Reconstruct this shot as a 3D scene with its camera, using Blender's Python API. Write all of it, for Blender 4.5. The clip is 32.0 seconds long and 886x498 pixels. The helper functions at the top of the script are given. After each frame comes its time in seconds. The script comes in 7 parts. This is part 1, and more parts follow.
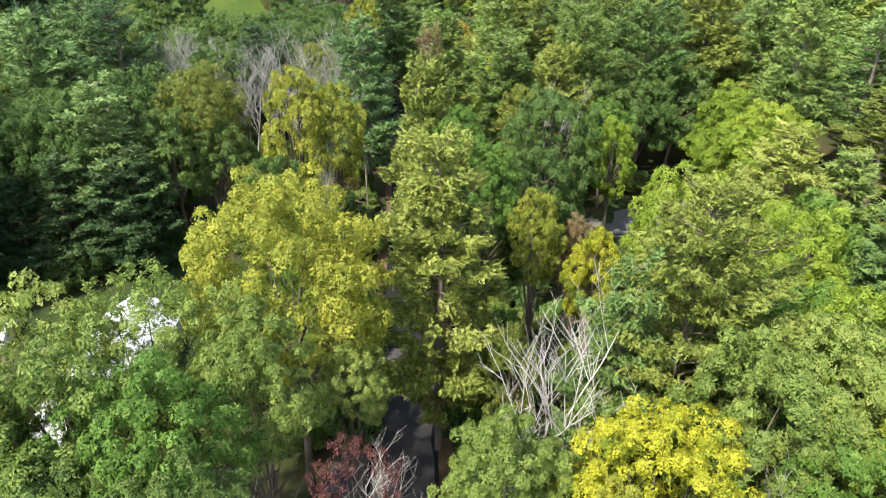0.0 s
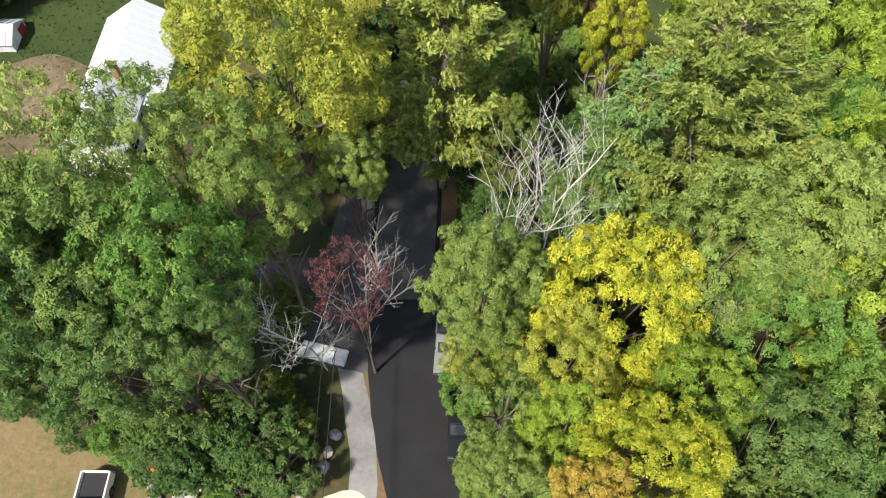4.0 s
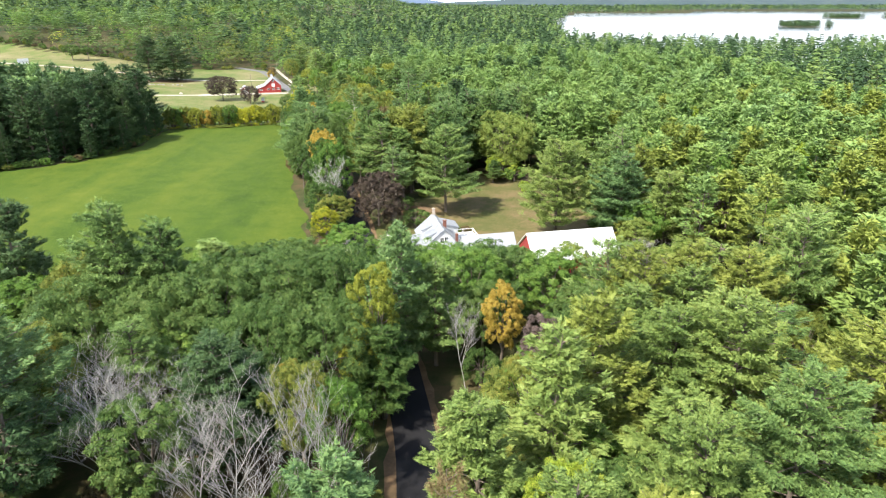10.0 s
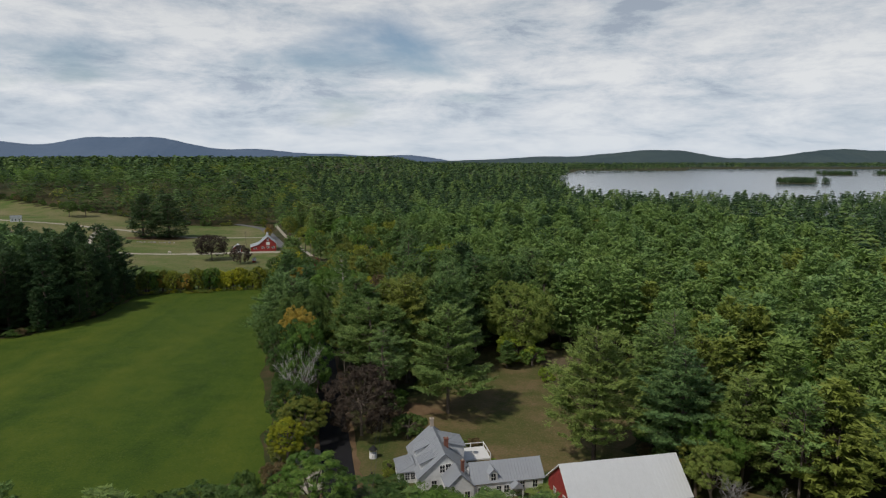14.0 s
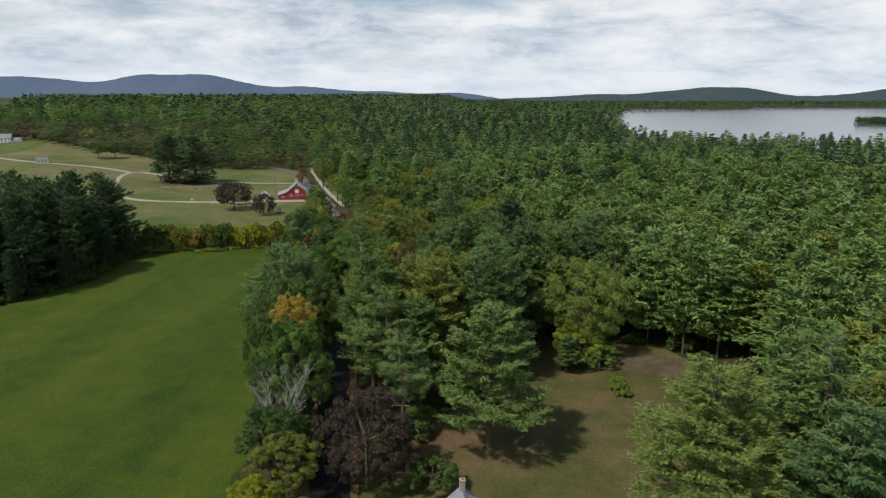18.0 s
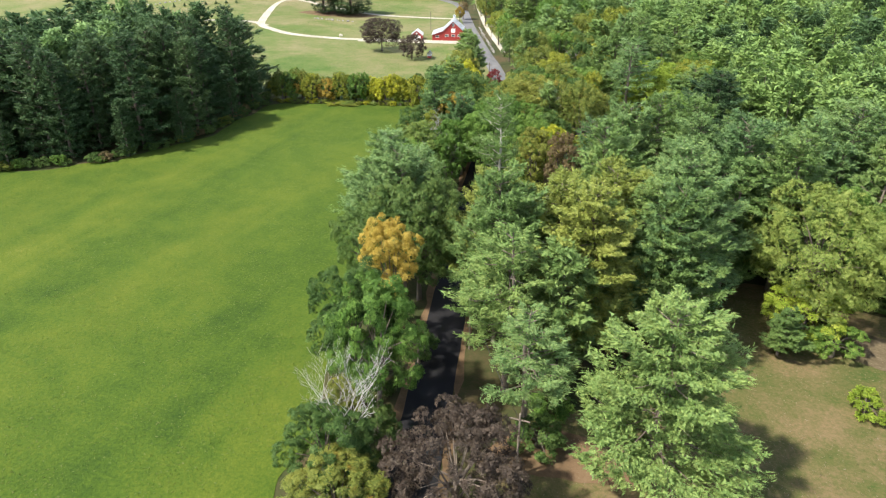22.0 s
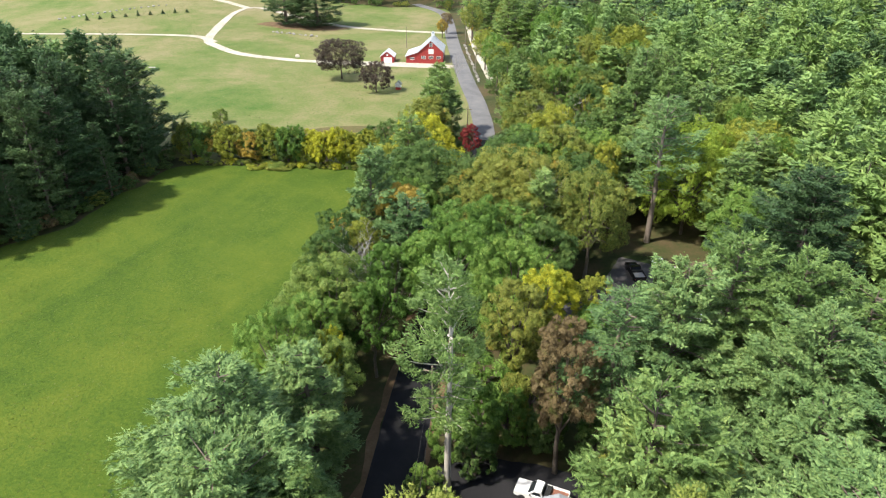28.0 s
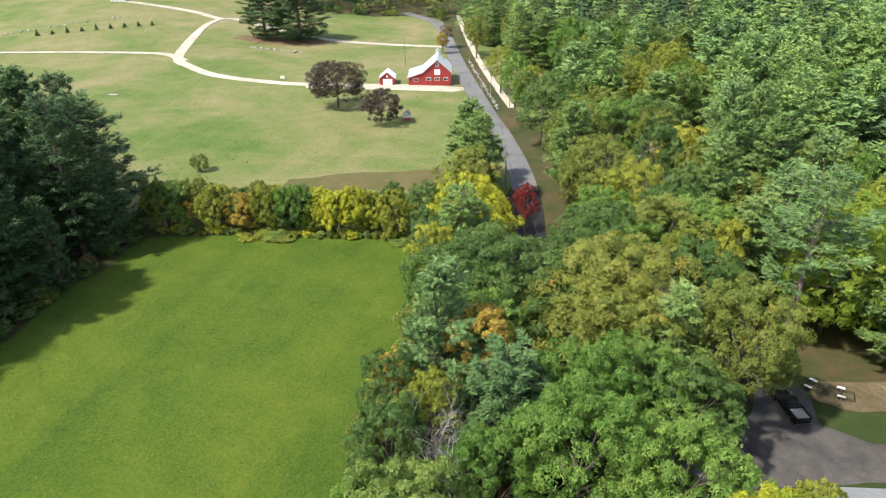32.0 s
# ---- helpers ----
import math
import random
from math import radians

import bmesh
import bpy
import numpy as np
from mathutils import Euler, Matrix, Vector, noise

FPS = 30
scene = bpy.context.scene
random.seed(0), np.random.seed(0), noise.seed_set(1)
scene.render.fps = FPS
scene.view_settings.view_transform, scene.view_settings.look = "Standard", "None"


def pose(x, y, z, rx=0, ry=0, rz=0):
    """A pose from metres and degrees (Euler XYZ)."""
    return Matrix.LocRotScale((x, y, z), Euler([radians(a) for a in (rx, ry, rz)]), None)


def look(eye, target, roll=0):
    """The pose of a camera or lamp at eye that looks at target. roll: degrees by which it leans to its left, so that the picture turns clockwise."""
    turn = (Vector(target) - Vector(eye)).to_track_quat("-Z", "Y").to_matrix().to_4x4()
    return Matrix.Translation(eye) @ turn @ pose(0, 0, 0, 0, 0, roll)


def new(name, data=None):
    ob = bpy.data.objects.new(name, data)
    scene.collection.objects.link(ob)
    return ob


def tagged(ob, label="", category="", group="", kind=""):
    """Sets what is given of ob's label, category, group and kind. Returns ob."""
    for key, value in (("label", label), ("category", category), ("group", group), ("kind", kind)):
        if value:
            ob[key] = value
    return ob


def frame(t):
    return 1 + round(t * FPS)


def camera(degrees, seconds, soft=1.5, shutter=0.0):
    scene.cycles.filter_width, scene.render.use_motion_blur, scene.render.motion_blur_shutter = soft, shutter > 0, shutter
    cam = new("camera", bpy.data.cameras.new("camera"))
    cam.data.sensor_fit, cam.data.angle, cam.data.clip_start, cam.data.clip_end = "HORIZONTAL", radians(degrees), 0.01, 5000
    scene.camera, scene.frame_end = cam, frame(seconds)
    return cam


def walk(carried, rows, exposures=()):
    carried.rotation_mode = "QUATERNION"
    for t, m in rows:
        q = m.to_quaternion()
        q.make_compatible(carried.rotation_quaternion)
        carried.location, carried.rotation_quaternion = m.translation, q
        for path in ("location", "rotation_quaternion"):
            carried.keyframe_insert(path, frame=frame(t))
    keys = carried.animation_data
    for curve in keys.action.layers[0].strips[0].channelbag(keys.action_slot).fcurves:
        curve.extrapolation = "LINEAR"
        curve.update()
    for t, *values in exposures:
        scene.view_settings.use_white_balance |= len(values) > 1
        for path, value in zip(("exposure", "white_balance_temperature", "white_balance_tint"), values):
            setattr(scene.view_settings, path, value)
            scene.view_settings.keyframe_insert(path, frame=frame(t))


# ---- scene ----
cam = camera(68.8, 32.0, soft=1.2)
PATH = [
    (0, (-2.50, -7.96, 36.15), (-1.229, 9.654, 26.767), 0.0),
    (0.5, (-1.71, -7.17, 36.62), (-0.675, 9.054, 24.969), 0.0),
    (1, (-1.28, -6.48, 37.14), (-0.525, 8.118, 23.490), 0.0),
    (1.5, (-0.87, -5.81, 37.98), (-0.367, 7.096, 22.706), 0.0),
    (2, (-0.48, -5.27, 38.76), (-0.248, 6.037, 22.268), 0.0),
    (2.5, (-0.27, -4.73, 39.55), (-0.214, 4.962, 22.063), 0.0),
    (4.5, (0.00, 0.00, 44.00), (0.000, 10.658, 27.076), 0.0),
    (5, (0.00, 2.59, 45.63), (0.000, 14.847, 29.828), 0.0),
    (5.5, (0.26, 5.39, 47.40), (0.262, 19.212, 32.938), 0.0),
    (6, (0.26, 8.55, 49.08), (0.265, 23.782, 36.121), 0.0),
    (6.5, (0.26, 11.49, 50.63), (0.282, 27.895, 39.191), 0.0),
    (7, (0.51, 14.65, 52.32), (0.542, 31.828, 42.080), 0.0),
    (7.5, (0.51, 18.08, 53.58), (0.593, 35.785, 44.279), 0.0),
    (8, (0.77, 21.29, 54.70), (0.830, 38.998, 45.398), 0.0),
    (8.5, (0.77, 24.83, 55.10), (0.830, 42.539, 45.803), 0.0),
    (9, (0.77, 28.94, 55.10), (0.831, 46.759, 46.020), 0.0),
    (9.5, (1.02, 33.05, 55.10), (1.078, 51.289, 46.901), 0.0),
    (10, (1.28, 37.29, 55.10), (1.366, 55.950, 47.900), 0.0),
    (10.5, (1.28, 41.53, 55.10), (1.341, 60.445, 48.589), 0.0),
    (11, (1.53, 45.99, 55.10), (1.623, 64.961, 48.754), 0.0),
    (11.5, (1.53, 50.45, 55.10), (1.626, 69.745, 49.823), 0.0),
    (12, (1.79, 54.91, 55.10), (1.737, 74.505, 51.079), 0.0),
    (12.5, (1.79, 59.51, 55.10), (1.687, 79.284, 52.109), 0.0),
    (13, (2.04, 64.32, 55.10), (1.942, 84.106, 52.179), 0.0),
    (13.5, (2.04, 68.78, 55.10), (1.942, 88.575, 52.248), 0.0),
    (14, (2.29, 73.73, 55.10), (2.197, 93.532, 52.317), 0.0),
    (14.5, (2.29, 78.54, 55.10), (1.996, 98.347, 52.352), 0.0),
    (16.5, (3.06, 98.35, 55.10), (2.407, 118.170, 52.494), 0.0),
    (17, (3.06, 103.65, 55.10), (1.528, 123.423, 52.515), 0.0),
    (17.5, (3.06, 108.68, 55.10), (1.491, 128.309, 51.620), 0.0),
    (18, (3.06, 113.84, 55.10), (1.511, 133.240, 50.492), 0.0),
    (18.5, (3.06, 119.00, 55.10), (1.513, 138.105, 49.379), 0.0),
    (19, (2.55, 124.03, 55.10), (0.349, 142.715, 48.315), 0.0),
    (19.5, (2.29, 129.41, 55.10), (-1.816, 147.373, 47.328), 0.0),
    (20, (2.04, 134.36, 55.10), (-3.552, 151.484, 46.420), 0.0),
    (20.5, (1.53, 139.52, 55.10), (-4.492, 156.214, 45.880), 0.0),
    (21, (1.02, 144.55, 55.10), (-4.996, 161.226, 45.849), 0.0),
    (21.5, (0.00, 149.71, 55.10), (-6.001, 166.395, 45.849), 0.0),
    (22, (-0.77, 154.52, 55.10), (-6.760, 171.191, 45.818), 0.0),
    (22.5, (-1.53, 159.55, 55.10), (-7.535, 176.197, 45.787), 0.0),
    (23, (-2.04, 164.71, 55.10), (-8.045, 181.360, 45.787), 0.0),
    (23.5, (-2.80, 169.74, 55.10), (-8.789, 186.378, 45.756), 0.0),
    (24, (-3.57, 174.68, 55.10), (-9.554, 191.325, 45.756), 0.0),
    (24.5, (-4.08, 179.71, 55.30), (-10.058, 196.336, 45.925), 0.0),
    (25, (-4.84, 184.74, 55.30), (-10.823, 201.364, 45.925), 0.0),
    (25.5, (-5.61, 189.90, 55.30), (-11.582, 206.511, 45.895), 0.0),
    (27.5, (-9.95, 208.66, 55.60), (-15.894, 225.290, 46.217), 0.0),
    (28, (-11.98, 212.90, 55.60), (-17.928, 229.518, 46.186), 0.0),
    (28.5, (-14.28, 216.80, 55.60), (-20.184, 233.437, 46.208), 0.0),
    (29, (-17.09, 220.47, 55.60), (-22.973, 237.119, 46.208), 0.0),
    (29.5, (-19.89, 224.15, 55.60), (-25.617, 240.854, 46.214), 0.0),
    (30, (-23.20, 227.69, 55.60), (-28.402, 244.570, 46.219), 0.0),
    (30.5, (-26.26, 231.01, 55.60), (-31.476, 247.895, 46.226), 0.0),
    (31, (-29.84, 234.55, 55.60), (-35.000, 251.445, 46.219), 0.0),
    (31.5, (-33.15, 238.09, 55.60), (-38.299, 254.991, 46.219), 0.0),
    (32, (-36.46, 241.56, 55.60), (-41.609, 258.436, 46.188), 0.0),
]
walk(cam, [(t, look(eye, target, roll)) for t, eye, target, roll in PATH],
     exposures=[(0, 0.05), (4.5, -0.15), (6, -0.15), (7.5, 0.1), (9.5, 0.2), (10.3, 0.05), (11, -0.3), (12, -1.3), (13, -2.0), (14, -2.0), (17.2, -1.95), (18.2, -1.65), (19.2, -0.85), (20.5, -0.15), (24, -0.1), (27.5, -0.1), (32, -0.2)])

# Daylight through broken cloud: sun from the south-west, about 53 degrees up.
SUN_AZ = math.atan2(-0.95, -1.0)
SUN_EL = radians(53)
sun = new("sun", bpy.data.lights.new("sun", "SUN"))
sun.data.energy = 8.6
sun.data.angle = radians(2.5)
sun.data.color = (1.0, 0.935, 0.82)
to_sun = Vector((math.cos(SUN_AZ) * math.cos(SUN_EL), math.sin(SUN_AZ) * math.cos(SUN_EL), math.sin(SUN_EL)))
sun.rotation_euler = to_sun.to_track_quat("Z", "Y").to_euler()


def nodes_of(tree):
    """Short ways to add and join nodes."""
    def add(kind, **values):
        n = tree.nodes.new(kind)
        for key, value in values.items():
            if key.startswith("_"):
                n.inputs[key[1:].replace("_", " ")].default_value = value
            else:
                setattr(n, key, value)
        return n
    return add, tree.links.new


def ramp(add, stops):
    n = add("ShaderNodeValToRGB")
    el = n.color_ramp.elements
    el[0].position, el[0].color = stops[0][0], (*stops[0][1], 1)
    el[1].position, el[1].color = stops[-1][0], (*stops[-1][1], 1)
    for p, c in stops[1:-1]:
        e = el.new(p)
        e.color = (*c, 1)
    return n


world = bpy.data.worlds.new("world")
scene.world = world
world.use_nodes = True
add, join = nodes_of(world.node_tree)
world.node_tree.nodes.clear()
coord = add("ShaderNodeTexCoord")
sky = add("ShaderNodeTexSky", sky_type="NISHITA", sun_disc=False, sun_elevation=SUN_EL, sun_rotation=math.pi / 2 - SUN_AZ, air_density=1.0, dust_density=1.5)
# the cloud deck: the way up is flattened so that the clouds crowd together towards the horizon
split = add("ShaderNodeSeparateXYZ")
join(coord.outputs["Generated"], split.inputs[0])


def sky_math(op, a, b):
    n = add("ShaderNodeMath", operation=op)
    for k, v in enumerate((a, b)):
        if isinstance(v, (int, float)):
            n.inputs[k].default_value = v
        else:
            join(v, n.inputs[k])
    return n.outputs[0]


up = sky_math("MAXIMUM", split.outputs["Z"], 0.0)
deep = sky_math("ADD", up, 0.26)
deck = add("ShaderNodeCombineXYZ")
join(sky_math("DIVIDE", split.outputs["X"], deep), deck.inputs[0])
join(sky_math("DIVIDE", split.outputs["Y"], deep), deck.inputs[1])
deck.inputs[2].default_value = 4.3
cloud = add("ShaderNodeTexNoise", _Scale=0.9, _Detail=9.0, _Roughness=0.54, _Distortion=0.25)
join(deck.outputs[0], cloud.inputs["Vector"])
# broken cloud hides more of the sky the lower one looks through it
thick = sky_math("SUBTRACT", cloud.outputs["Fac"], sky_math("MULTIPLY", up, 0.36))
cover = ramp(add, [(0.25, (0.0, 0.0, 0.0)), (0.39, (1.0, 1.0, 1.0))])
join(thick, cover.inputs[0])
puff = add("ShaderNodeMapping")
puff.inputs["Scale"].default_value = (1.0, 1.0, 3.6)
join(coord.outputs["Generated"], puff.inputs["Vector"])
billow = add("ShaderNodeTexNoise", _Scale=7.0, _Detail=11.0, _Roughness=0.68, _Distortion=0.25)
join(puff.outputs[0], billow.inputs["Vector"])
wide = add("ShaderNodeTexNoise", _Scale=2.1, _Detail=7.0, _Roughness=0.55, _Distortion=0.15)
join(deck.outputs[0], wide.inputs["Vector"])
tone = sky_math("ADD", sky_math("MULTIPLY", billow.outputs["Fac"], 0.65), sky_math("MULTIPLY", wide.outputs["Fac"], 0.35))
shade = ramp(add, [(0.39, (0.56, 0.65, 0.78)), (0.45, (0.77, 0.86, 0.96)), (0.51, (0.95, 1.00, 1.07)), (0.58, (1.12, 1.15, 1.18))])
join(tone, shade.inputs[0])
blue = add("ShaderNodeVectorMath", operation="SCALE")
blue.inputs["Scale"].default_value = 0.15
join(sky.outputs[0], blue.inputs[0])
mixed = add("ShaderNodeMix", data_type="RGBA")
join(cover.outputs[0], mixed.inputs["Factor"]), join(blue.outputs[0], mixed.inputs["A"]), join(shade.outputs[0], mixed.inputs["B"])
# the haze band low over the horizon
low = ramp(add, [(0.0, (1.0, 1.0, 1.0)), (0.11, (0.0, 0.0, 0.0))])
join(up, low.inputs[0])
fog = add("ShaderNodeMix", data_type="RGBA")
fog.inputs["B"].default_value = (0.78, 0.87, 0.97, 1)
join(sky_math("MULTIPLY", low.outputs[0], 0.55), fog.inputs["Factor"])
join(mixed.outputs["Result"], fog.inputs["A"])
back = add("ShaderNodeBackground")
# the sky is brightest low down, where it is seen through the most air
glow = ramp(add, [(0.0, (1.0, 1.0, 1.0)), (0.42, (0.0, 0.0, 0.0))])
join(up, glow.inputs[0])
join(sky_math("MULTIPLY", sky_math("ADD", sky_math("MULTIPLY", glow.outputs[0], 0.62), 1.0), 1.78), back.inputs["Strength"])
out = add("ShaderNodeOutputWorld")
join(fog.outputs["Result"], back.inputs[0]), join(back.outputs[0], out.inputs[0])


# ---- materials ----
def material(name):
    m = bpy.data.materials.new(name)
    m.use_nodes = True
    m.node_tree.nodes.clear()
    add, join = nodes_of(m.node_tree)
    return m, add, join


def solid(name, color, rough=0.7, metal=0.0, grain=0.12, scale=8.0, bump=0.15, stain=0.5, spec=0.4):
    """A painted, stone or metal surface: grain, slower stains and fine relief."""
    m, add, join = material(name)
    co = add("ShaderNodeTexCoord")
    info = add("ShaderNodeObjectInfo")
    fine = add("ShaderNodeTexNoise", _Scale=scale, _Detail=6.0, _Roughness=0.65)
    slow = add("ShaderNodeTexNoise", _Scale=stain, _Detail=4.0, _Roughness=0.6)
    join(co.outputs["Object"], fine.inputs["Vector"]), join(co.outputs["Object"], slow.inputs["Vector"])
    sumv = add("ShaderNodeMath", operation="ADD")
    join(fine.outputs["Fac"], sumv.inputs[0]), join(slow.outputs["Fac"], sumv.inputs[1])
    half = add("ShaderNodeMath", operation="MULTIPLY_ADD")
    half.inputs[1].default_value, half.inputs[2].default_value = 0.36, 0.0
    join(sumv.outputs[0], half.inputs[0])
    own = add("ShaderNodeMath", operation="MULTIPLY_ADD")
    own.inputs[1].default_value = 0.28
    join(info.outputs["Random"], own.inputs[0]), join(half.outputs[0], own.inputs[2])
    lo = tuple(max(0.0, c * (1 - 2.2 * grain)) for c in color)
    hi = tuple(min(1.0, c * (1 + 1.4 * grain)) for c in color)
    r = ramp(add, [(0.25, lo), (0.5, color), (0.8, hi)])
    join(own.outputs[0], r.inputs[0])
    b = add("ShaderNodeBump", _Strength=bump, _Distance=0.02)
    join(fine.outputs["Fac"], b.inputs["Height"])
    p = add("ShaderNodeBsdfPrincipled", _Roughness=rough, _Metallic=metal)
    p.inputs["Specular IOR Level"].default_value = spec
    join(r.outputs[0], p.inputs["Base Color"]), join(b.outputs[0], p.inputs["Normal"])
    o = add("ShaderNodeOutputMaterial")
    join(p.outputs[0], o.inputs[0])
    return m


def foliage(name, dark, mid, light, thin=0.35, patch=0.0, patch_color=(0.4, 0.3, 0.03), cut=8.5, vary=0.42, gaps=0.52):
    """Leaves or needles: each leaf differs, each tree differs, and light comes through."""
    dark, mid, light = (tuple(q * k for q, k in zip(c, (0.98, 1.0, 1.24) if vary > 0.4 else (0.95, 1.0, 1.05))) for c in (dark, mid, light))
    m, add, join = material(name)
    info = add("ShaderNodeObjectInfo")
    geo = add("ShaderNodeNewGeometry")
    co = add("ShaderNodeTexCoord")
    slow = add("ShaderNodeTexNoise", _Scale=0.16, _Detail=3.0)
    join(geo.outputs["Position"], slow.inputs["Vector"])
    a = add("ShaderNodeMath", operation="MULTIPLY_ADD")
    a.inputs[1].default_value = vary
    join(geo.outputs["Random Per Island"], a.inputs[0])
    b = add("ShaderNodeMath", operation="MULTIPLY_ADD")
    b.inputs[1].default_value, b.inputs[2].default_value = 0.30, -0.08
    join(info.outputs["Random"], b.inputs[0]), join(b.outputs[0], a.inputs[2])
    c = add("ShaderNodeMath", operation="MULTIPLY_ADD")
    c.inputs[1].default_value = 0.55
    join(slow.outputs["Fac"], c.inputs[0]), join(a.outputs[0], c.inputs[2])
    # single leaves within a cluster differ too
    cell = add("ShaderNodeTexVoronoi", _Scale=cut or 1.6)
    join(co.outputs["Object"], cell.inputs["Vector"])
    parts_of = add("ShaderNodeSeparateXYZ")
    join(cell.outputs["Color"], parts_of.inputs[0])
    leaf = add("ShaderNodeMath", operation="MULTIPLY_ADD")
    leaf.inputs[1].default_value = 0.34 if cut else 0.14
    join(parts_of.outputs[0], leaf.inputs[0]), join(c.outputs[0], leaf.inputs[2])
    even = add("ShaderNodeMath", operation="SUBTRACT")
    even.inputs[1].default_value = 0.17 if cut else 0.07
    join(leaf.outputs[0], even.inputs[0])
    r = ramp(add, [(0.12, dark), (0.55, mid), (1.0, light)])
    join(even.outputs[0], r.inputs[0])
    col = r.outputs[0]
    if patch > 0:
        spot = add("ShaderNodeTexNoise", _Scale=0.35, _Detail=3.0, _Roughness=0.7)
        join(co.outputs["Object"], spot.inputs["Vector"])
        lim = ramp(add, [(0.62 - patch, (0, 0, 0)), (0.74 - patch, (1, 1, 1))])
        join(spot.outputs["Fac"], lim.inputs[0])
        mx = add("ShaderNodeMix", data_type="RGBA")
        mx.inputs["B"].default_value = (*patch_color, 1)
        join(lim.outputs[0], mx.inputs["Factor"]), join(col, mx.inputs["A"])
        col = mx.outputs["Result"]
    d = add("ShaderNodeBsdfPrincipled", _Roughness=0.55)
    d.inputs["Specular IOR Level"].default_value = 0.16
    t = add("ShaderNodeBsdfTranslucent")
    join(col, d.inputs["Base Color"]), join(col, t.inputs["Color"])
    mix = add("ShaderNodeMixShader", _Fac=thin)
    join(d.outputs[0], mix.inputs[1]), join(t.outputs[0], mix.inputs[2])
    o = add("ShaderNodeOutputMaterial")
    join(mix.outputs[0], o.inputs[0])
    if cut:
        # the rim of each cluster is broken up into single leaves
        gap = add("ShaderNodeMath", operation="GREATER_THAN")
        gap.inputs[1].default_value = gaps
        join(cell.outputs["Distance"], gap.inputs[0])
        clear = add("ShaderNodeBsdfTransparent")
        both = add("ShaderNodeMixShader")
        join(gap.outputs[0], both.inputs[0]), join(mix.outputs[0], both.inputs[1]), join(clear.outputs[0], both.inputs[2])
        join(both.outputs[0], o.inputs[0])
    return m


NEEDLES = {
    "pine": ("pine_needles", (0.075, 0.138, 0.041), (0.181, 0.269, 0.075), (0.356, 0.420, 0.119)),
    "pine_dark": ("dark_pine_needles", (0.034, 0.072, 0.030), (0.080, 0.136, 0.050), (0.160, 0.216, 0.080)),
    "pine_blue": ("blue_pine_needles", (0.072, 0.140, 0.052), (0.176, 0.271, 0.090), (0.345, 0.429, 0.136)),
    "pine_warm": ("warm_green_pine_needles", (0.086, 0.142, 0.036), (0.204, 0.276, 0.068), (0.375, 0.415, 0.110)),
    "pine_gold": ("golden_pine_needles", (0.112, 0.150, 0.028), (0.270, 0.302, 0.062), (0.460, 0.450, 0.110)),
}
# brightness put into colour: woods' needles lifted as by haze, far ones dimmed
WOOD_LEAF_LIFTED = {key: foliage("wood_" + q[0], *(tuple(1.14 * v for v in c) for c in q[1:]), 0.22, cut=0, vary=0.18) for key, q in NEEDLES.items()}
FAR_LEAF_DIMMED = {key: foliage("far_" + q[0], *(tuple(0.86 * v for v in c) for c in q[1:]), 0.22, cut=0, vary=0.22) for key, q in NEEDLES.items()}
LEAF = {
    **{key: foliage(*q, 0.22, cut=9.0, vary=0.30, gaps=0.62) for key, q in NEEDLES.items()},
    "green": foliage("green_leaves", (0.054, 0.122, 0.018), (0.136, 0.246, 0.038), (0.266, 0.360, 0.064), 0.35),
    "oak": foliage("oak_leaves", (0.038, 0.082, 0.018), (0.092, 0.162, 0.034), (0.182, 0.240, 0.052), 0.32),
    "pale": foliage("pale_leaves", (0.084, 0.146, 0.028), (0.198, 0.272, 0.050), (0.350, 0.395, 0.082), 0.35),
    "lime": foliage("lime_leaves", (0.123, 0.201, 0.022), (0.269, 0.366, 0.037), (0.448, 0.498, 0.061), 0.4),
    "turning": foliage("turning_leaves", (0.076, 0.118, 0.022), (0.184, 0.222, 0.037), (0.322, 0.318, 0.055), 0.35, 0.02, (0.330, 0.225, 0.039)),
    "maple": foliage("yellowing_maple_leaves", (0.105, 0.150, 0.022), (0.290, 0.320, 0.040), (0.540, 0.500, 0.062), 0.4),
    "yellow": foliage("yellow_leaves", (0.180, 0.215, 0.018), (0.420, 0.425, 0.030), (0.700, 0.660, 0.060), 0.42, 0.10, (0.190, 0.275, 0.033)),
    "orange": foliage("orange_leaves", (0.225, 0.165, 0.030), (0.440, 0.320, 0.050), (0.620, 0.470, 0.085), 0.4, 0.02, (0.224, 0.233, 0.033)),
    "rust": foliage("rust_leaves", (0.125, 0.095, 0.040), (0.225, 0.165, 0.065), (0.310, 0.240, 0.095), 0.35, 0.04, (0.146, 0.180, 0.044)),
    "red": foliage("red_leaves", (0.110, 0.020, 0.016), (0.270, 0.042, 0.034), (0.420, 0.110, 0.070), 0.4),
    "russet": foliage("russet_leaves", (0.070, 0.030, 0.022), (0.165, 0.065, 0.050), (0.270, 0.125, 0.090), 0.35, cut=4.5, gaps=0.36),
    "purple": foliage("purple_leaves", (0.026, 0.020, 0.013), (0.066, 0.049, 0.030), (0.126, 0.094, 0.056), 0.2),
    "pink": foliage("pinkish_leaves", (0.110, 0.085, 0.060), (0.190, 0.140, 0.100), (0.270, 0.205, 0.150), 0.35),
}
BARK = solid("bark", (0.16, 0.13, 0.105), 0.9, grain=0.35, scale=3.0, bump=0.6, stain=0.8)
BARK_PALE = solid("pale_bark", (0.40, 0.37, 0.33), 0.9, grain=0.25, scale=3.0, bump=0.4)
BARK_DEAD = solid("weathered_dead_wood", (0.52, 0.50, 0.47), 0.9, grain=0.2, scale=4.0, bump=0.4)
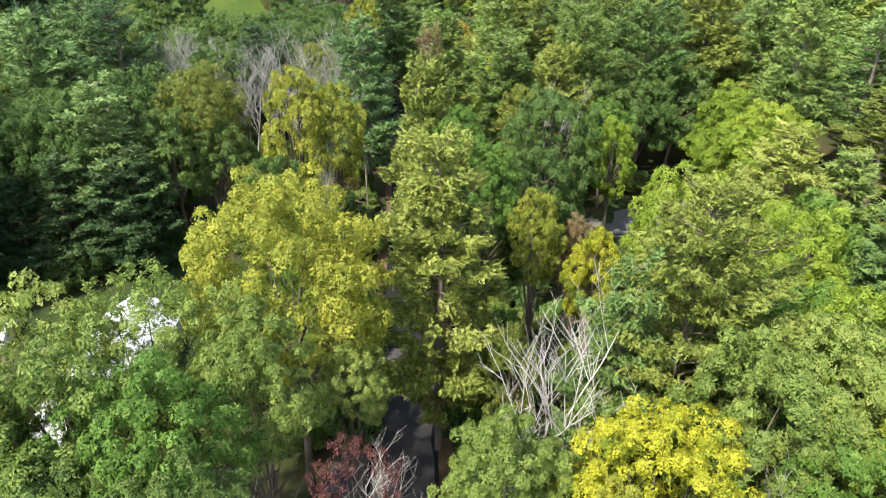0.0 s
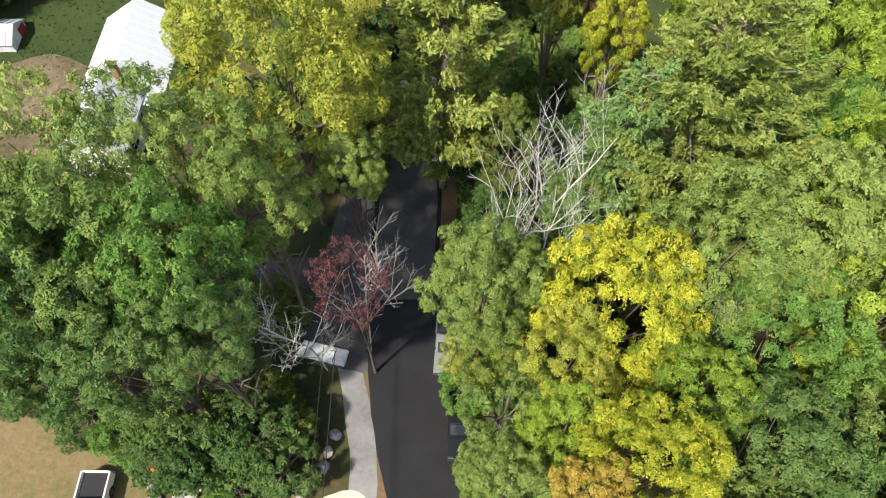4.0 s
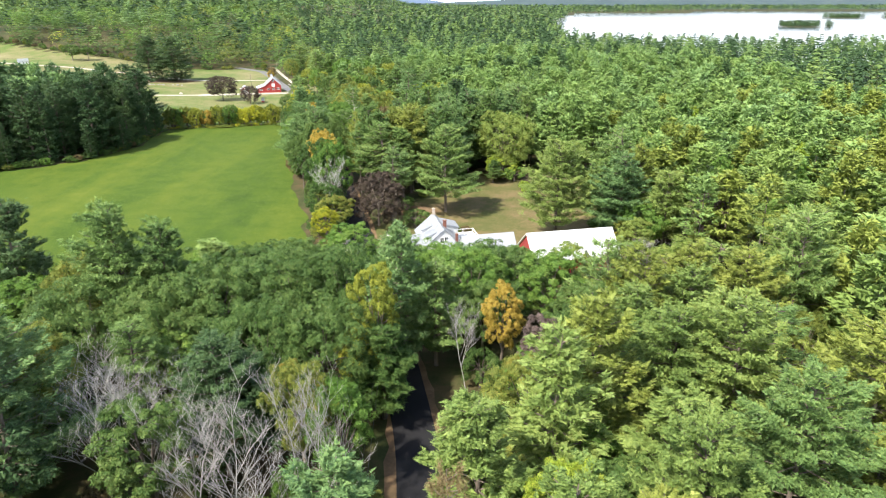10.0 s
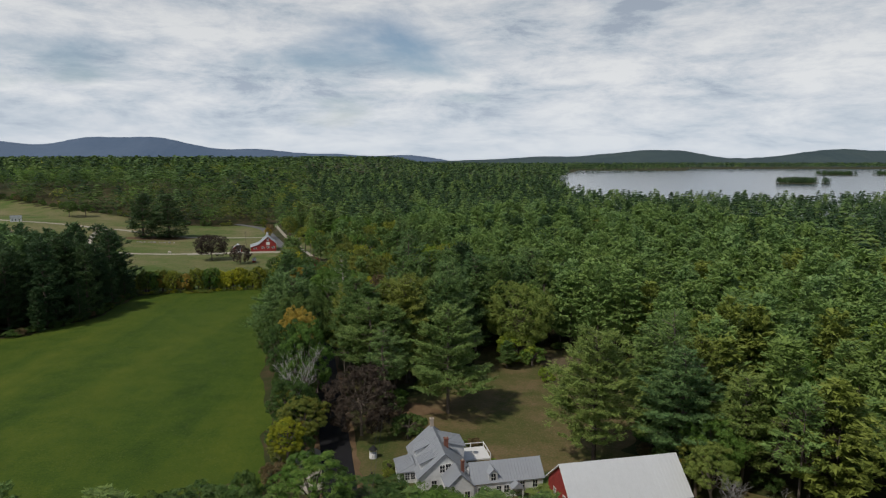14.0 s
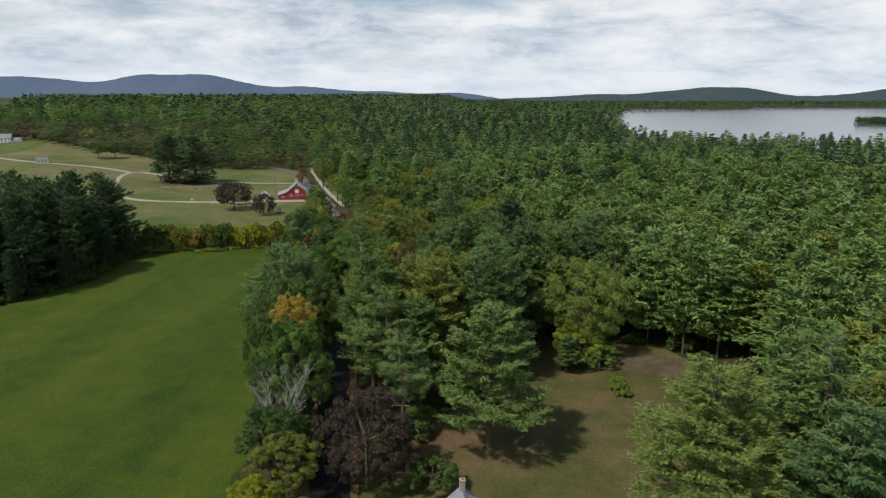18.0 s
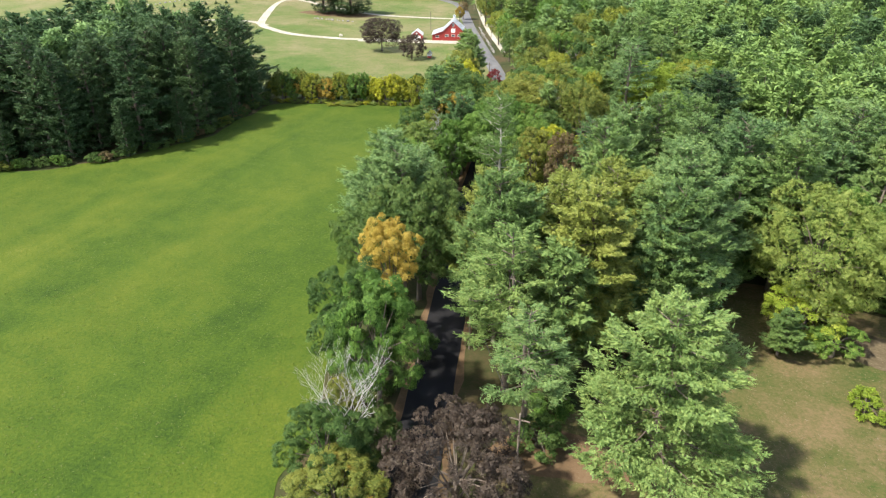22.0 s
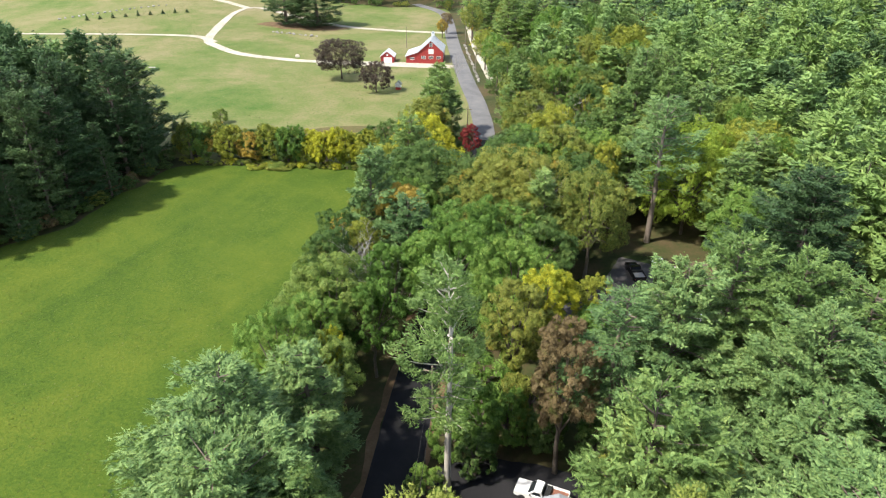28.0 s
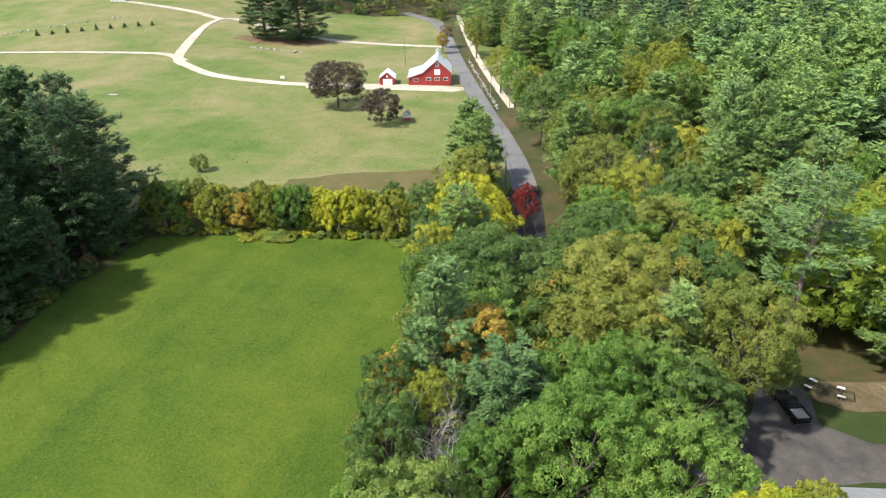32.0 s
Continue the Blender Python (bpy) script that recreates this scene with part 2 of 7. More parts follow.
TWIG_GREY = solid("grey_twigs", (0.36, 0.345, 0.33), 0.9, grain=0.2, scale=4.0, bump=0.2)


def ground_material(name, colors, fine=3.0, slow=0.05, bump=0.3, rough=0.95, third=0.35, streak=None, speck=0.26):
    """Soil, grass or gravel over a large sheet, from three scales of noise in metres."""
    m, add, join = material(name)
    geo = add("ShaderNodeNewGeometry")
    n1 = add("ShaderNodeTexNoise", _Scale=slow, _Detail=5.0, _Roughness=0.6, _Distortion=0.5)
    n2 = add("ShaderNodeTexNoise", _Scale=third, _Detail=6.0, _Roughness=0.7)
    n3 = add("ShaderNodeTexNoise", _Scale=fine, _Detail=5.0, _Roughness=0.75)
    vec = geo.outputs["Position"]
    for n in (n2, n3):
        join(vec, n.inputs["Vector"])
    if streak:
        mp = add("ShaderNodeMapping")
        mp.inputs["Rotation"].default_value = (0, 0, streak)
        mp.inputs["Scale"].default_value = (1.0, 0.12, 1.0)
        join(vec, mp.inputs["Vector"]), join(mp.outputs[0], n1.inputs["Vector"])
    else:
        join(vec, n1.inputs["Vector"])
    a = add("ShaderNodeMath", operation="MULTIPLY_ADD")
    a.inputs[1].default_value = 0.32
    join(n2.outputs["Fac"], a.inputs[0])
    b = add("ShaderNodeMath", operation="MULTIPLY_ADD")
    b.inputs[1].default_value = speck
    join(n3.outputs["Fac"], b.inputs[0]), join(b.outputs[0], a.inputs[2])
    c = add("ShaderNodeMath", operation="MULTIPLY_ADD")
    c.inputs[1].default_value = 0.55
    join(n1.outputs["Fac"], c.inputs[0]), join(c.outputs[0], b.inputs[2])
    c.inputs[2].default_value = -0.06 - (speck - 0.26) / 2
    k = len(colors) - 1
    r = ramp(add, [(0.34 + 0.36 * i / k, col) for i, col in enumerate(colors)])
    join(a.outputs[0], r.inputs[0])
    bp = add("ShaderNodeBump", _Strength=bump, _Distance=0.12)
    join(n3.outputs["Fac"], bp.inputs["Height"])
    p = add("ShaderNodeBsdfPrincipled", _Roughness=rough)
    p.inputs["Specular IOR Level"].default_value = 0.2
    join(r.outputs[0], p.inputs["Base Color"]), join(bp.outputs[0], p.inputs["Normal"])
    o = add("ShaderNodeOutputMaterial")
    join(p.outputs[0], o.inputs[0])
    return m


M_FLOOR = ground_material("forest_floor", [(0.020, 0.030, 0.010), (0.045, 0.055, 0.018), (0.080, 0.062, 0.030), (0.11, 0.085, 0.05)], 2.0, 0.08)
M_FIELD = ground_material("mown_hay_field", [(0.022, 0.052, 0.006), (0.054, 0.096, 0.009), (0.094, 0.126, 0.013), (0.165, 0.168, 0.036)], 2.2, 0.030, 0.9, third=0.13, streak=radians(-28), speck=0.42)
M_MEADOW = ground_material("dry_meadow_grass", [(0.052, 0.112, 0.016), (0.116, 0.148, 0.042), (0.190, 0.176, 0.082), (0.260, 0.222, 0.128)], 1.2, 0.024, 0.5, third=0.11, speck=0.36)
M_LAWN = ground_material("patchy_lawn", [(0.040, 0.078, 0.015), (0.096, 0.100, 0.032), (0.180, 0.132, 0.068), (0.250, 0.180, 0.108)], 2.0, 0.045, 0.5, third=0.2, speck=0.36)
# dark tones put the west yard's shade into the lawn colour
M_YARD = ground_material("green_lawn_painted_shade", [(0.024, 0.038, 0.011), (0.036, 0.056, 0.016), (0.064, 0.072, 0.028)], 2.0, 0.12, 0.4)
M_DIRT = ground_material("bare_sandy_soil", [(0.050, 0.060, 0.022), (0.098, 0.078, 0.044), (0.150, 0.118, 0.074), (0.250, 0.208, 0.142)], 2.2, 0.12, 0.5, third=0.5, speck=0.40)
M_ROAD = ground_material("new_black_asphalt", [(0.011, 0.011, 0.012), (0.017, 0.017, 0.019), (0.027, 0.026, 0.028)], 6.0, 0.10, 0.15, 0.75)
M_OLDROAD = ground_material("worn_grey_asphalt", [(0.10, 0.10, 0.105), (0.15, 0.15, 0.155), (0.20, 0.195, 0.19)], 5.0, 0.10, 0.15, 0.85)
M_PATCHROAD = ground_material("dusty_grey_asphalt", [(0.045, 0.042, 0.042), (0.085, 0.080, 0.078), (0.14, 0.13, 0.12)], 4.0, 0.25, 0.15, 0.85)
M_GRAVEL = ground_material("pale_gravel", [(0.306, 0.272, 0.212), (0.425, 0.391, 0.323), (0.544, 0.501, 0.425)], 3.0, 0.12, 0.3)
M_GREYGRAVEL = ground_material("grey_gravel", [(0.12, 0.115, 0.11), (0.20, 0.195, 0.19), (0.29, 0.28, 0.27)], 3.5, 0.15, 0.3)
M_VERGE = ground_material("fallen_needle_verge", [(0.085, 0.062, 0.034), (0.150, 0.098, 0.055), (0.225, 0.155, 0.092)], 2.5, 0.2, 0.4)


# ---- the lie of the land ----
def smooth(a, b, v):
    u = np.clip((np.asarray(v, float) - a) / (b - a), 0, 1)
    return u * u * (3 - 2 * u)


def height(x, y):
    """Height of the ground in metres."""
    x, y = np.asarray(x, float), np.asarray(y, float)
    z = -3.5 * (1 - smooth(30, 82, y))
    z = z + 9.0 * smooth(-170, -330, x) * smooth(420, 560, y)
    z = z + (17 * smooth(585, 720, y) + 8 * smooth(720, 1400, y)) * smooth(-90, -330, x)
    z = z - 4.0 * smooth(450, 800, y) * smooth(-50, 250, x)
    z = z + 8 * smooth(2900, 3900, y)
    return z


def ground_z(x, y):
    return float(height(x, y))


ROAD_LINE = [(6.0, -60), (2.2, -20), (0.2, 1), (-1.8, 9), (-3.0, 18), (-3.0, 30), (-1.4, 60), (-0.75, 84), (-1.6, 105), (-5.6, 130), (-12.2, 160), (-18.6, 190), (-24.3, 215), (-28.3, 233), (-34.0, 258),
             (-38.9, 280), (-46, 318), (-56.5, 369), (-68, 402), (-82.2, 434), (-107.5, 494), (-136, 566), (-150, 590), (-172, 610)]


def spline(points, step=3.0):
    """Evenly spaced points along a smooth line through the given ones."""
    p = np.array([(2 * points[0][0] - points[1][0], 2 * points[0][1] - points[1][1]), *points, (2 * points[-1][0] - points[-2][0], 2 * points[-1][1] - points[-2][1])], float)
    out = []
    for i in range(1, len(p) - 2):
        n = max(2, int(np.hypot(*(p[i + 1] - p[i])) / step))
        t = np.arange(n)[:, None] / n
        out.append(0.5 * (2 * p[i] + (p[i + 1] - p[i - 1]) * t + (2 * p[i - 1] - 5 * p[i] + 4 * p[i + 1] - p[i + 2]) * t * t + (3 * p[i] - p[i - 1] - 3 * p[i + 1] + p[i + 2]) * t ** 3))
    return np.vstack(out + [p[-2:-1]])


ROAD = spline(ROAD_LINE)


def inside(x, y, poly):
    """Whether points lie in a polygon of the plan."""
    x, y = np.asarray(x, float), np.asarray(y, float)
    hit = np.zeros(x.shape, bool)
    for (ax, ay), (bx, by) in zip(poly, poly[1:] + poly[:1]):
        cross = (ay > y) != (by > y)
        hit ^= cross & (x < (bx - ax) * (y - ay) / (by - ay + 1e-12) + ax)
    return hit


def near_line(x, y, line):
    """Distance from points to a line of the plan."""
    x, y = np.atleast_1d(x).astype(float), np.atleast_1d(y).astype(float)
    best = np.full(x.shape, 1e9)
    for (ax, ay), (bx, by) in zip(line[:-1], line[1:]):
        dx, dy = bx - ax, by - ay
        t = np.clip(((x - ax) * dx + (y - ay) * dy) / (dx * dx + dy * dy + 1e-9), 0, 1)
        best = np.minimum(best, np.hypot(x - ax - t * dx, y - ay - t * dy))
    return best


FIELD = [(-29, 172), (-37, 205), (-45, 231), (-54, 266), (-59.5, 291), (-63, 311), (-71, 341), (-80, 345), (-121, 328), (-118, 294), (-128, 268), (-153, 250), (-230, 225), (-230, 128), (-120, 136), (-60, 148)]
LAWN = [(-14, 186), (-13, 212), (0, 222), (12, 247), (15, 258), (24, 258), (42, 252), (48, 240), (46, 205), (34, 190), (56, 172), (56, 146), (24, 144), (18, 164), (-10, 168)]
MEADOW = [(-74, 352), (-62, 372), (-80, 420), (-104, 478), (-130, 548), (-150, 600), (-206, 588), (-268, 606), (-325, 622), (-410, 662), (-520, 590), (-420, 420), (-300, 372), (-205, 352), (-140, 337), (-122, 334)]
MEADOW_EAST = [(-66, 425), (-92, 480), (-112, 535), (-92, 520), (-66, 470), (-56, 436)]
YARD_WEST = [(-66, 20), (-62, 50), (-44, 53), (-34, 56), (-28, 62), (-21, 62), (-19, 55), (-22, 46), (-24, 30), (-34, 16)]
YARD_EAST = [(20, 47), (20, 64), (26, 73), (36, 73), (62, 52), (60, 44), (42, 47)]
YARD_START = [(-44, -22), (-44, 11), (-30, 10), (-22.5, 8.6), (-19, 4), (-12, 5.6), (-8, 3), (-4, -4), (-4, -30)]
YARD_END = [(-24, 298), (-18, 313), (-14, 319), (-4, 321), (14, 320), (20, 306), (12, 291), (-18, 291)]
HEDGE = [(-124, 330), (-116, 326), (-72, 343), (-66, 360), (-74, 366), (-110, 352), (-145, 345)]
ORANGE_GAP = [(3, 106), (3, 129), (18, 129), (20, 104)]
WEST_STRIP = [(-18, 174), (-30, 172), (-38, 205), (-46, 231), (-46, 245), (-36, 245), (-27, 215)]
VIEW_PULL = [(-26, 241), (-12, 243), (-10, 262), (-24, 262)]
VIEW_END = [(-22, 271), (-22, 297), (14, 297), (14, 284), (0, 280), (-9, 276), (-12, 271)]
ROADSIDE = [(-17, 188), (-22, 216), (-30, 246), (-21, 247), (-13, 218), (-12, 190)]
FORECOURT = [(-45, 10), (-46, 32), (-20, 32), (-19, 18)]
SLOPE = [(-23, 4), (-24, 12), (-10, 13), (-9, 24), (-4.5, 24), (-4, 0), (-12, 2)]
SIDE_YARD = [(-24, 28), (-24, 54), (-18, 54), (-16, 42), (-17, 24)]
CLEARING = [(15, 42), (15, 50), (18, 58), (20, 66), (28, 62), (34, 52), (26, 44)]
PARKING = [(-16.5, 25), (-11.5, 18), (-9, 13), (-5, 14), (-6, 33), (-9, 33)]
SWAMP = [(-42, 80), (-42, 99), (-24, 103), (-9, 97), (-7, 80), (-12, 70), (-24, 67), (-34, 70)]
PULL_IN = [(-31, 258), (-26, 270), (-14, 271), (-10, 262), (-22, 256)]
OPEN = [FIELD, LAWN, MEADOW, MEADOW_EAST, YARD_WEST, YARD_EAST, YARD_START, YARD_END, PULL_IN, HEDGE, SWAMP, SLOPE, VIEW_END, ROADSIDE, FORECOURT, SIDE_YARD, CLEARING, PARKING, VIEW_PULL, ORANGE_GAP, WEST_STRIP]
LAKE = [(150, 830), (300, 745), (480, 690), (700, 640), (1200, 560), (3000, 420), (4800, 420), (4800, 3300), (2400, 3500), (1300, 3450), (900, 3000), (520, 2850), (420, 2300), (230, 1400)]

ISLANDS = [(846, 1640, 46, 30, 90), (916, 1640, 9, 8, 8), (1416, 2440, 66, 50, 110), (1640, 2440, 84, 50, 130)]


def sheet(name, poly, mat, up, step, label, category, edge=1.2, kind="structure"):
    """A patch of ground: a grid cut to a polygon whose rim wavers, laid just over the land."""
    xs, ys = zip(*poly)
    step = max(0.3, min(step, (max(xs) - min(xs)) / 70.0))
    nx, ny = int((max(xs) - min(xs)) / step) + 3, int((max(ys) - min(ys)) / step) + 3
    gx, gy = np.meshgrid(min(xs) - step + np.arange(nx) * step, min(ys) - step + np.arange(ny) * step, indexing="ij")
    wob = np.array([[noise.noise(Vector((a * 0.11, b * 0.11, 3.0))) for b in gy[0]] for a in gx[:, 0]]) * edge
    wob2 = np.array([[noise.noise(Vector((a * 0.11, b * 0.11, 9.0))) for b in gy[0]] for a in gx[:, 0]]) * edge
    ins = inside(gx + wob * 2, gy + wob2 * 2, list(poly))
    idx = np.arange(nx * ny).reshape(nx, ny)
    ok = ins[:-1, :-1] | ins[1:, :-1] | ins[1:, 1:] | ins[:-1, 1:]
    faces = np.stack([idx[:-1, :-1][ok], idx[1:, :-1][ok], idx[1:, 1:][ok], idx[:-1, 1:][ok]], -1)
    verts = np.stack([gx.ravel(), gy.ravel(), height(gx, gy).ravel() + up], -1)
    # even out the rim, so that it doesn't run in steps
    seen = {}
    for q in faces.tolist():
        for a, b in zip(q, q[1:] + q[:1]):
            key = (a, b) if a < b else (b, a)
            seen[key] = seen.get(key, 0) + 1
    rim = np.array([k for k, c in seen.items() if c == 1])
    for _ in range(4):
        acc, num = np.zeros((nx * ny, 2)), np.zeros(nx * ny)
        for a, b in ((0, 1), (1, 0)):
            np.add.at(acc, rim[:, a], verts[rim[:, b], :2])
            np.add.at(num, rim[:, a], 1)
        on = num > 0
        verts[on, :2] = 0.5 * verts[on, :2] + 0.5 * acc[on] / num[on][:, None]
    used = np.unique(faces)
    remap = np.zeros(nx * ny, int)
    remap[used] = np.arange(len(used))
    me = bpy.data.meshes.new(name)
    me.from_pydata(verts[used].tolist(), [], remap[faces].tolist())
    me.materials.append(mat)
    return tagged(new(name, me), label, category, kind=kind)


def ribbon(name, line, half, mat, up, label, category, ragged=0.0, thick=0.0):
    """A road or path of some width along a line of the plan; half may be (left, right)."""
    lft, rgt = half if isinstance(half, tuple) else (-half, half)
    p = np.asarray(line, float)
    d = np.gradient(p, axis=0)
    d /= np.hypot(*d.T)[:, None]
    side = np.stack([d[:, 1], -d[:, 0]], -1)
    verts, faces = [], []
    for i, (a, s) in enumerate(zip(p, side)):
        for o in (lft, rgt):
            w = o + ragged * noise.noise(Vector((a[0] * 0.4, a[1] * 0.4, o)))
            q = a + s * w
            verts.append((q[0], q[1], ground_z(*a) + up))
            if thick:
                verts.append((q[0] + (0.04 if o > 0 else -0.04) * s[0], q[1] + (0.04 if o > 0 else -0.04) * s[1], ground_z(*a) + up - thick))
        k = 4 if thick else 2
        if i:
            b, c = (i - 1) * k, i * k
            if thick:
                faces += [(b, b + 2, c + 2, c), (b + 1, b, c, c + 1), (b + 2, b + 3, c + 3, c + 2)]
            else:
                faces.append((b, b + 1, c + 1, c))
    me = bpy.data.meshes.new(name)
    me.from_pydata(verts, [], faces)
    me.materials.append(mat)
    return tagged(new(name, me), label, category, kind="structure")


# ground: one sheet, finer near the flight, out to the horizon
def axis(lo, hi, near_lo, near_hi, fine, grow):
    v = list(np.arange(near_lo, near_hi + fine, fine))
    s = fine
    while v[-1] < hi:
        s *= grow
        v.append(v[-1] + s)
    s = fine
    while v[0] > lo:
        s *= grow
        v.insert(0, v[0] - s)
    return np.array(v)


gx, gy = np.meshgrid(axis(-4900, 4900, -400, 300, 10.0, 1.25), axis(-900, 4900, -60, 700, 10.0, 1.25), indexing="ij")
gz = height(gx, gy)
gz = np.where(inside(gx, gy, LAKE), -16.0, gz)
idx = np.arange(gx.size).reshape(gx.shape)
me = bpy.data.meshes.new("ground")
me.from_pydata(np.stack([gx.ravel(), gy.ravel(), gz.ravel()], -1).tolist(), [], np.stack([idx[:-1, :-1], idx[1:, :-1], idx[1:, 1:], idx[:-1, 1:]], -1).reshape(-1, 4).tolist())
me.materials.append(M_FLOOR)
tagged(new("ground", me), "dark forest floor of leaf litter and moss", "ground", kind="structure")

sheet("field", FIELD, M_FIELD, 0.05, 2.0, "mown green hay field with faint mowing lines", "field")
sheet("lawn", LAWN, M_LAWN, 0.05, 1.5, "patchy brown and green lawn around the white farmhouse", "lawn")
sheet("meadow", MEADOW, M_MEADOW, 0.05, 5.0, "dry yellow-green meadow on a gentle slope", "meadow")
sheet("meadow_east", MEADOW_EAST, M_MEADOW, 0.05, 2.5, "sunlit grass strip beside the road", "meadow")
sheet("yard_west", YARD_WEST, M_YARD, 0.05, 1.5, "grassy yard round the metal-roofed house, shade painted in", "lawn")
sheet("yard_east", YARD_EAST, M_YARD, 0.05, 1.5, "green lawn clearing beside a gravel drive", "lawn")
sheet("yard_start", YARD_START, M_LAWN, 0.05, 1.5, "dry sunlit lawn beside the road junction", "lawn")
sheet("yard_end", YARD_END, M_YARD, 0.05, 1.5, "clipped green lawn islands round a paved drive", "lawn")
ribbon("verge_left", ROAD[:120], (-3.9, -2.6), M_VERGE, 0.055, "strip of rusty pine needles along the road edge", "verge", 1.1)
ribbon("verge_right", ROAD[:120], (2.6, 3.9), M_VERGE, 0.055, "strip of rusty pine needles along the road edge", "verge", 1.1)
ribbon("road_patch", [q for q in ROAD if 20 < q[1] < 47], 2.5, M_PATCHROAD, 0.135, "older grey stretch of the asphalt under the trees", "road", 0.3)
ribbon("road_old", [q for q in ROAD if q[1] < 3.5], 2.9, M_OLDROAD, 0.14, "pale older asphalt beyond the new surface", "road", 0.25)
split_at = int(np.argmin(np.abs(ROAD[:, 1] - 372)))
ribbon("road", ROAD[:split_at + 1], 2.85, M_ROAD, 0.12, "freshly paved black asphalt country road", "road", 0.08, 0.1)
ribbon("road_far", ROAD[split_at:], 2.85, M_OLDROAD, 0.12, "worn grey asphalt country road past the red barn", "road", 0.08, 0.1)
me = bpy.data.meshes.new("lake")
me.from_pydata([(x, y, -5.5) for x, y in ((150, 420), (4880, 420), (4880, 3700), (150, 3700))], [], [(0, 1, 2, 3)])
m, add, join = material("lake_water")
geo = add("ShaderNodeNewGeometry")
rip = add("ShaderNodeTexNoise", _Scale=0.12, _Detail=4.0)
join(geo.outputs["Position"], rip.inputs["Vector"])
bp = add("ShaderNodeBump", _Strength=0.06, _Distance=0.4)
join(rip.outputs["Fac"], bp.inputs["Height"])
p = add("ShaderNodeBsdfPrincipled", _Roughness=0.16, _IOR=1.33)
p.inputs["Base Color"].default_value = (0.05, 0.075, 0.10, 1)
join(bp.outputs[0], p.inputs["Normal"])
o = add("ShaderNodeOutputMaterial")
join(p.outputs[0], o.inputs[0])
me.materials.append(m)
for cx, cy, rx, ry, n in ISLANDS:
    th = np.linspace(0, 2 * np.pi, 24, endpoint=False)
    mound = [(cx + 1.1 * rx * k * math.cos(a), cy + 1.1 * ry * k * math.sin(a), z) for k, z in ((1.15, -9.0), (1.0, -4.9), (0.6, -3.9)) for a in th]
    faces = [(i * 24 + j, i * 24 + (j + 1) % 24, (i + 1) * 24 + (j + 1) % 24, (i + 1) * 24 + j) for i in range(2) for j in range(24)] + [tuple(range(48, 72))]
    isle = bpy.data.meshes.new("island")
    isle.from_pydata(mound, [], faces)
    isle.materials.append(M_FLOOR)
    tagged(new("island", isle), "small wooded island in the lake", "island", kind="structure")
tagged(new("water", me), "wide calm grey-blue lake reflecting the clouds", "lake", kind="structure")


# ---- trees ----
rng = np.random.default_rng(7)


def mesh_of(name, verts, faces, mat, smooth_faces=False):
    me = bpy.data.meshes.new(name)
    verts, faces = np.asarray(verts, np.float32), np.asarray(faces, np.int32)
    k = faces.shape[1]
    me.vertices.add(len(verts))
    me.vertices.foreach_set("co", verts.ravel())
    me.loops.add(faces.size)
    me.loops.foreach_set("vertex_index", faces.ravel())
    me.polygons.add(len(faces))
    me.polygons.foreach_set("loop_start", np.arange(0, faces.size, k, dtype=np.int32))
    if smooth_faces:
        me.polygons.foreach_set("use_smooth", np.ones(len(faces), bool))
    me.update(calc_edges=True)
    if mat:
        me.materials.append(mat)
    return me


def leaves(centres, normals, sizes, r, slim=1.0, along=None):
    """One small three-cornered leaf cluster at each centre."""
    n = len(centres)
    normals = normals / (np.linalg.norm(normals, axis=1, keepdims=True) + 1e-9)
    ref = r.normal(size=(n, 3)) if along is None else along + r.normal(size=(n, 3)) * 0.25
    u = ref - (ref * normals).sum(1, keepdims=True) * normals
    u /= np.linalg.norm(u, axis=1, keepdims=True) + 1e-9
    v = np.cross(normals, u)
    s = np.asarray(sizes)[:, None]
    tri = np.stack([centres + u * s * 0.75, centres - u * s * 0.45 + v * s * 0.55 * slim, centres - u * s * 0.45 - v * s * 0.55 * slim], 1)
    tri += r.normal(size=tri.shape) * s[:, :, None] * 0.10
    return tri.reshape(-1, 3)


def limb(path, radii, sides=5):
    """A tapered tube along a path."""
    path = np.asarray(path, float)
    d = np.gradient(path, axis=0)
    d /= np.linalg.norm(d, axis=1, keepdims=True) + 1e-9
    a = np.cross(d, np.where(np.abs(d[:, 2:3]) > 0.9, [[1.0, 0, 0]], [[0, 0, 1.0]]))
    a /= np.linalg.norm(a, axis=1, keepdims=True) + 1e-9
    b = np.cross(d, a)
    th = np.arange(sides) * 2 * np.pi / sides
    ring = np.cos(th)[None, :, None] * a[:, None] + np.sin(th)[None, :, None] * b[:, None]
    v = path[:, None] + ring * np.asarray(radii, float)[:, None, None]
    idx = np.arange(len(path) * sides).reshape(len(path), sides)
    nxt = np.roll(idx, -1, 1)
    return v.reshape(-1, 3), np.stack([idx[:-1], nxt[:-1], nxt[1:], idx[1:]], -1).reshape(-1, 4)


def merge(parts):
    vs, fs, n = [], [], 0
    for v, f in parts:
        vs.append(v)
        fs.append(np.asarray(f) + n)
        n += len(v)
    return np.vstack(vs), np.vstack(fs)


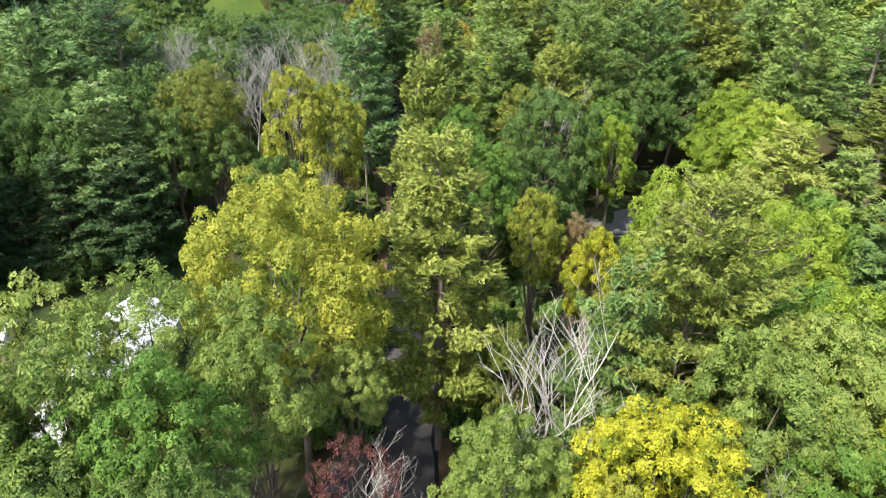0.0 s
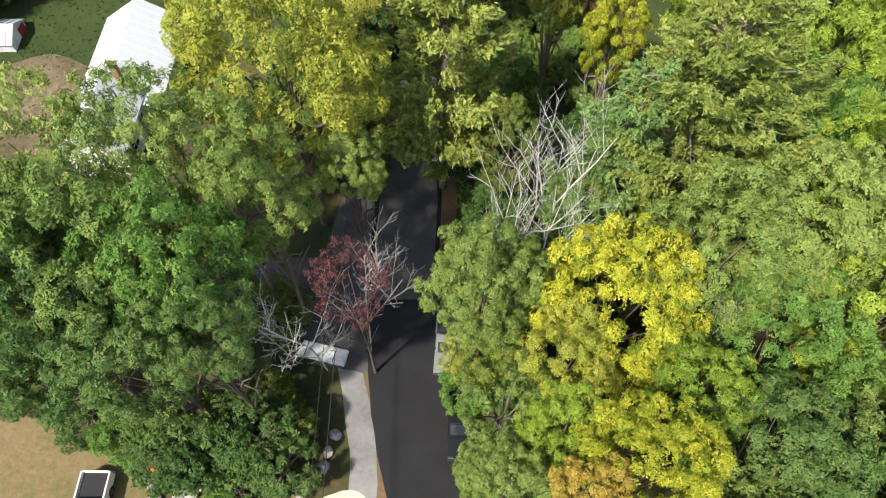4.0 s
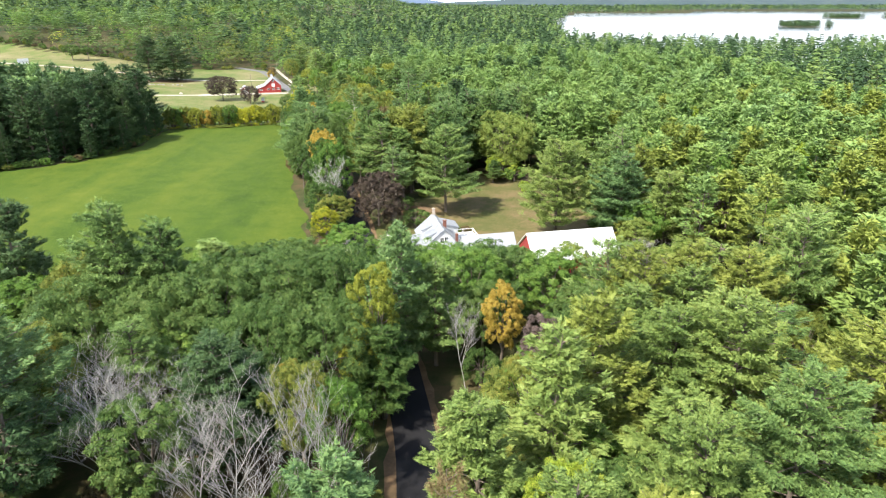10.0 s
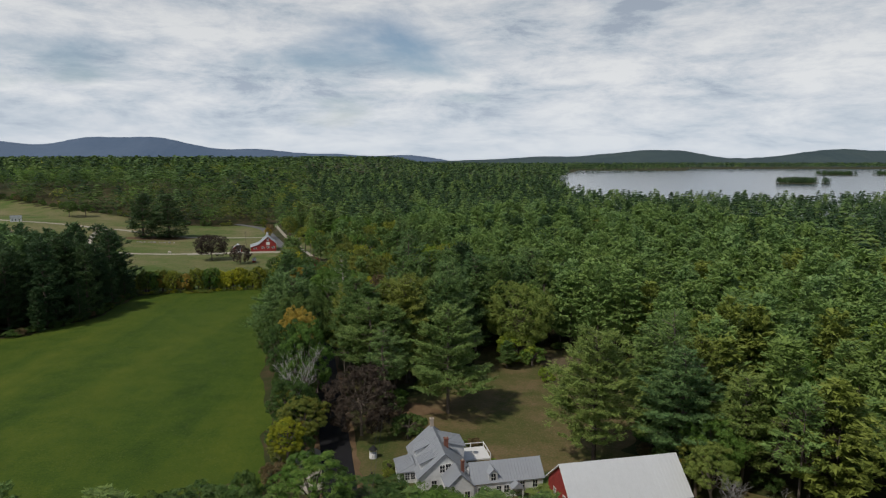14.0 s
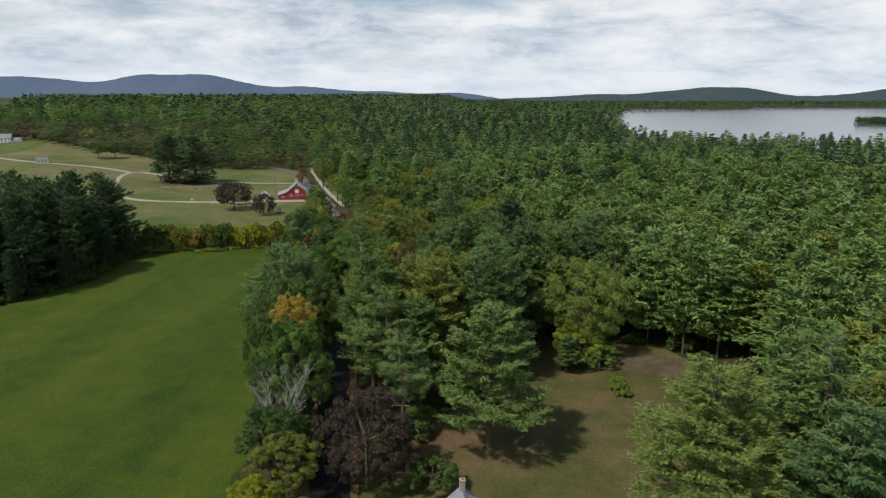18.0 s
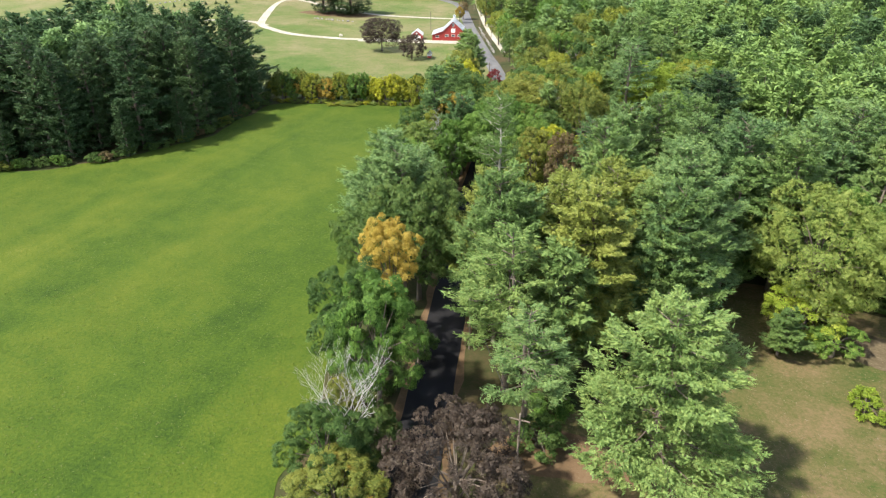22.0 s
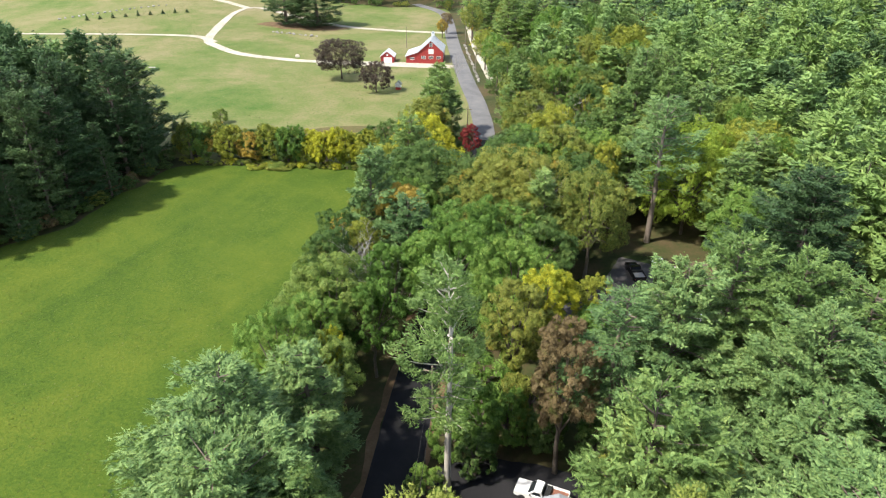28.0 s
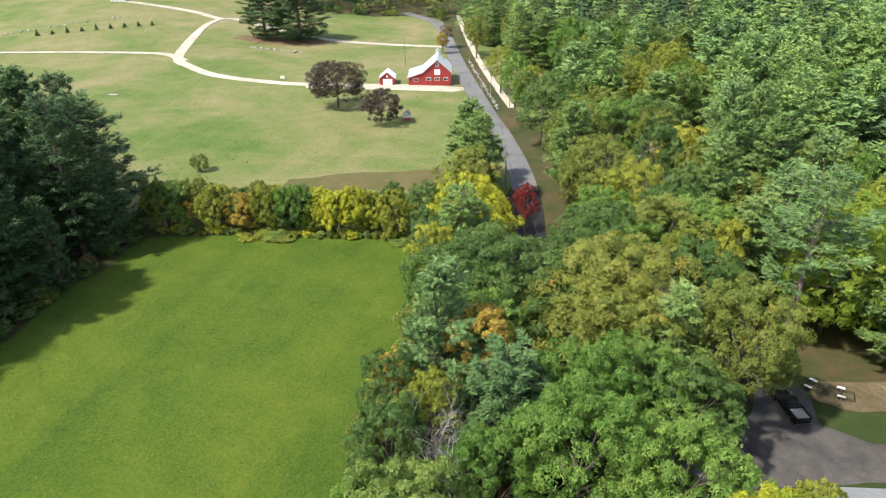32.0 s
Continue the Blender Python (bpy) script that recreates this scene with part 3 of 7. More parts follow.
def pine_shape(seed, count, size, h=22.0, width=5.4, base=0.20, gap=0.08, slim=0.32):
    """White pine: a straight mast, tiers of long level boughs that turn up at the tips, plumes of needles on them."""
    r = np.random.default_rng(seed)
    parts = [limb([(0, 0, -0.4), (0.1 * r.normal(), 0.1 * r.normal(), h * 0.35), (0.2 * r.normal(), 0.2 * r.normal(), h * 0.7), (0, 0, h * 0.985)], [0.36, 0.27, 0.16, 0.03], 6)]
    C, N, S, A = [], [], [], []
    z, boughs = h * base, []
    heavy = r.uniform(0, 6.28)
    while z < h * 0.975:
        u = (z / h - base) / (1 - base)
        reach = width * min(1.0, 0.62 + 1.5 * u) * (1 - u) ** 0.60 + 0.45
        k = r.integers(5, 8)
        th0 = r.uniform(0, 6.28)
        for i in range(k):
            if r.random() < gap:
                continue
            th = th0 + i * 6.28 / k + r.normal() * 0.22
            side = 1 + 0.18 * math.cos(th - heavy)
            boughs.append((z + r.normal() * 0.18, th, reach * side * r.uniform(0.55, 1.18), u))
        z += r.uniform(1.0, 1.7) * (1.10 - 0.55 * u)
    total = sum(b[2] ** 1.4 for b in boughs)
    for zb, th, ln, u in boughs:
        d = np.array([np.cos(th), np.sin(th), 0])
        lift = 0.06 + 0.75 * u * u
        t = np.array([0, 0.5, 1.0])
        rise = lambda q: ln * (lift * q * 0.6 + 0.17 * q * q - 0.02)
        path = d * (t * ln)[:, None] + np.array([0, 0, 1.0]) * (zb + rise(t))[:, None]
        if ln > 1.2:
            parts.append(limb(path, [0.085, 0.055, 0.015], 3))
        n = max(6, int(count * ln ** 1.4 / total))
        # plumes: short side shoots, each with its own fan of needles
        shoots = max(3, int(ln * 2.4))
        qs = r.beta(2.4, 1.15, shoots)
        off = r.normal(size=shoots) * ln * 0.24 * (1.1 - 0.5 * qs)
        pick = r.integers(0, shoots, n)
        perp = np.array([-d[1], d[0], 0])
        q = np.clip(qs[pick] + r.normal(size=n) * 0.055, 0.1, 1.06)
        side = off[pick] + r.normal(size=n) * 0.26
        c = d * (q * ln)[:, None] + perp * side[:, None] + np.array([0, 0, 1.0]) * (zb + rise(q) + np.abs(r.normal(size=n)) * 0.34 - 0.12 * np.abs(side))[:, None]
        C.append(c)
        N.append(np.array([0, 0, 0.9]) - d * 0.15 + r.normal(size=(n, 3)) * 0.55)
        A.append(d * 0.9 + perp * np.sign(side)[:, None] * 0.5 + np.array([0, 0, 0.55]))
        S.append(size * r.uniform(0.65, 1.35, n))
    v = leaves(np.vstack(C), np.vstack(N), np.concatenate(S), r, slim, np.vstack(A))
    return merge(parts), v


def broad_shape(seed, count, size, h=15.0, width=5.2, base=0.22, lobes=16, tall=1.0, airy=0.0):
    """Broad-leaved tree: a forking trunk under a crown of many uneven lobes, each a shell of leaf clusters."""
    r = np.random.default_rng(seed)
    top = h * 0.52
    parts = [limb([(0, 0, -0.4), (0.15 * r.normal(), 0.15 * r.normal(), h * 0.2), (0.3 * r.normal(), 0.3 * r.normal(), top)], [0.34, 0.25, 0.15], 6)]
    cz, rz = h * (base + 1) / 2, h * (1 - base) / 2
    C, N, S = [], [], []
    sizes = []
    for i in range(lobes):
        u = (i + 0.5) / lobes
        zz = 1 - 1.75 * u
        th = i * 2.39996 + r.normal() * 0.3
        ring = math.sqrt(max(0.0, 1 - zz * zz))
        k = r.uniform(0.58, 0.80)
        c = np.array([ring * math.cos(th) * width * k, ring * math.sin(th) * width * k, cz + zz * rz * 0.70])
        rad = width * r.uniform(0.30, 0.46) * (0.8 + 0.2 * ring)
        sizes.append((c, rad))
        start = np.array([0, 0, h * r.uniform(0.25, 0.5)])
        parts.append(limb([start, (start + c) / 2 + (0, 0, 0.3), c], [0.13, 0.08, 0.03], 4))
    # each lobe carries a dozen tufts, and each tuft a shell of leaves
    tufts = []
    for c, rad in sizes:
        out = c - np.array([0, 0, cz - rz * 0.25])
        out = out / (np.linalg.norm(out) + 1e-6)
        m = int(9 + 5 * rad / width * 2)
        for i in range(m):
            w = 1 - 2 * (i + 0.5) / m
            th = i * 2.39996 + r.uniform(0, 0.8)
            d = np.array([math.sqrt(1 - w * w) * math.cos(th), math.sqrt(1 - w * w) * math.sin(th), w])
            if d @ out < -0.25:
                continue
            tufts.append((c + d * rad * r.uniform(0.62, 0.95) * np.array([1, 1, 0.85 * tall]), rad * r.uniform(0.26, 0.44), d))
    total = sum(q ** 2 for _, q, _ in tufts)
    for c, rad, face in tufts:
        n = max(6, int(count * rad * rad / total))
        d = r.normal(size=(n, 3)) + face * 0.9 + np.array([0, 0, 0.35])
        d /= np.linalg.norm(d, axis=1, keepdims=True)
        rr = rad * (1.08 - (0.40 + airy) * r.random(n) ** 2)
        C.append(c + d * rr[:, None] * np.array([1.0, 1.0, 0.8]))
        N.append(d + np.array([0, 0, 0.35]) + r.normal(size=(n, 3)) * 0.42)
        S.append(size * r.uniform(0.6, 1.35, n))
    v = leaves(np.vstack(C), np.vstack(N), np.concatenate(S), r, 0.95)
    return merge(parts), v


def spruce_shape(seed, count, size, h=10.0, width=2.2):
    r = np.random.default_rng(seed)
    parts = [limb([(0, 0, -0.3), (0, 0, h * 0.5), (0, 0, h * 0.98)], [0.18, 0.11, 0.02], 5)]
    u = 1 - np.sqrt(r.random(count))
    th = r.uniform(0, 6.283, count)
    tier = 1 - 0.35 * ((u * h / 0.7) % 1.0)
    rad = width * (1 - u) * tier * (1 - 0.35 * r.random(count) ** 2) * (1 + 0.18 * np.sin(th * 5 + u * 9))
    c = np.stack([np.cos(th) * rad, np.sin(th) * rad, h * (0.06 + 0.94 * u) - rad * 0.25], -1)
    d = np.stack([np.cos(th), np.sin(th), np.full(count, 0.35)], -1)
    v = leaves(c, d * 0.4 + np.array([0, 0, 0.9]) + r.normal(size=(count, 3)) * 0.4, size * r.uniform(0.6, 1.3, count), r, 0.6, d)
    return merge(parts), v


def bare_shape(seed, h=13.0, spread=0.58, levels=5, thick=0.105):
    """Leafless tree: forks again and again into fine grey twigs."""
    r = np.random.default_rng(seed)
    parts = []

    def grow(p, d, ln, rad, level):
        n = 4 if level < 2 else 3
        path = [p]
        q, e = p.copy(), d.copy()
        for _ in range(n - 1):
            e = e + r.normal(size=3) * 0.09 + np.array([0, 0, 0.10])
            e /= np.linalg.norm(e)
            q = q + e * ln / (n - 1)
            path.append(q.copy())
        parts.append(limb(path, np.linspace(rad, rad * 0.55, n), 5 if level == 0 else 3))
        if level >= levels:
            return
        kids = (r.integers(5, 8), 4, r.integers(3, 5), 3, 2)[level]
        for i in range(kids):
            f = r.uniform(0.35, 1.0)
            at = path[min(n - 2, int(f * (n - 1)))] * (1 - (f * (n - 1)) % 1) + path[min(n - 1, int(f * (n - 1)) + 1)] * ((f * (n - 1)) % 1)
            th = r.uniform(0, 6.283)
            s = np.array([math.cos(th), math.sin(th), 0.15])
            nd = e * (1 - spread * 0.55) + s * spread
            nd /= np.linalg.norm(nd)
            grow(np.asarray(at), nd, ln * r.uniform(0.45, 0.72), max(0.011, rad * 0.55), level + 1)

    grow(np.array([0, 0, -0.3]), np.array([0.05 * r.normal(), 0.05 * r.normal(), 1.0]), h * 0.52, thick, 0)
    v, f = merge(parts)
    v[:, 2] = np.where(v[:, 2] > 0, v[:, 2] * h / v[:, 2].max(), v[:, 2])
    return v, f


def tri_faces(v):
    return np.arange(len(v)).reshape(-1, 3)


SHAPES = {}


def shape(kind, near, i):
    """Shared meshes: (trunk, crown, height, half-width) of a kind of tree, near or farther off."""
    key = (kind, near, i)
    if key not in SHAPES:
        n = {2: 1.0, 1: 0.36, 0: 0.19, -1: 0.09}[near]
        g = {2: 1.0, 1: 1.55, 0: 1.8, -1: 2.4}[near]
        s = 31 * i + {"pine": 1, "thin_pine": 2, "low_pine": 9, "dome": 10, "broad": 3, "tall": 4, "shrub": 5, "spruce": 6, "bare": 7, "bush": 8, "snag": 11, "airy": 12, "big_pine": 13, "big_dome": 14}[kind]
        if kind == "pine":
            (tv, tf), lv = pine_shape(s, int(25000 * n), 0.42 * g, slim=0.52)
        elif kind == "low_pine":
            (tv, tf), lv = pine_shape(s, int(19000 * n), 0.41 * g, base=0.03, gap=0.03, slim=0.55)
        elif kind == "thin_pine":
            (tv, tf), lv = pine_shape(s, int(11000 * n), 0.36 * g, width=4.4, base=0.40, gap=0.34)
        elif kind == "broad":
            (tv, tf), lv = broad_shape(s, int(8000 * n), 0.42 * g)
        elif kind == "tall":
            (tv, tf), lv = broad_shape(s, int(6400 * n), 0.38 * g, width=3.4, base=0.25, lobes=18)
        elif kind == "dome":
            (tv, tf), lv = broad_shape(s, int(13000 * n), 0.36 * g, h=12.0, width=6.0, base=0.08, lobes=22)
        elif kind == "shrub":
            (tv, tf), lv = broad_shape(s, int(2600 * n), 0.42 * g, h=6.0, width=2.9, base=0.02, lobes=12)
        elif kind == "bush":
            (tv, tf), lv = broad_shape(s, int(1400 * n), 0.34 * g, h=2.6, width=1.7, base=0.0, lobes=8)
        elif kind == "spruce":
            (tv, tf), lv = spruce_shape(s, int(3000 * n), 0.42 * g)
        elif kind == "big_pine":
            (tv, tf), lv = pine_shape(s, int(40000 * n), 0.42 * g, h=25.0, width=8.8, slim=0.50)
        elif kind == "big_dome":
            (tv, tf), lv = broad_shape(s, int(20000 * n), 0.40 * g, h=17.0, width=8.4, base=0.12, lobes=32)
        elif kind == "airy":
            (tv, tf), lv = broad_shape(s, int(4300 * n), 0.38 * g, lobes=13, airy=0.25)
        elif kind == "snag":
            tv, tf = bare_shape(s, 19.0, 0.86, 4, 0.15)
            lv = None
        else:
            tv, tf = bare_shape(s, 19.0, 0.70, 5, 0.13)
            lv = None
        trunk = mesh_of(kind + "_trunk", tv, tf, TWIG_GREY if kind in ("bare", "snag") else BARK, True)
        crown = None if lv is None else mesh_of(kind + "_crown", lv, tri_faces(lv), LEAF["green"])
        SHAPES[key] = (trunk, crown, float((tv if lv is None else lv)[:, 2].max()), {"pine": 5.4, "thin_pine": 4.4, "low_pine": 5.4, "dome": 6.0, "broad": 5.2, "tall": 3.4, "shrub": 2.9, "bush": 1.7, "spruce": 2.2, "airy": 5.2, "big_pine": 8.8, "big_dome": 8.4}.get(kind) or float(np.percentile(np.hypot(tv[:, 0], tv[:, 1]), 97)))
    return SHAPES[key]


LABELS = {
    "pine": "tall white pine with layered needle boughs", "thin_pine": "thin white pine with gaps between its boughs", "dome": "dense round-headed spreading tree", "low_pine": "white pine with boughs down to the grass", "broad": "broad-crowned deciduous tree in full leaf",
    "tall": "slender deciduous tree in full leaf", "shrub": "dense rounded shrub at the wood's edge", "bush": "low leafy bush", "spruce": "young conical spruce", "bare": "leafless tree with fine grey twigs", "snag": "dead leafless tree with pale spreading limbs", "airy": "open-crowned deciduous tree with gaps",
}
TINTS = {
    "pine": "fresh green", "pine_dark": "dark green", "pine_blue": "blue-green", "pine_warm": "yellowish green", "pine_gold": "golden-green", "green": "green", "oak": "dark green", "pale": "pale green", "lime": "bright lime",
    "turning": "olive turning", "maple": "yellow-green", "yellow": "bright yellow", "orange": "orange autumn", "rust": "rusty brown", "red": "red autumn", "russet": "dull russet", "purple": "dark purple", "pink": "pinkish autumn", "": "bare grey",
}
NAMES = {"pine": "white_pine", "thin_pine": "white_pine", "low_pine": "white_pine", "dome": "broadleaf_tree", "broad": "broadleaf_tree", "tall": "broadleaf_tree", "shrub": "shrub", "bush": "bush", "spruce": "spruce_tree", "bare": "bare_tree", "snag": "bare_tree", "airy": "broadleaf_tree"}
planted = []


def tree(kind, x, y, h, width=0.0, tint="green", near=2, bark=None, label="", lean=0.0, group=""):
    """Plants one tree: height and half-width in metres, and the colour of its leaves."""
    if -14 < x < 43 and 130 < y < 176 and kind not in ("bush", "shrub"):
        # the wood in front of the farmhouse is low and young
        h = min(h, 0.43 * (177 - y) + 1.0)
    rim = near_line(x, y, FIELD + FIELD[:1])[0]
    if rim < 6 and width > rim + 0.6 and kind != "bare":
        width = max(3.4, rim + 0.6)
        h = min(h, 4.4 * width)
    i = len(planted) % (5 if near == 2 else 4)
    large = {"pine": "big_pine", "dome": "big_dome"}.get(kind) if width > 7.0 else None
    trunk, crown, h0, w0 = shape(large or kind, near, i)
    root = new(NAMES[kind])
    sxy = (width / w0) if width else h / h0
    root.matrix_world = pose(x, y, ground_z(x, y), lean * random.uniform(-1, 1), lean * random.uniform(-1, 1), random.uniform(0, 360)) @ Matrix.Diagonal((sxy, sxy, h / h0, 1))
    # a tall broad-leaved tree carries its round crown at the top of a longer trunk
    most = {"broad": 1.3, "airy": 1.3, "dome": 1.25, "tall": 1.55}.get(kind, 9.0) * sxy
    keep = min(1.0, most / (h / h0))
    for part_name, data, mat in (("trunk", trunk, bark or (TWIG_GREY if kind in ("bare", "snag") else BARK)), ("crown", crown, LEAF.get(tint))):
        if data is None:
            continue
        ob = new(part_name, data)
        ob.parent = root
        if part_name == "crown" and keep < 1.0:
            ob.matrix_local = Matrix.Translation((0, 0, h0 * (1 - keep))) @ Matrix.Diagonal((1, 1, keep, 1))
        ob.material_slots[0].link = "OBJECT"
        ob.material_slots[0].material = mat
    text = label or (LABELS[kind] if kind in ("bare", "snag") else TINTS[tint] + " " + LABELS[kind])
    tagged(root, text, {"bush": "bush", "shrub": "shrub"}.get(kind, "tree"), group)
    planted.append((x, y, max(1.2, 0.55 * sxy * w0)))
    return root


# trees that stand out one by one, from the start of the flight to its end
# start
tree("dome", -10.0, 27.6, 26.3, 6.4, "maple")
tree("pine", -0.3, 45.8, 28.7, 4.8, "pine_gold")
tree("pine", 0.0, 31.4, 28.6, 5.6, "pine_gold")
tree("pine", 14.8, 23.8, 27.2, 7.6, "pine_gold")
tree("pine", 10.6, 23.2, 23.4, 4.2, "pine")
# the grove between the drive and the lawn
tree("airy", -16.6, 20.4, 24.2, 4.6, "pale")
tree("airy", -21.4, 20.0, 23.6, 4.8, "pale")
tree("airy", -12.4, 19.4, 23.2, 4.0, "pale")
tree("broad", -10.2, 18.4, 22.4, 3.2, "pale")
tree("broad", -13.4, 14.0, 23.2, 3.8, "green")
tree("broad", -17.8, 14.4, 23.6, 4.6, "pale")
# dark tint of the next four: a darker species, plus their shadowed side painted in
tree("broad", -22.4, 13.0, 23.0, 4.6, "oak")
tree("broad", -12.0, 10.2, 21.2, 2.7, "oak")
tree("broad", -15.6, 10.2, 20.6, 3.5, "oak")
tree("broad", -20.0, 11.0, 21.2, 3.9, "oak")
tree("broad", -5.8, 22.8, 17.6, 2.2, "pale")
tree("broad", -26.4, 17.0, 22.0, 4.4, "green")
tree("snag", -8.6, 14.6, 18.6, 3.6, "", bark=BARK_DEAD, lean=6)
tree("snag", -5.4, 15.6, 16.6, 3.2, "", bark=BARK_DEAD, lean=8)
tree("airy", -5.0, 14.4, 18.2, 2.2, "russet", label="sparse russet-leaved branches of a dying maple")
for x, y, h, w, tint in ((-14.7, 8.0, 6.0, 2.8, "oak"), (-10.4, 6.9, 5.0, 2.6, "oak"), (-17.4, 8.0, 7.0, 2.8, "oak"), (-10.2, 9.4, 4.2, 1.8, "turning"), (-12.4, 8.6, 7.0, 2.8, "oak"), (-20.4, 9.4, 5.5, 2.4, "green"),
                         (-12.0, 12.0, 4.6, 2.0, "turning"), (-13.2, 5.8, 4.0, 2.2, "green"), (-16.2, 9.6, 8.5, 3.0, "oak"), (-24.4, 10.6, 5.5, 2.4, "oak")):
    tree("shrub", x, y, h, w, tint)
# the bank east of the road
tree("broad", 2.2, 14.8, 18.4, 3.3, "pale")
tree("broad", 5.2, 15.6, 15.6, 2.2, "pale")
tree("dome", 9.8, 13.6, 18.9, 4.5, "yellow")
tree("broad", 6.6, 10.6, 17.4, 2.6, "maple")
tree("airy", 3.6, 9.2, 14.6, 2.9, "pale")
tree("airy", 2.0, 12.2, 13.0, 2.1, "maple")
tree("broad", 6.4, 7.0, 16.4, 2.6, "lime")
tree("dome", 9.6, 4.4, 19.2, 3.4, "yellow")
tree("tall", 6.9, 3.4, 18.4, 1.8, "orange")
tree("broad", 3.4, 4.4, 15.2, 2.5, "pale")
tree("broad", 4.2, -0.4, 15.4, 2.6, "lime")
tree("dome", 9.4, -1.6, 18.4, 3.4, "yellow")
tree("broad", 13.0, 8.6, 17.6, 3.0, "lime")
tree("broad", 15.0, 15.6, 21.4, 4.0, "pale")
tree("broad", 19.8, 17.6, 21.6, 4.4, "pale")
tree("broad", 18.6, 11.2, 19.0, 4.0, "green")
tree("broad", 16.4, 5.4, 19.2, 4.0, "oak")
tree("broad", 14.0, 0.4, 18.6, 3.4, "pale")
tree("broad", 23.6, 12.4, 19.4, 4.2, "lime")
tree("broad", 21.8, 5.8, 18.8, 4.0, "pale")
tree("broad", 24.8, 20.8, 21.0, 4.4, "lime")
tree("snag", 13.8, 12.2, 18.6, 1.9, "", bark=BARK_DEAD)
tree("snag", 3.9, 20.2, 22.0, 4.3, "", bark=BARK_DEAD)
tree("snag", 7.3, 21.8, 22.6, 4.2, "", bark=BARK_DEAD)
tree("snag", 19.0, 32.3, 22.5, 2.5, "", bark=BARK_DEAD)
for x, y, h, w, tint in ((5.8, 20.3, 5.0, 3.2, "green"), (8.6, 18.2, 7.5, 3.1, "oak"), (3.6, 23.6, 4.5, 2.4, "oak"), (7.4, 25.3, 5.5, 3.1, "oak"), (5.3, 37.7, 9.3, 3.3, "green"), (1.8, 12.0, 6.0, 2.0, "green"), (2.6, 7.0, 5.5, 2.0, "pale"), (2.6, 2.0, 5.0, 2.0, "turning"),
                         (-6.6, 32.6, 8.0, 2.8, "oak"), (-7.2, 36.6, 7.0, 2.8, "rust"), (3.6, 32.8, 8.5, 2.8, "oak"), (10.0, 31.0, 9.0, 3.2, "oak")):
    tree("shrub", x, y, h, w, tint)
tree("tall", 8.3, 38.0, 20.3, 2.1, "maple")
tree("tall", 12.3, 34.6, 18.2, 2.2, "yellow")
tree("tall", 12.3, 39.1, 17.2, 2.0, "rust")
tree("tall", 4.6, 27.4, 15.0, 2.2, "turning")
tree("tall", -12.9, 57.3, 24.0, 3.5, "maple")
tree("tall", -9.0, 58.2, 22.4, 2.8, "maple")
tree("bare", -10.4, 56.2, 18.0, 2.6, "")
tree("broad", -15.0, 53.0, 17.0, 3.4, "oak")
tree("broad", -12.5, 43.0, 15.0, 2.9, "green")
tree("broad", 5.3, 47.2, 20.6, 3.2, "green")
tree("broad", 4.6, 55.0, 18.4, 3.6, "green")
tree("broad", 4.4, 64.6, 17.0, 3.2, "green")
tree("broad", 14.4, 60.6, 20.4, 5.6, "oak")
tree("broad", 11.4, 54.0, 17.0, 4.0, "oak")
tree("tall", 22.7, 63.2, 16.0, 2.8, "lime")
tree("broad", 21.9, 40.0, 20.6, 5.4, "lime")
tree("broad", 27.0, 34.0, 20.4, 5.0, "lime")
tree("broad", 38.4, 62.2, 16.1, 5.6, "lime")
tree("dome", -34.7, 74.0, 19.5, 7.0, "oak")
tree("dome", -26.4, 71.6, 20.4, 4.8, "turning")
tree("dome", -41.6, 69.0, 18.7, 7.0, "oak")
tree("spruce", 18.7, 60.2, 7.3, 1.8, "pine")
tree("pine", -35.5, 64.0, 21.8, 6.5, "pine_blue")
tree("pine", -33.7, 59.0, 14.3, 4.9, "pine_dark")
tree("bare", -40.0, 100.7, 18.3, 7.7, "")
tree("bare", 18.0, 68.0, 19.6, 3.6, "", bark=BARK_DEAD)
tree("bare", -38.4, 104.8, 18.3, 7.4, "")
# y 60-110
tree("pine", -6.6, 77.0, 25.0, 6.3, "pine_blue")
tree("thin_pine", 1.7, 75.9, 23.9, 3.1, "rust")
tree("pine", 4.6, 84.4, 23.8, 6.6, "pine_warm")
tree("pine", 11.6, 76.0, 22.9, 6.4, "pine_warm")
tree("pine", -48.0, 96.6, 25.8, 10.3, "pine_blue")
tree("bare", -27.7, 98.8, 17.3, 6.2, "")
tree("tall", -28.9, 91.9, 18.3, 4.7, "oak")
tree("tall", 12.1, 81.6, 19.3, 3.6, "lime")
tree("pine", 22.6, 79.6, 25.6, 7.4, "pine_warm")
tree("pine", 33.4, 84.4, 26.8, 9.0, "pine")
tree("pine", 46.2, 93.3, 26.8, 10.7, "pine_gold", near=1)
tree("broad", 24.3, 71.2, 15.4, 3.7, "green")
tree("broad", 41.6, 71.7, 16.7, 5.8, "lime")
tree("broad", 41.7, 64.6, 17.2, 5.4, "lime")
# y 110-175
tree("tall", -7.8, 117.8, 22.2, 3.4, "maple")
tree("tall", -9.4, 114.6, 15.0, 3.2, "maple")
tree("pine", -4.6, 125.8, 25.4, 6.4, "pine_blue")
tree("pine", 0.6, 128.0, 18.8, 5.6, "pine")
tree("tall", 10.7, 124.4, 16.6, 2.9, "orange")
tree("tall", 15.2, 113.4, 16.4, 3.4, "pink")
tree("broad", 12.6, 109.6, 13.0, 3.4, "green")
tree("pine", -48.7, 130.3, 27.9, 8.6, "pine")
tree("pine", -71.1, 139.7, 24.7, 8.0, "pine_dark")
tree("pine", -42.1, 131.9, 24.2, 6.6, "pine")
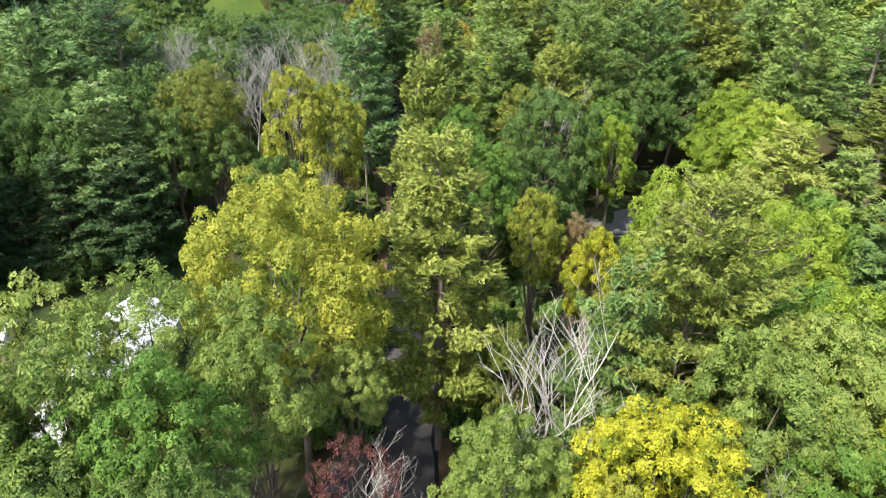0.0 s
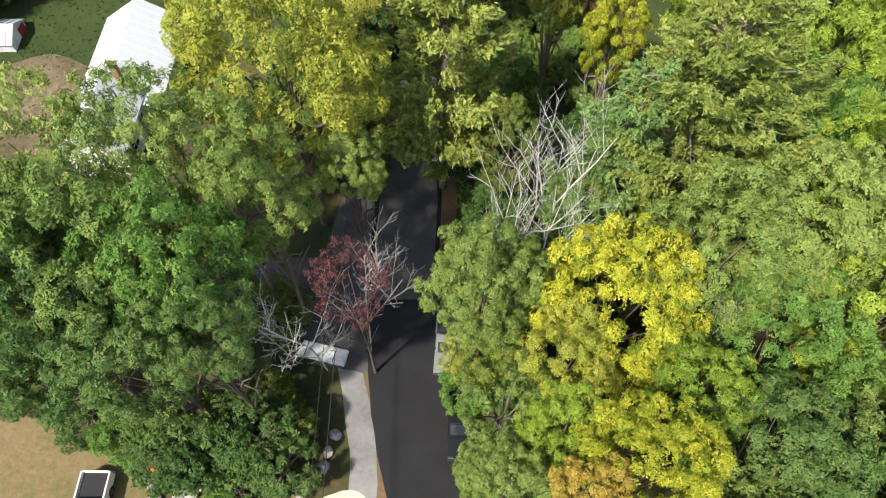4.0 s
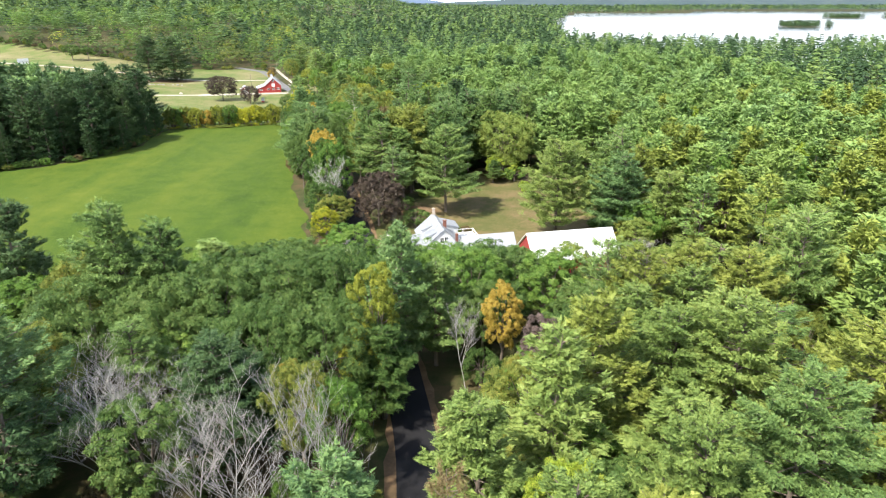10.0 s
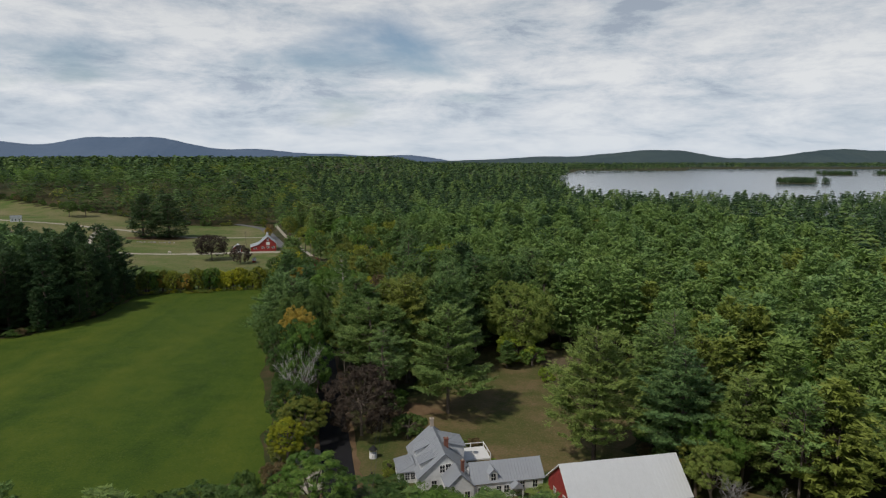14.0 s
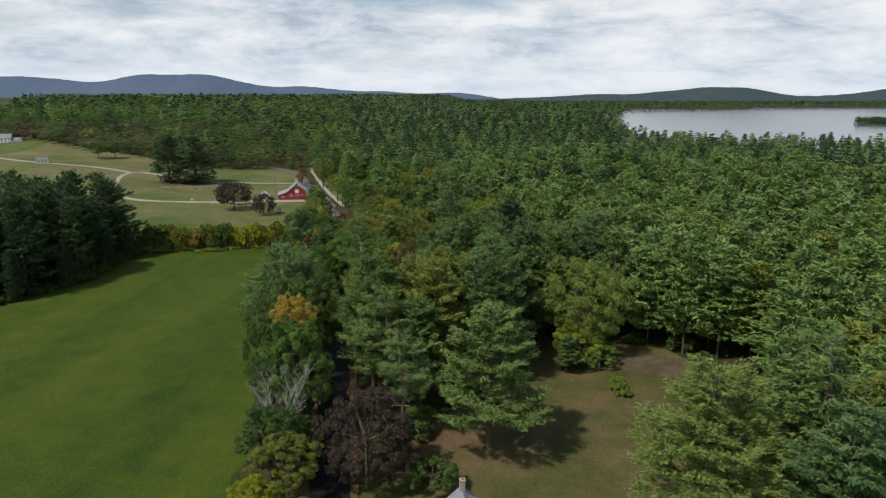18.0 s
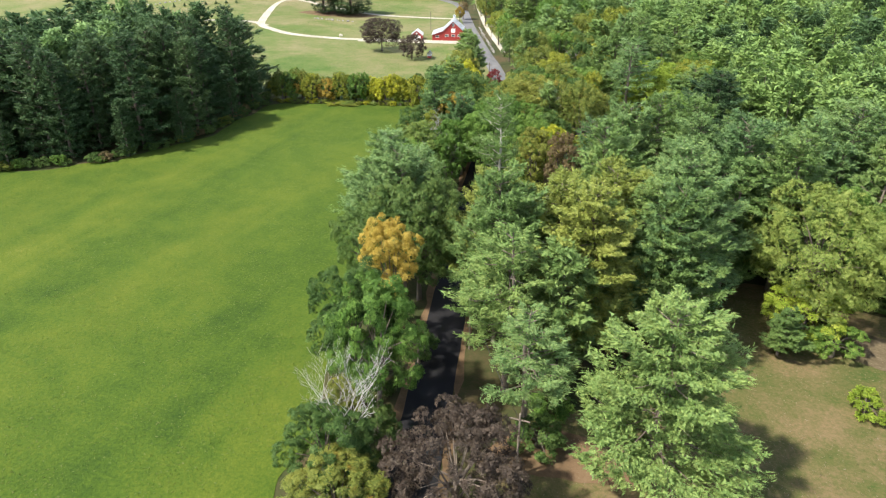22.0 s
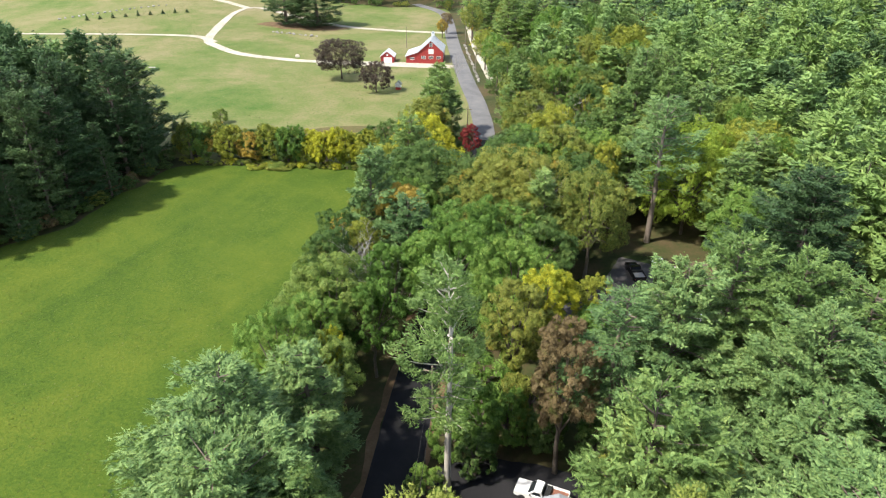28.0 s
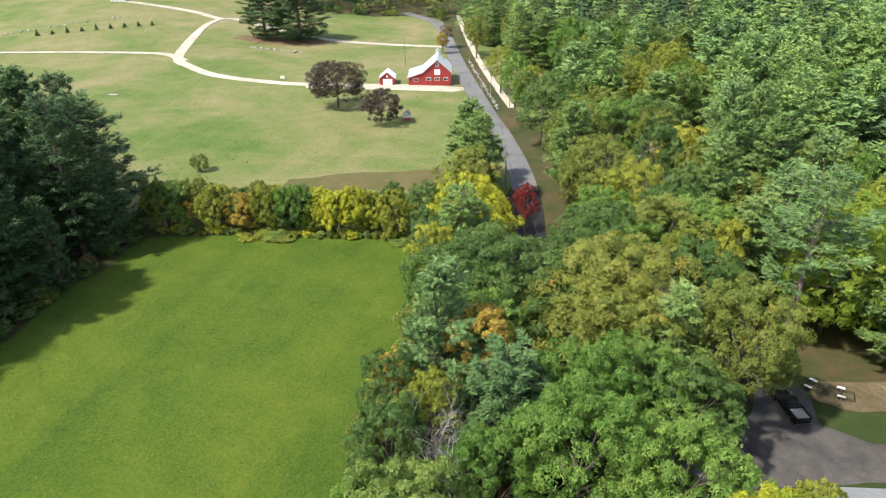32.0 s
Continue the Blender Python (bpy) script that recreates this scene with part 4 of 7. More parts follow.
tree("dome", -55.6, 134.0, 17.6, 7.4, "turning")
tree("broad", 8.4, 130.0, 14.0, 4.6, "oak")
for x, y, h, w, tint in ((6.0, 110.0, 6.5, 2.8, "oak"), (10.4, 116.0, 7.0, 3.0, "oak"), (7.4, 121.0, 7.0, 3.0, "oak"), (15.0, 122.0, 8.0, 3.2, "green"), (11.6, 105.6, 6.0, 2.6, "turning"), (18.0, 110.0, 8.0, 3.0, "oak")):
    tree("shrub", x, y, h, w, tint)
tree("broad", 20.6, 116.0, 20.3, 5.1, "oak")
tree("bare", 5.2, 119.0, 17.0, 3.2, "")
tree("pine", -24.8, 102.2, 19.8, 7.9, "pine_dark")
tree("dome", -23.7, 132.8, 19.3, 9.2, "oak")
tree("dome", -33.2, 127.2, 18.3, 8.8, "oak")
tree("dome", -40.0, 121.9, 18.3, 8.8, "oak")
tree("dome", -14.7, 132.7, 19.3, 8.0, "oak")
tree("dome", -22.4, 114.3, 18.3, 7.7, "oak")
tree("dome", -49.4, 122.0, 18.3, 8.8, "oak")
tree("dome", -14.4, 114.3, 18.3, 7.5, "oak")
tree("thin_pine", -38.2, 110.1, 17.8, 5.3, "pine")
tree("broad", -15.2, 101.0, 17.3, 4.3, "turning")
tree("dome", 1.7, 150.1, 17.3, 8.1, "green")
tree("dome", 11.5, 142.1, 18.3, 8.7, "oak")
tree("broad", 6.8, 137.5, 17.3, 6.2, "green")
tree("broad", 19.8, 137.6, 16.3, 6.4, "green")
tree("tall", 24.8, 144.7, 16.3, 4.9, "pale")
tree("bare", 30.0, 139.8, 16.3, 4.4, "")
tree("thin_pine", 34.3, 131.9, 17.8, 5.3, "pine_gold")
tree("tall", 40.9, 134.7, 19.3, 5.8, "pale")
tree("pine", 26.1, 110.9, 22.8, 8.4, "pine_warm")
tree("pine", 34.5, 100.1, 25.8, 10.3, "pine_warm")
tree("pine", 27.9, 101.6, 23.8, 9.3, "pine_warm")
tree("dome", 61.1, 172.3, 17.0, 5.6, "pink", near=1)
tree("bare", 42.3, 145.7, 20.3, 7.1, "", near=1)
tree("pine", 46.3, 124.5, 21.8, 8.7, "pine_gold", near=1)
tree("pine", 62.1, 139.5, 23.8, 9.5, "pine_warm", near=1)
# lawn, road strip
tree("pine", 2.8, 208.4, 24.8, 9.9, "pine")
tree("pine", 18.4, 239.3, 8.0, 3.2, "pine")
tree("shrub", 22.0, 245.3, 8.0, 5.6, "lime")
tree("bush", 27.4, 229.8, 3.0, 2.4, "lime")
tree("shrub", 25.4, 241.2, 5.0, 3.5, "green")
tree("dome", -14.6, 197.0, 14.4, 6.8, "purple", bark=BARK)
tree("bare", -27.3, 198.6, 19.0, 4.8, "", bark=BARK_DEAD)
for x, y, h, w, tint in ((-27.2, 177.0, 4.0, 2.2, "rust"), (-24.6, 179.0, 3.0, 1.8, "turning"), (-27.6, 184.6, 5.0, 2.4, "turning"), (-24.0, 186.4, 5.5, 2.4, "oak"), (-29.6, 190.6, 5.0, 2.2, "oak"), (-24.6, 196.4, 6.0, 2.6, "oak"), (-30.6, 201.6, 6.5, 2.4, "green"), (-26.2, 203.4, 7.0, 2.8, "oak"), (-32.6, 207.6, 6.5, 2.4, "turning"), (-30.0, 213.4, 8.0, 2.8, "oak"), (-35.0, 215.6, 7.0, 2.4, "oak"), (-34.6, 226.0, 8.0, 2.8, "green"), (-28.0, 220.6, 6.0, 2.4, "oak")):
    tree("shrub", x, y, h, w, tint)
tree("broad", -28.4, 196.0, 12.0, 4.6, "oak")
tree("broad", -25.1, 191.7, 10.0, 4.8, "turning")
tree("tall", -25.7, 181.8, 10.0, 3.0, "yellow")
tree("broad", -27.8, 207.8, 21.3, 5.7, "green")
tree("broad", -32.4, 222.1, 21.0, 4.2, "orange")
tree("broad", -32.0, 210.2, 20.3, 5.1, "oak")
tree("pine", -36.9, 236.8, 25.8, 8.9, "pine_blue")
tree("dome", -34.1, 235.6, 22.3, 7.6, "oak")
tree("pine", -12.4, 231.8, 26.0, 10.2, "pine_gold")
tree("thin_pine", -15.5, 218.9, 23.8, 7.0, "pine")
tree("thin_pine", -11.3, 211.2, 18.8, 5.6, "pine_blue")
tree("pine", -19.7, 228.6, 27.8, 8.9, "pine")
tree("pine", -6.3, 239.4, 26.0, 9.7, "pine_gold")
tree("pine", -0.5, 236.1, 26.0, 9.4, "pine")
tree("dome", 22.3, 250.7, 21.3, 10.2, "pale")
tree("pine", 2.7, 245.4, 27.8, 10.2, "pine_blue")
tree("pine", 11.2, 262.6, 27.8, 11.1, "pine_blue")
tree("pine", 18.4, 257.7, 27.8, 10.1, "pine")
tree("pine", 30.5, 282.5, 26.8, 10.7, "pine_blue")
tree("shrub", -5.1, 195.7, 5.0, 3.5, "oak")
tree("bush", -9.4, 210.6, 4.0, 3.2, "oak")
tree("pine", 29.2, 185.3, 25.8, 10.3, "pine_warm")
tree("pine", 34.3, 174.0, 23.8, 9.5, "pine_gold")
tree("pine", 22.0, 173.9, 23.8, 8.2, "pine_warm")
tree("pine", 43.4, 181.0, 23.8, 9.5, "pine_blue", near=1)
tree("pine", -7.6, 228.1, 26.8, 9.4, "pine_gold")
tree("pine", -17.0, 227.0, 25.8, 6.0, "pine")
tree("pine", 2.4, 233.2, 26.8, 7.3, "pine")
tree("pine", -41.5, 244.0, 25.8, 10.3, "pine_blue")
tree("broad", -33.9, 236.0, 16.3, 5.9, "oak")
tree("dome", -40.9, 231.9, 17.3, 6.6, "oak")
tree("pine", -22.6, 236.6, 23.8, 7.7, "pine_gold")
tree("pine", -6.9, 230.7, 25.8, 7.3, "pine")
tree("pine", 2.1, 233.1, 25.8, 8.4, "pine_blue")
# y 250-345
tree("thin_pine", -28.0, 259.0, 29.0, 5.2, "pine", bark=BARK_PALE)
tree("pine", -45.6, 249.7, 22.8, 8.0, "pine_blue")
tree("pine", -41.2, 254.8, 19.8, 6.1, "pine_blue")
tree("tall", -44.8, 266.0, 13.0, 1.7, "yellow")
tree("tall", -17.7, 265.6, 20.6, 3.5, "rust")
tree("tall", -25.1, 275.4, 18.3, 3.9, "turning")
tree("tall", -22.6, 280.9, 17.3, 3.7, "yellow")
tree("thin_pine", -12.8, 268.8, 23.8, 6.3, "pine_blue")
tree("pine", -7.6, 273.9, 25.8, 9.2, "pine_blue")
tree("pine", -2.9, 278.8, 26.8, 8.0, "pine")
tree("pine", 2.9, 275.7, 26.8, 7.8, "pine")
tree("pine", 4.2, 267.4, 25.8, 7.8, "pine_blue")
tree("broad", -49.2, 274.4, 17.3, 6.0, "pale")
tree("bare", -48.0, 283.3, 17.3, 6.4, "")
tree("shrub", -28.4, 274.2, 8.0, 5.0, "green")
tree("broad", -4.6, 263.8, 12.3, 4.2, "green")
tree("broad", -37.3, 294.8, 18.3, 5.9, "green")
tree("dome", -49.6, 314.0, 19.3, 9.3, "oak")
tree("dome", -35.1, 316.0, 19.3, 9.3, "turning")
tree("dome", -21.2, 308.6, 20.2, 6.4, "turning")
tree("tall", -30.2, 331.3, 19.3, 5.8, "turning", near=1)
tree("dome", -7.3, 343.3, 19.3, 9.3, "lime", near=1)
tree("dome", 2.9, 347.0, 19.3, 9.3, "maple", near=1)
tree("tall", -15.9, 348.0, 18.3, 5.5, "turning", near=1)
tree("broad", 2.0, 313.4, 18.3, 6.2, "green")
tree("dome", -38.0, 328.2, 18.3, 7.8, "oak", near=1)
tree("pine", 8.0, 304.4, 25.8, 10.3, "pine_dark")
tree("bare", -39.1, 367.1, 16.3, 8.2, "", near=1)
tree("bare", -29.4, 312.3, 18.3, 5.1, "")
tree("pine", -71.0, 373.0, 19.8, 6.6, "pine", near=1)
tree("dome", -47.6, 376.0, 20.3, 7.2, "turning", near=1)
tree("dome", -54.0, 312.7, 18.3, 8.2, "oak")
tree("dome", -39.0, 311.1, 18.3, 7.9, "turning")
tree("dome", -28.2, 286.7, 17.3, 6.9, "green")
tree("dome", -36.8, 286.1, 19.3, 6.6, "green")
tree("pine", -45.0, 290.5, 19.8, 6.0, "pine_blue")
tree("tall", -49.8, 299.1, 17.3, 4.4, "orange")
tree("tall", -52.3, 288.9, 15.3, 3.4, "maple")
tree("bare", -49.0, 281.9, 15.3, 3.7, "")
tree("dome", -6.5, 332.0, 19.3, 8.5, "lime", near=1)
tree("bare", -31.3, 354.1, 16.3, 7.5, "", near=1)
tree("dome", -34.2, 326.1, 17.3, 6.8, "green", near=1)
tree("dome", -24.9, 337.0, 17.3, 7.6, "green", near=1)
tree("dome", -42.0, 361.0, 18.3, 7.4, "turning", near=1)
tree("pine", -65.6, 362.6, 19.8, 6.4, "pine", near=1)
tree("dome", -60.4, 336.6, 17.3, 6.8, "yellow", near=1)
tree("broad", -52.8, 345.0, 13.0, 2.3, "red")
tree("low_pine", -131.7, 329.9, 27.0, 10.8, "pine_dark", near=1)
tree("low_pine", -122.6, 310.0, 26.8, 10.7, "pine_dark", near=1)
tree("spruce", -129.2, 339.8, 9.0, 2.7, "pine", near=1)
tree("pine", -47.4, 368.0, 22.8, 6.2, "pine", near=1)
# dark conifers; the deep tint also stands in for shade on this edge
for x, y, h, w in ((-47.6, 58.4, 16, 4.6), (-43.4, 57.8, 13, 4.4), (-39.0, 59.0, 15, 4.6), (-35.0, 60.6, 12, 4.2), (-31.4, 61.0, 15, 4.4), (-51.6, 57.4, 18, 5.0)):
    tree("low_pine", x, y, h, w, "pine_dark")
for x, y, h, w, tint in ((-29.0, 66.6, 17, 4.8, "oak"), (-24.6, 69.0, 15, 4.2, "oak"), (-46.0, 63.4, 19, 5.4, "oak"), (-40.0, 64.2, 19, 5.2, "oak"), (-51.0, 65.0, 20, 5.6, "oak")):
    tree("broad", x, y, h, w, tint)
tree("broad", -15.8, 281.5, 13.0, 3.6, "green")
tree("tall", -17.6, 286.4, 14.0, 2.6, "maple")
tree("tall", -11.2, 288.4, 8.5, 1.7, "pale")
tree("broad", -7.4, 285.6, 12.0, 3.4, "green")
for x, y, h, w, tint in ((-29.4, 264.0, 7.0, 2.6, "green"), (-26.6, 266.4, 9.0, 3.0, "green"), (-26.0, 262.2, 6.0, 2.4, "oak"), (-24.0, 268.0, 8.5, 3.0, "green"), (-22.0, 271.0, 9.0, 3.2, "turning"), (-19.8, 268.6, 7.0, 2.6, "oak"), (-29.8, 257.0, 5.0, 2.0, "green"), (-13.6, 268.0, 7.0, 2.8, "oak")):
    tree("shrub", x, y, h, w, tint)
for x, y, h, w, tint in ((-51.8, 268.0, 14, 3.2, "pale"), (-53.6, 278.0, 13, 3.4, "green"), (-56.6, 286.4, 12, 3.2, "turning"), (-58.6, 295.0, 12, 3.2, "orange"), (-57.8, 304.0, 14, 3.8, "turning"), (-61.2, 316.0, 14, 4.2, "green"), (-63.6, 325.0, 15, 4.4, "oak"), (-43.2, 274.0, 15, 3.8, "green"), (-44.6, 282.6, 16, 4.2, "green")):
    tree("broad", x, y, h, w, tint)
tree("tall", 43.6, 168.5, 11.5, 3.6, "pale")
tree("bare", 44.5, 163.0, 10.5, 4.2, "")
tree("broad", 46.5, 175.5, 13.0, 5.0, "green")
tree("tall", 43.3, 173.5, 10.0, 3.2, "turning")
# pines added mostly out of view to throw shade over the west yard
tree("pine", -62, 36, 27, 6.8, "pine_dark", near=1)
tree("pine", -56, 44, 26, 6.8, "pine_dark", near=1)
tree("pine", -64, 50, 27, 6.8, "pine_dark", near=1)
tree("pine", -59, 58, 26, 6.8, "pine_dark", near=1)
tree("pine", -52, 62, 25, 6.8, "pine_dark", near=1)
tree("pine", -67, 43, 26, 6.8, "pine_dark", near=1)
tree("pine", -58, 28, 26, 6.8, "pine_dark", near=1)
# under the pines east of the road
tree("tall", 13.4, 71.4, 17.2, 3.4, "turning")
tree("broad", 31.0, 77.0, 16.5, 4.6, "oak")
tree("broad", 36.6, 79.0, 17.5, 4.8, "oak")
tree("broad", 6.8, 72.6, 12.0, 3.2, "oak")


# ---- the woods that fill the ground between ----
FLIGHT = [(0, 10), (0, 100), (-6, 170), (-25, 240), (-52, 330)]
random.seed(11)


def blocked(x, y, road_gap=4.0):
    x, y = np.atleast_1d(x), np.atleast_1d(y)
    bad = near_line(x, y, ROAD) < road_gap
    for poly in OPEN + [LAKE]:
        bad |= inside(x, y, poly)
    return bad


def kind_at(x, y, r):
    """Which tree grows here: (kind, height, half-width, tint)."""
    u, v = r.random(), r.random()
    pine = lambda lo, hi, tints: ("pine" if v < 0.8 else "thin_pine", r.uniform(lo, hi), r.uniform(5.2, 7.4), tints[int(r.integers(len(tints)))])
    leafy = lambda lo, hi, tints: ("broad" if v < 0.65 else "tall", r.uniform(lo, hi), r.uniform(4.6, 6.6) if v < 0.65 else r.uniform(2.6, 3.6), tints[int(r.integers(len(tints)))])
    if y < 42 and abs(x) < 70:
        return leafy(15, 19, ["green", "pale", "green", "maple", "oak", "lime"]) if u < 0.85 else pine(20, 24, ["pine", "pine_gold"])
    if x < -112 and 225 < y < 350:
        return pine(25, 31, ["pine_dark", "pine_dark", "pine_dark", "pine_blue"]) if u < 0.92 else leafy(12, 16, ["oak", "rust"])
    if y < 105 and x < 0:
        return leafy(15, 20, ["oak", "green", "oak", "turning"]) if u < 0.72 else pine(21, 26, ["pine_blue", "pine_dark"])
    if 105 <= y < 175 and x < -4:
        return leafy(11.5, 15, ["oak", "oak", "green"]) if u < 0.86 else pine(14, 18, ["pine", "pine_blue"])
    if x > 12 and y < 190:
        return pine(19, 28, ["pine_warm", "pine_warm", "pine", "pine_gold"]) if u < 0.78 else leafy(14, 19, ["green", "pale", "turning", "oak"])
    if x > 26 and 185 < y < 300:
        return pine(21, 28, ["pine", "pine", "pine_blue", "pine", "pine_gold"]) if u < 0.85 else leafy(15, 20, ["pale", "lime", "green"])
    if y >= 300 and x < -20 and x > -110:
        return leafy(15, 19, ["oak", "green", "turning", "maple", "oak"]) if u < 0.85 else pine(19, 24, ["pine", "pine_blue"])
    if x < -100 and y > 560:
        return leafy(13, 18, ["oak", "green", "green", "pale", "turning", "maple"]) if u < 0.75 else pine(19, 24, ["pine_dark", "pine"])
    if -64 < x < -20 and 255 < y < 300:
        return leafy(14, 18, ["green", "oak", "turning", "green", "pale"]) if u < 0.75 else pine(19, 24, ["pine", "pine_blue"])
    if u < 0.82:
        return pine(19, 29, ["pine", "pine_blue", "pine", "pine_dark" if x < -75 or y > 360 else "pine"])
    return leafy(15, 20, ["green", "oak", "turning", "pale"])


def fill(x0, x1, y0, y1, step, r):
    """Candidate places on a shaken grid that are free of openings and of trees that stand already."""
    gx, gy = np.meshgrid(np.arange(x0, x1, step), np.arange(y0, y1, step), indexing="ij")
    gx = gx.ravel() + r.uniform(-0.42, 0.42, gx.size) * step
    gy = gy.ravel() + r.uniform(-0.42, 0.42, gy.size) * step
    ok = ~blocked(gx, gy)
    gx, gy = gx[ok], gy[ok]
    if planted:
        own = np.array(planted)
        keep = [np.all(np.hypot(own[:, 0] - a, own[:, 1] - b) > own[:, 2] + 1.6) for a, b in zip(gx, gy)]
        gx, gy = gx[keep], gy[keep]
    return gx, gy


crowds = {}


def crowd(kind, x, y, h, w, tint, near):
    crowds.setdefault((tint, near), []).append((kind, x, y, h, w))


single = {}
# the wood closes over the road before the farmhouse
for x, y in ROAD:
    if 104 < y < 174 and rng.random() < 0.62:
        s = -1 if rng.random() < 0.5 or y < 130 else 1
        tree("broad" if rng.random() < 0.7 else "pine", x + s * rng.uniform(3.8, 5.2), y, rng.uniform(12, 16), rng.uniform(4.8, 6.0), ["oak", "oak", "green"][int(rng.integers(3))], 1)
# undergrowth between the first tall trees
for k in range(96):
    x, y = rng.uniform(-16, 19), rng.uniform(24, 70)
    if blocked(x, y, 4.4)[0]:
        continue
    tree("shrub" if k % 4 else "bush", x, y, rng.uniform(2.2, 6.5), rng.uniform(1.8, 3.2), ["oak", "green", "oak", "turning", "green", "pale"][k % 6], 1)
# young growth along the roadside
for k in range(64):
    q = ROAD[int(rng.integers(22, 55))]
    s = -1 if k % 2 else 1
    x, y, h, w = q[0] + s * rng.uniform(5.0, 9.5), q[1] + rng.uniform(-2, 2), rng.uniform(2.0, 6.0), rng.uniform(1.6, 3.0)
    if not inside(x, y, PARKING) and not (x < 0 and y < 16):
        tree("shrub" if k % 3 else "bush", x, y, h, w, ["oak", "green", "turning", "pale", "oak"][k % 5], 1)
# dead grey trees in the wet hollow
for x, y, h, w in ((-35.3, 94.9, 21.8, 5.4), (-31.0, 97.6, 20.4, 4.6), (-24.6, 89.0, 20.6, 5.2), (-20.4, 91.0, 22.0, 5.8), (-17.0, 86.0, 18.4, 4.6), (-11.4, 91.0, 23.0, 5.0), (-14.2, 95.6, 20.4, 4.6), (-20.0, 82.0, 16.4, 4.6), (-26.6, 95.8, 18.6, 4.6), (-8.8, 86.6, 17.6, 3.8), (-16.2, 78.6, 15.4, 4.2)):
    tree("bare", x, y, h, w, "")
# scrub under the dead trees of the wet hollow
for k in range(34):
    x, y = rng.uniform(-40, -10), rng.uniform(70, 101)
    tree("shrub", x, y, rng.uniform(2.0, 5.0), rng.uniform(1.8, 3.0), ["oak", "turning", "oak", "rust", "green"][k % 5], 1)
gx, gy = fill(-190, 175, -6, 520, 7.4, rng)
dist = near_line(gx, gy, FLIGHT)
for x, y, d in sorted(zip(gx.tolist(), gy.tolist(), dist.tolist()), key=lambda q: q[2]):
    if near_line(x, y, ROAD)[0] < (6.2 if y < 104 else 7.2 if y > 176 else 4.0):
        continue
    if d > 20 + 1.15 * max(0.0, y + 40):
        continue
    # the big pines stand farther apart
    if (x > 20 or y > 352) and rng.random() < 0.34:
        continue
    kind, h, w, tint = kind_at(x, y, rng)
    if -90 < x <= -14 and 125 < y < 178:
        # the young wood before the field
        h = min(h, 0.62 * max(0.0, 168 - y) + 3.0)
        w = min(w, 0.55 * h)
    if -14 < x < 43 and 112 < y < 176:
        h = min(h, 0.43 * (177 - y) + 1.0)
        w = min(w, 0.5 * h)
        if h < 3.5:
            continue
    if x < -100 and 222 < y < 352 and near_line(x, y, FIELD + FIELD[:1])[0] < 26:
        tree("low_pine", x, y, h, w * 1.1, "pine_dark", near=2 if x > -140 else 1)
        continue
    name = NAMES[kind]
    if d < 62 and single.get(name, 0) < 280:
        single[name] = single.get(name, 0) + 1
        tree(kind, x, y, h, w, tint, near=1)
    else:
        crowd(kind, x, y, h, w, tint, 0 if d < 125 and y < 430 else -1)

# understorey along the open edges, so that the woods close down to the ground
for poly, step, hh in ((FIELD, 3.0, 6.0), (LAWN, 6.5, 3.0), (YARD_WEST, 5.0, 4.0), (MEADOW, 7.0, 5.0), (YARD_EAST, 5.0, 4.0)):
    ring = poly + poly[:1]
    for (ax, ay), (bx, by) in zip(ring[:-1], ring[1:]):
        n = int(math.hypot(bx - ax, by - ay) / step)
        for i in range(n):
            t = (i + rng.random()) / n
            nx, ny = (by - ay), -(bx - ax)
            ln = math.hypot(nx, ny)
            x, y = ax + (bx - ax) * t, ay + (by - ay) * t
            sgn = 1 if not inside(x + 2 * nx / ln, y + 2 * ny / ln, poly) else -1
            x, y = x + sgn * nx / ln * rng.uniform(1.4, 4.0), y + sgn * ny / ln * rng.uniform(1.4, 4.0)
            if y > 10 and not blocked(x, y, 4.6)[0]:
                low = 0.5 if x < -100 and poly is FIELD else 1.0
                crowd("shrub", x, y, low * hh * rng.uniform(0.5, 1.25), (0.5 + 0.5 * low) * rng.uniform(1.8, 3.2), ["oak", "oak", "turning", "oak", "green", "oak", "rust"][int(rng.integers(7))], 0)


def far_shape(conifer, n, seed):
    """A distant tree: a cone or dome of a few dozen clumps."""
    r = np.random.default_rng(seed)
    u = r.random(n) ** 0.8
    th = r.uniform(0, 6.283, n)
    if conifer:
        rad = 4.4 * (1 - u) ** 0.8 * r.uniform(0.55, 1.15, n) + 0.2
        z = 7 + 15 * (np.floor(u * 9) / 9 + 0.35 * (u - np.floor(u * 9) / 9)) + 0.16 * rad
        nrm = np.stack([np.cos(th) * 0.6, np.sin(th) * 0.6, np.ones(n)], -1)
    else:
        rad = 5.2 * np.sqrt(np.clip(1 - (1.15 * u - 0.25) ** 2, 0.02, 1)) * r.uniform(0.75, 1.1, n)
        z = 4 + 11 * u
        nrm = np.stack([np.cos(th), np.sin(th), 0.3 + u * 1.4], -1)
    c = np.stack([np.cos(th) * rad, np.sin(th) * rad, z], -1)
    size = 13.0 / math.sqrt(n) * r.uniform(0.75, 1.3, n)
    return leaves(c, nrm + r.normal(size=(n, 3)) * 0.35, size, r, 0.8 if conifer else 1.0)


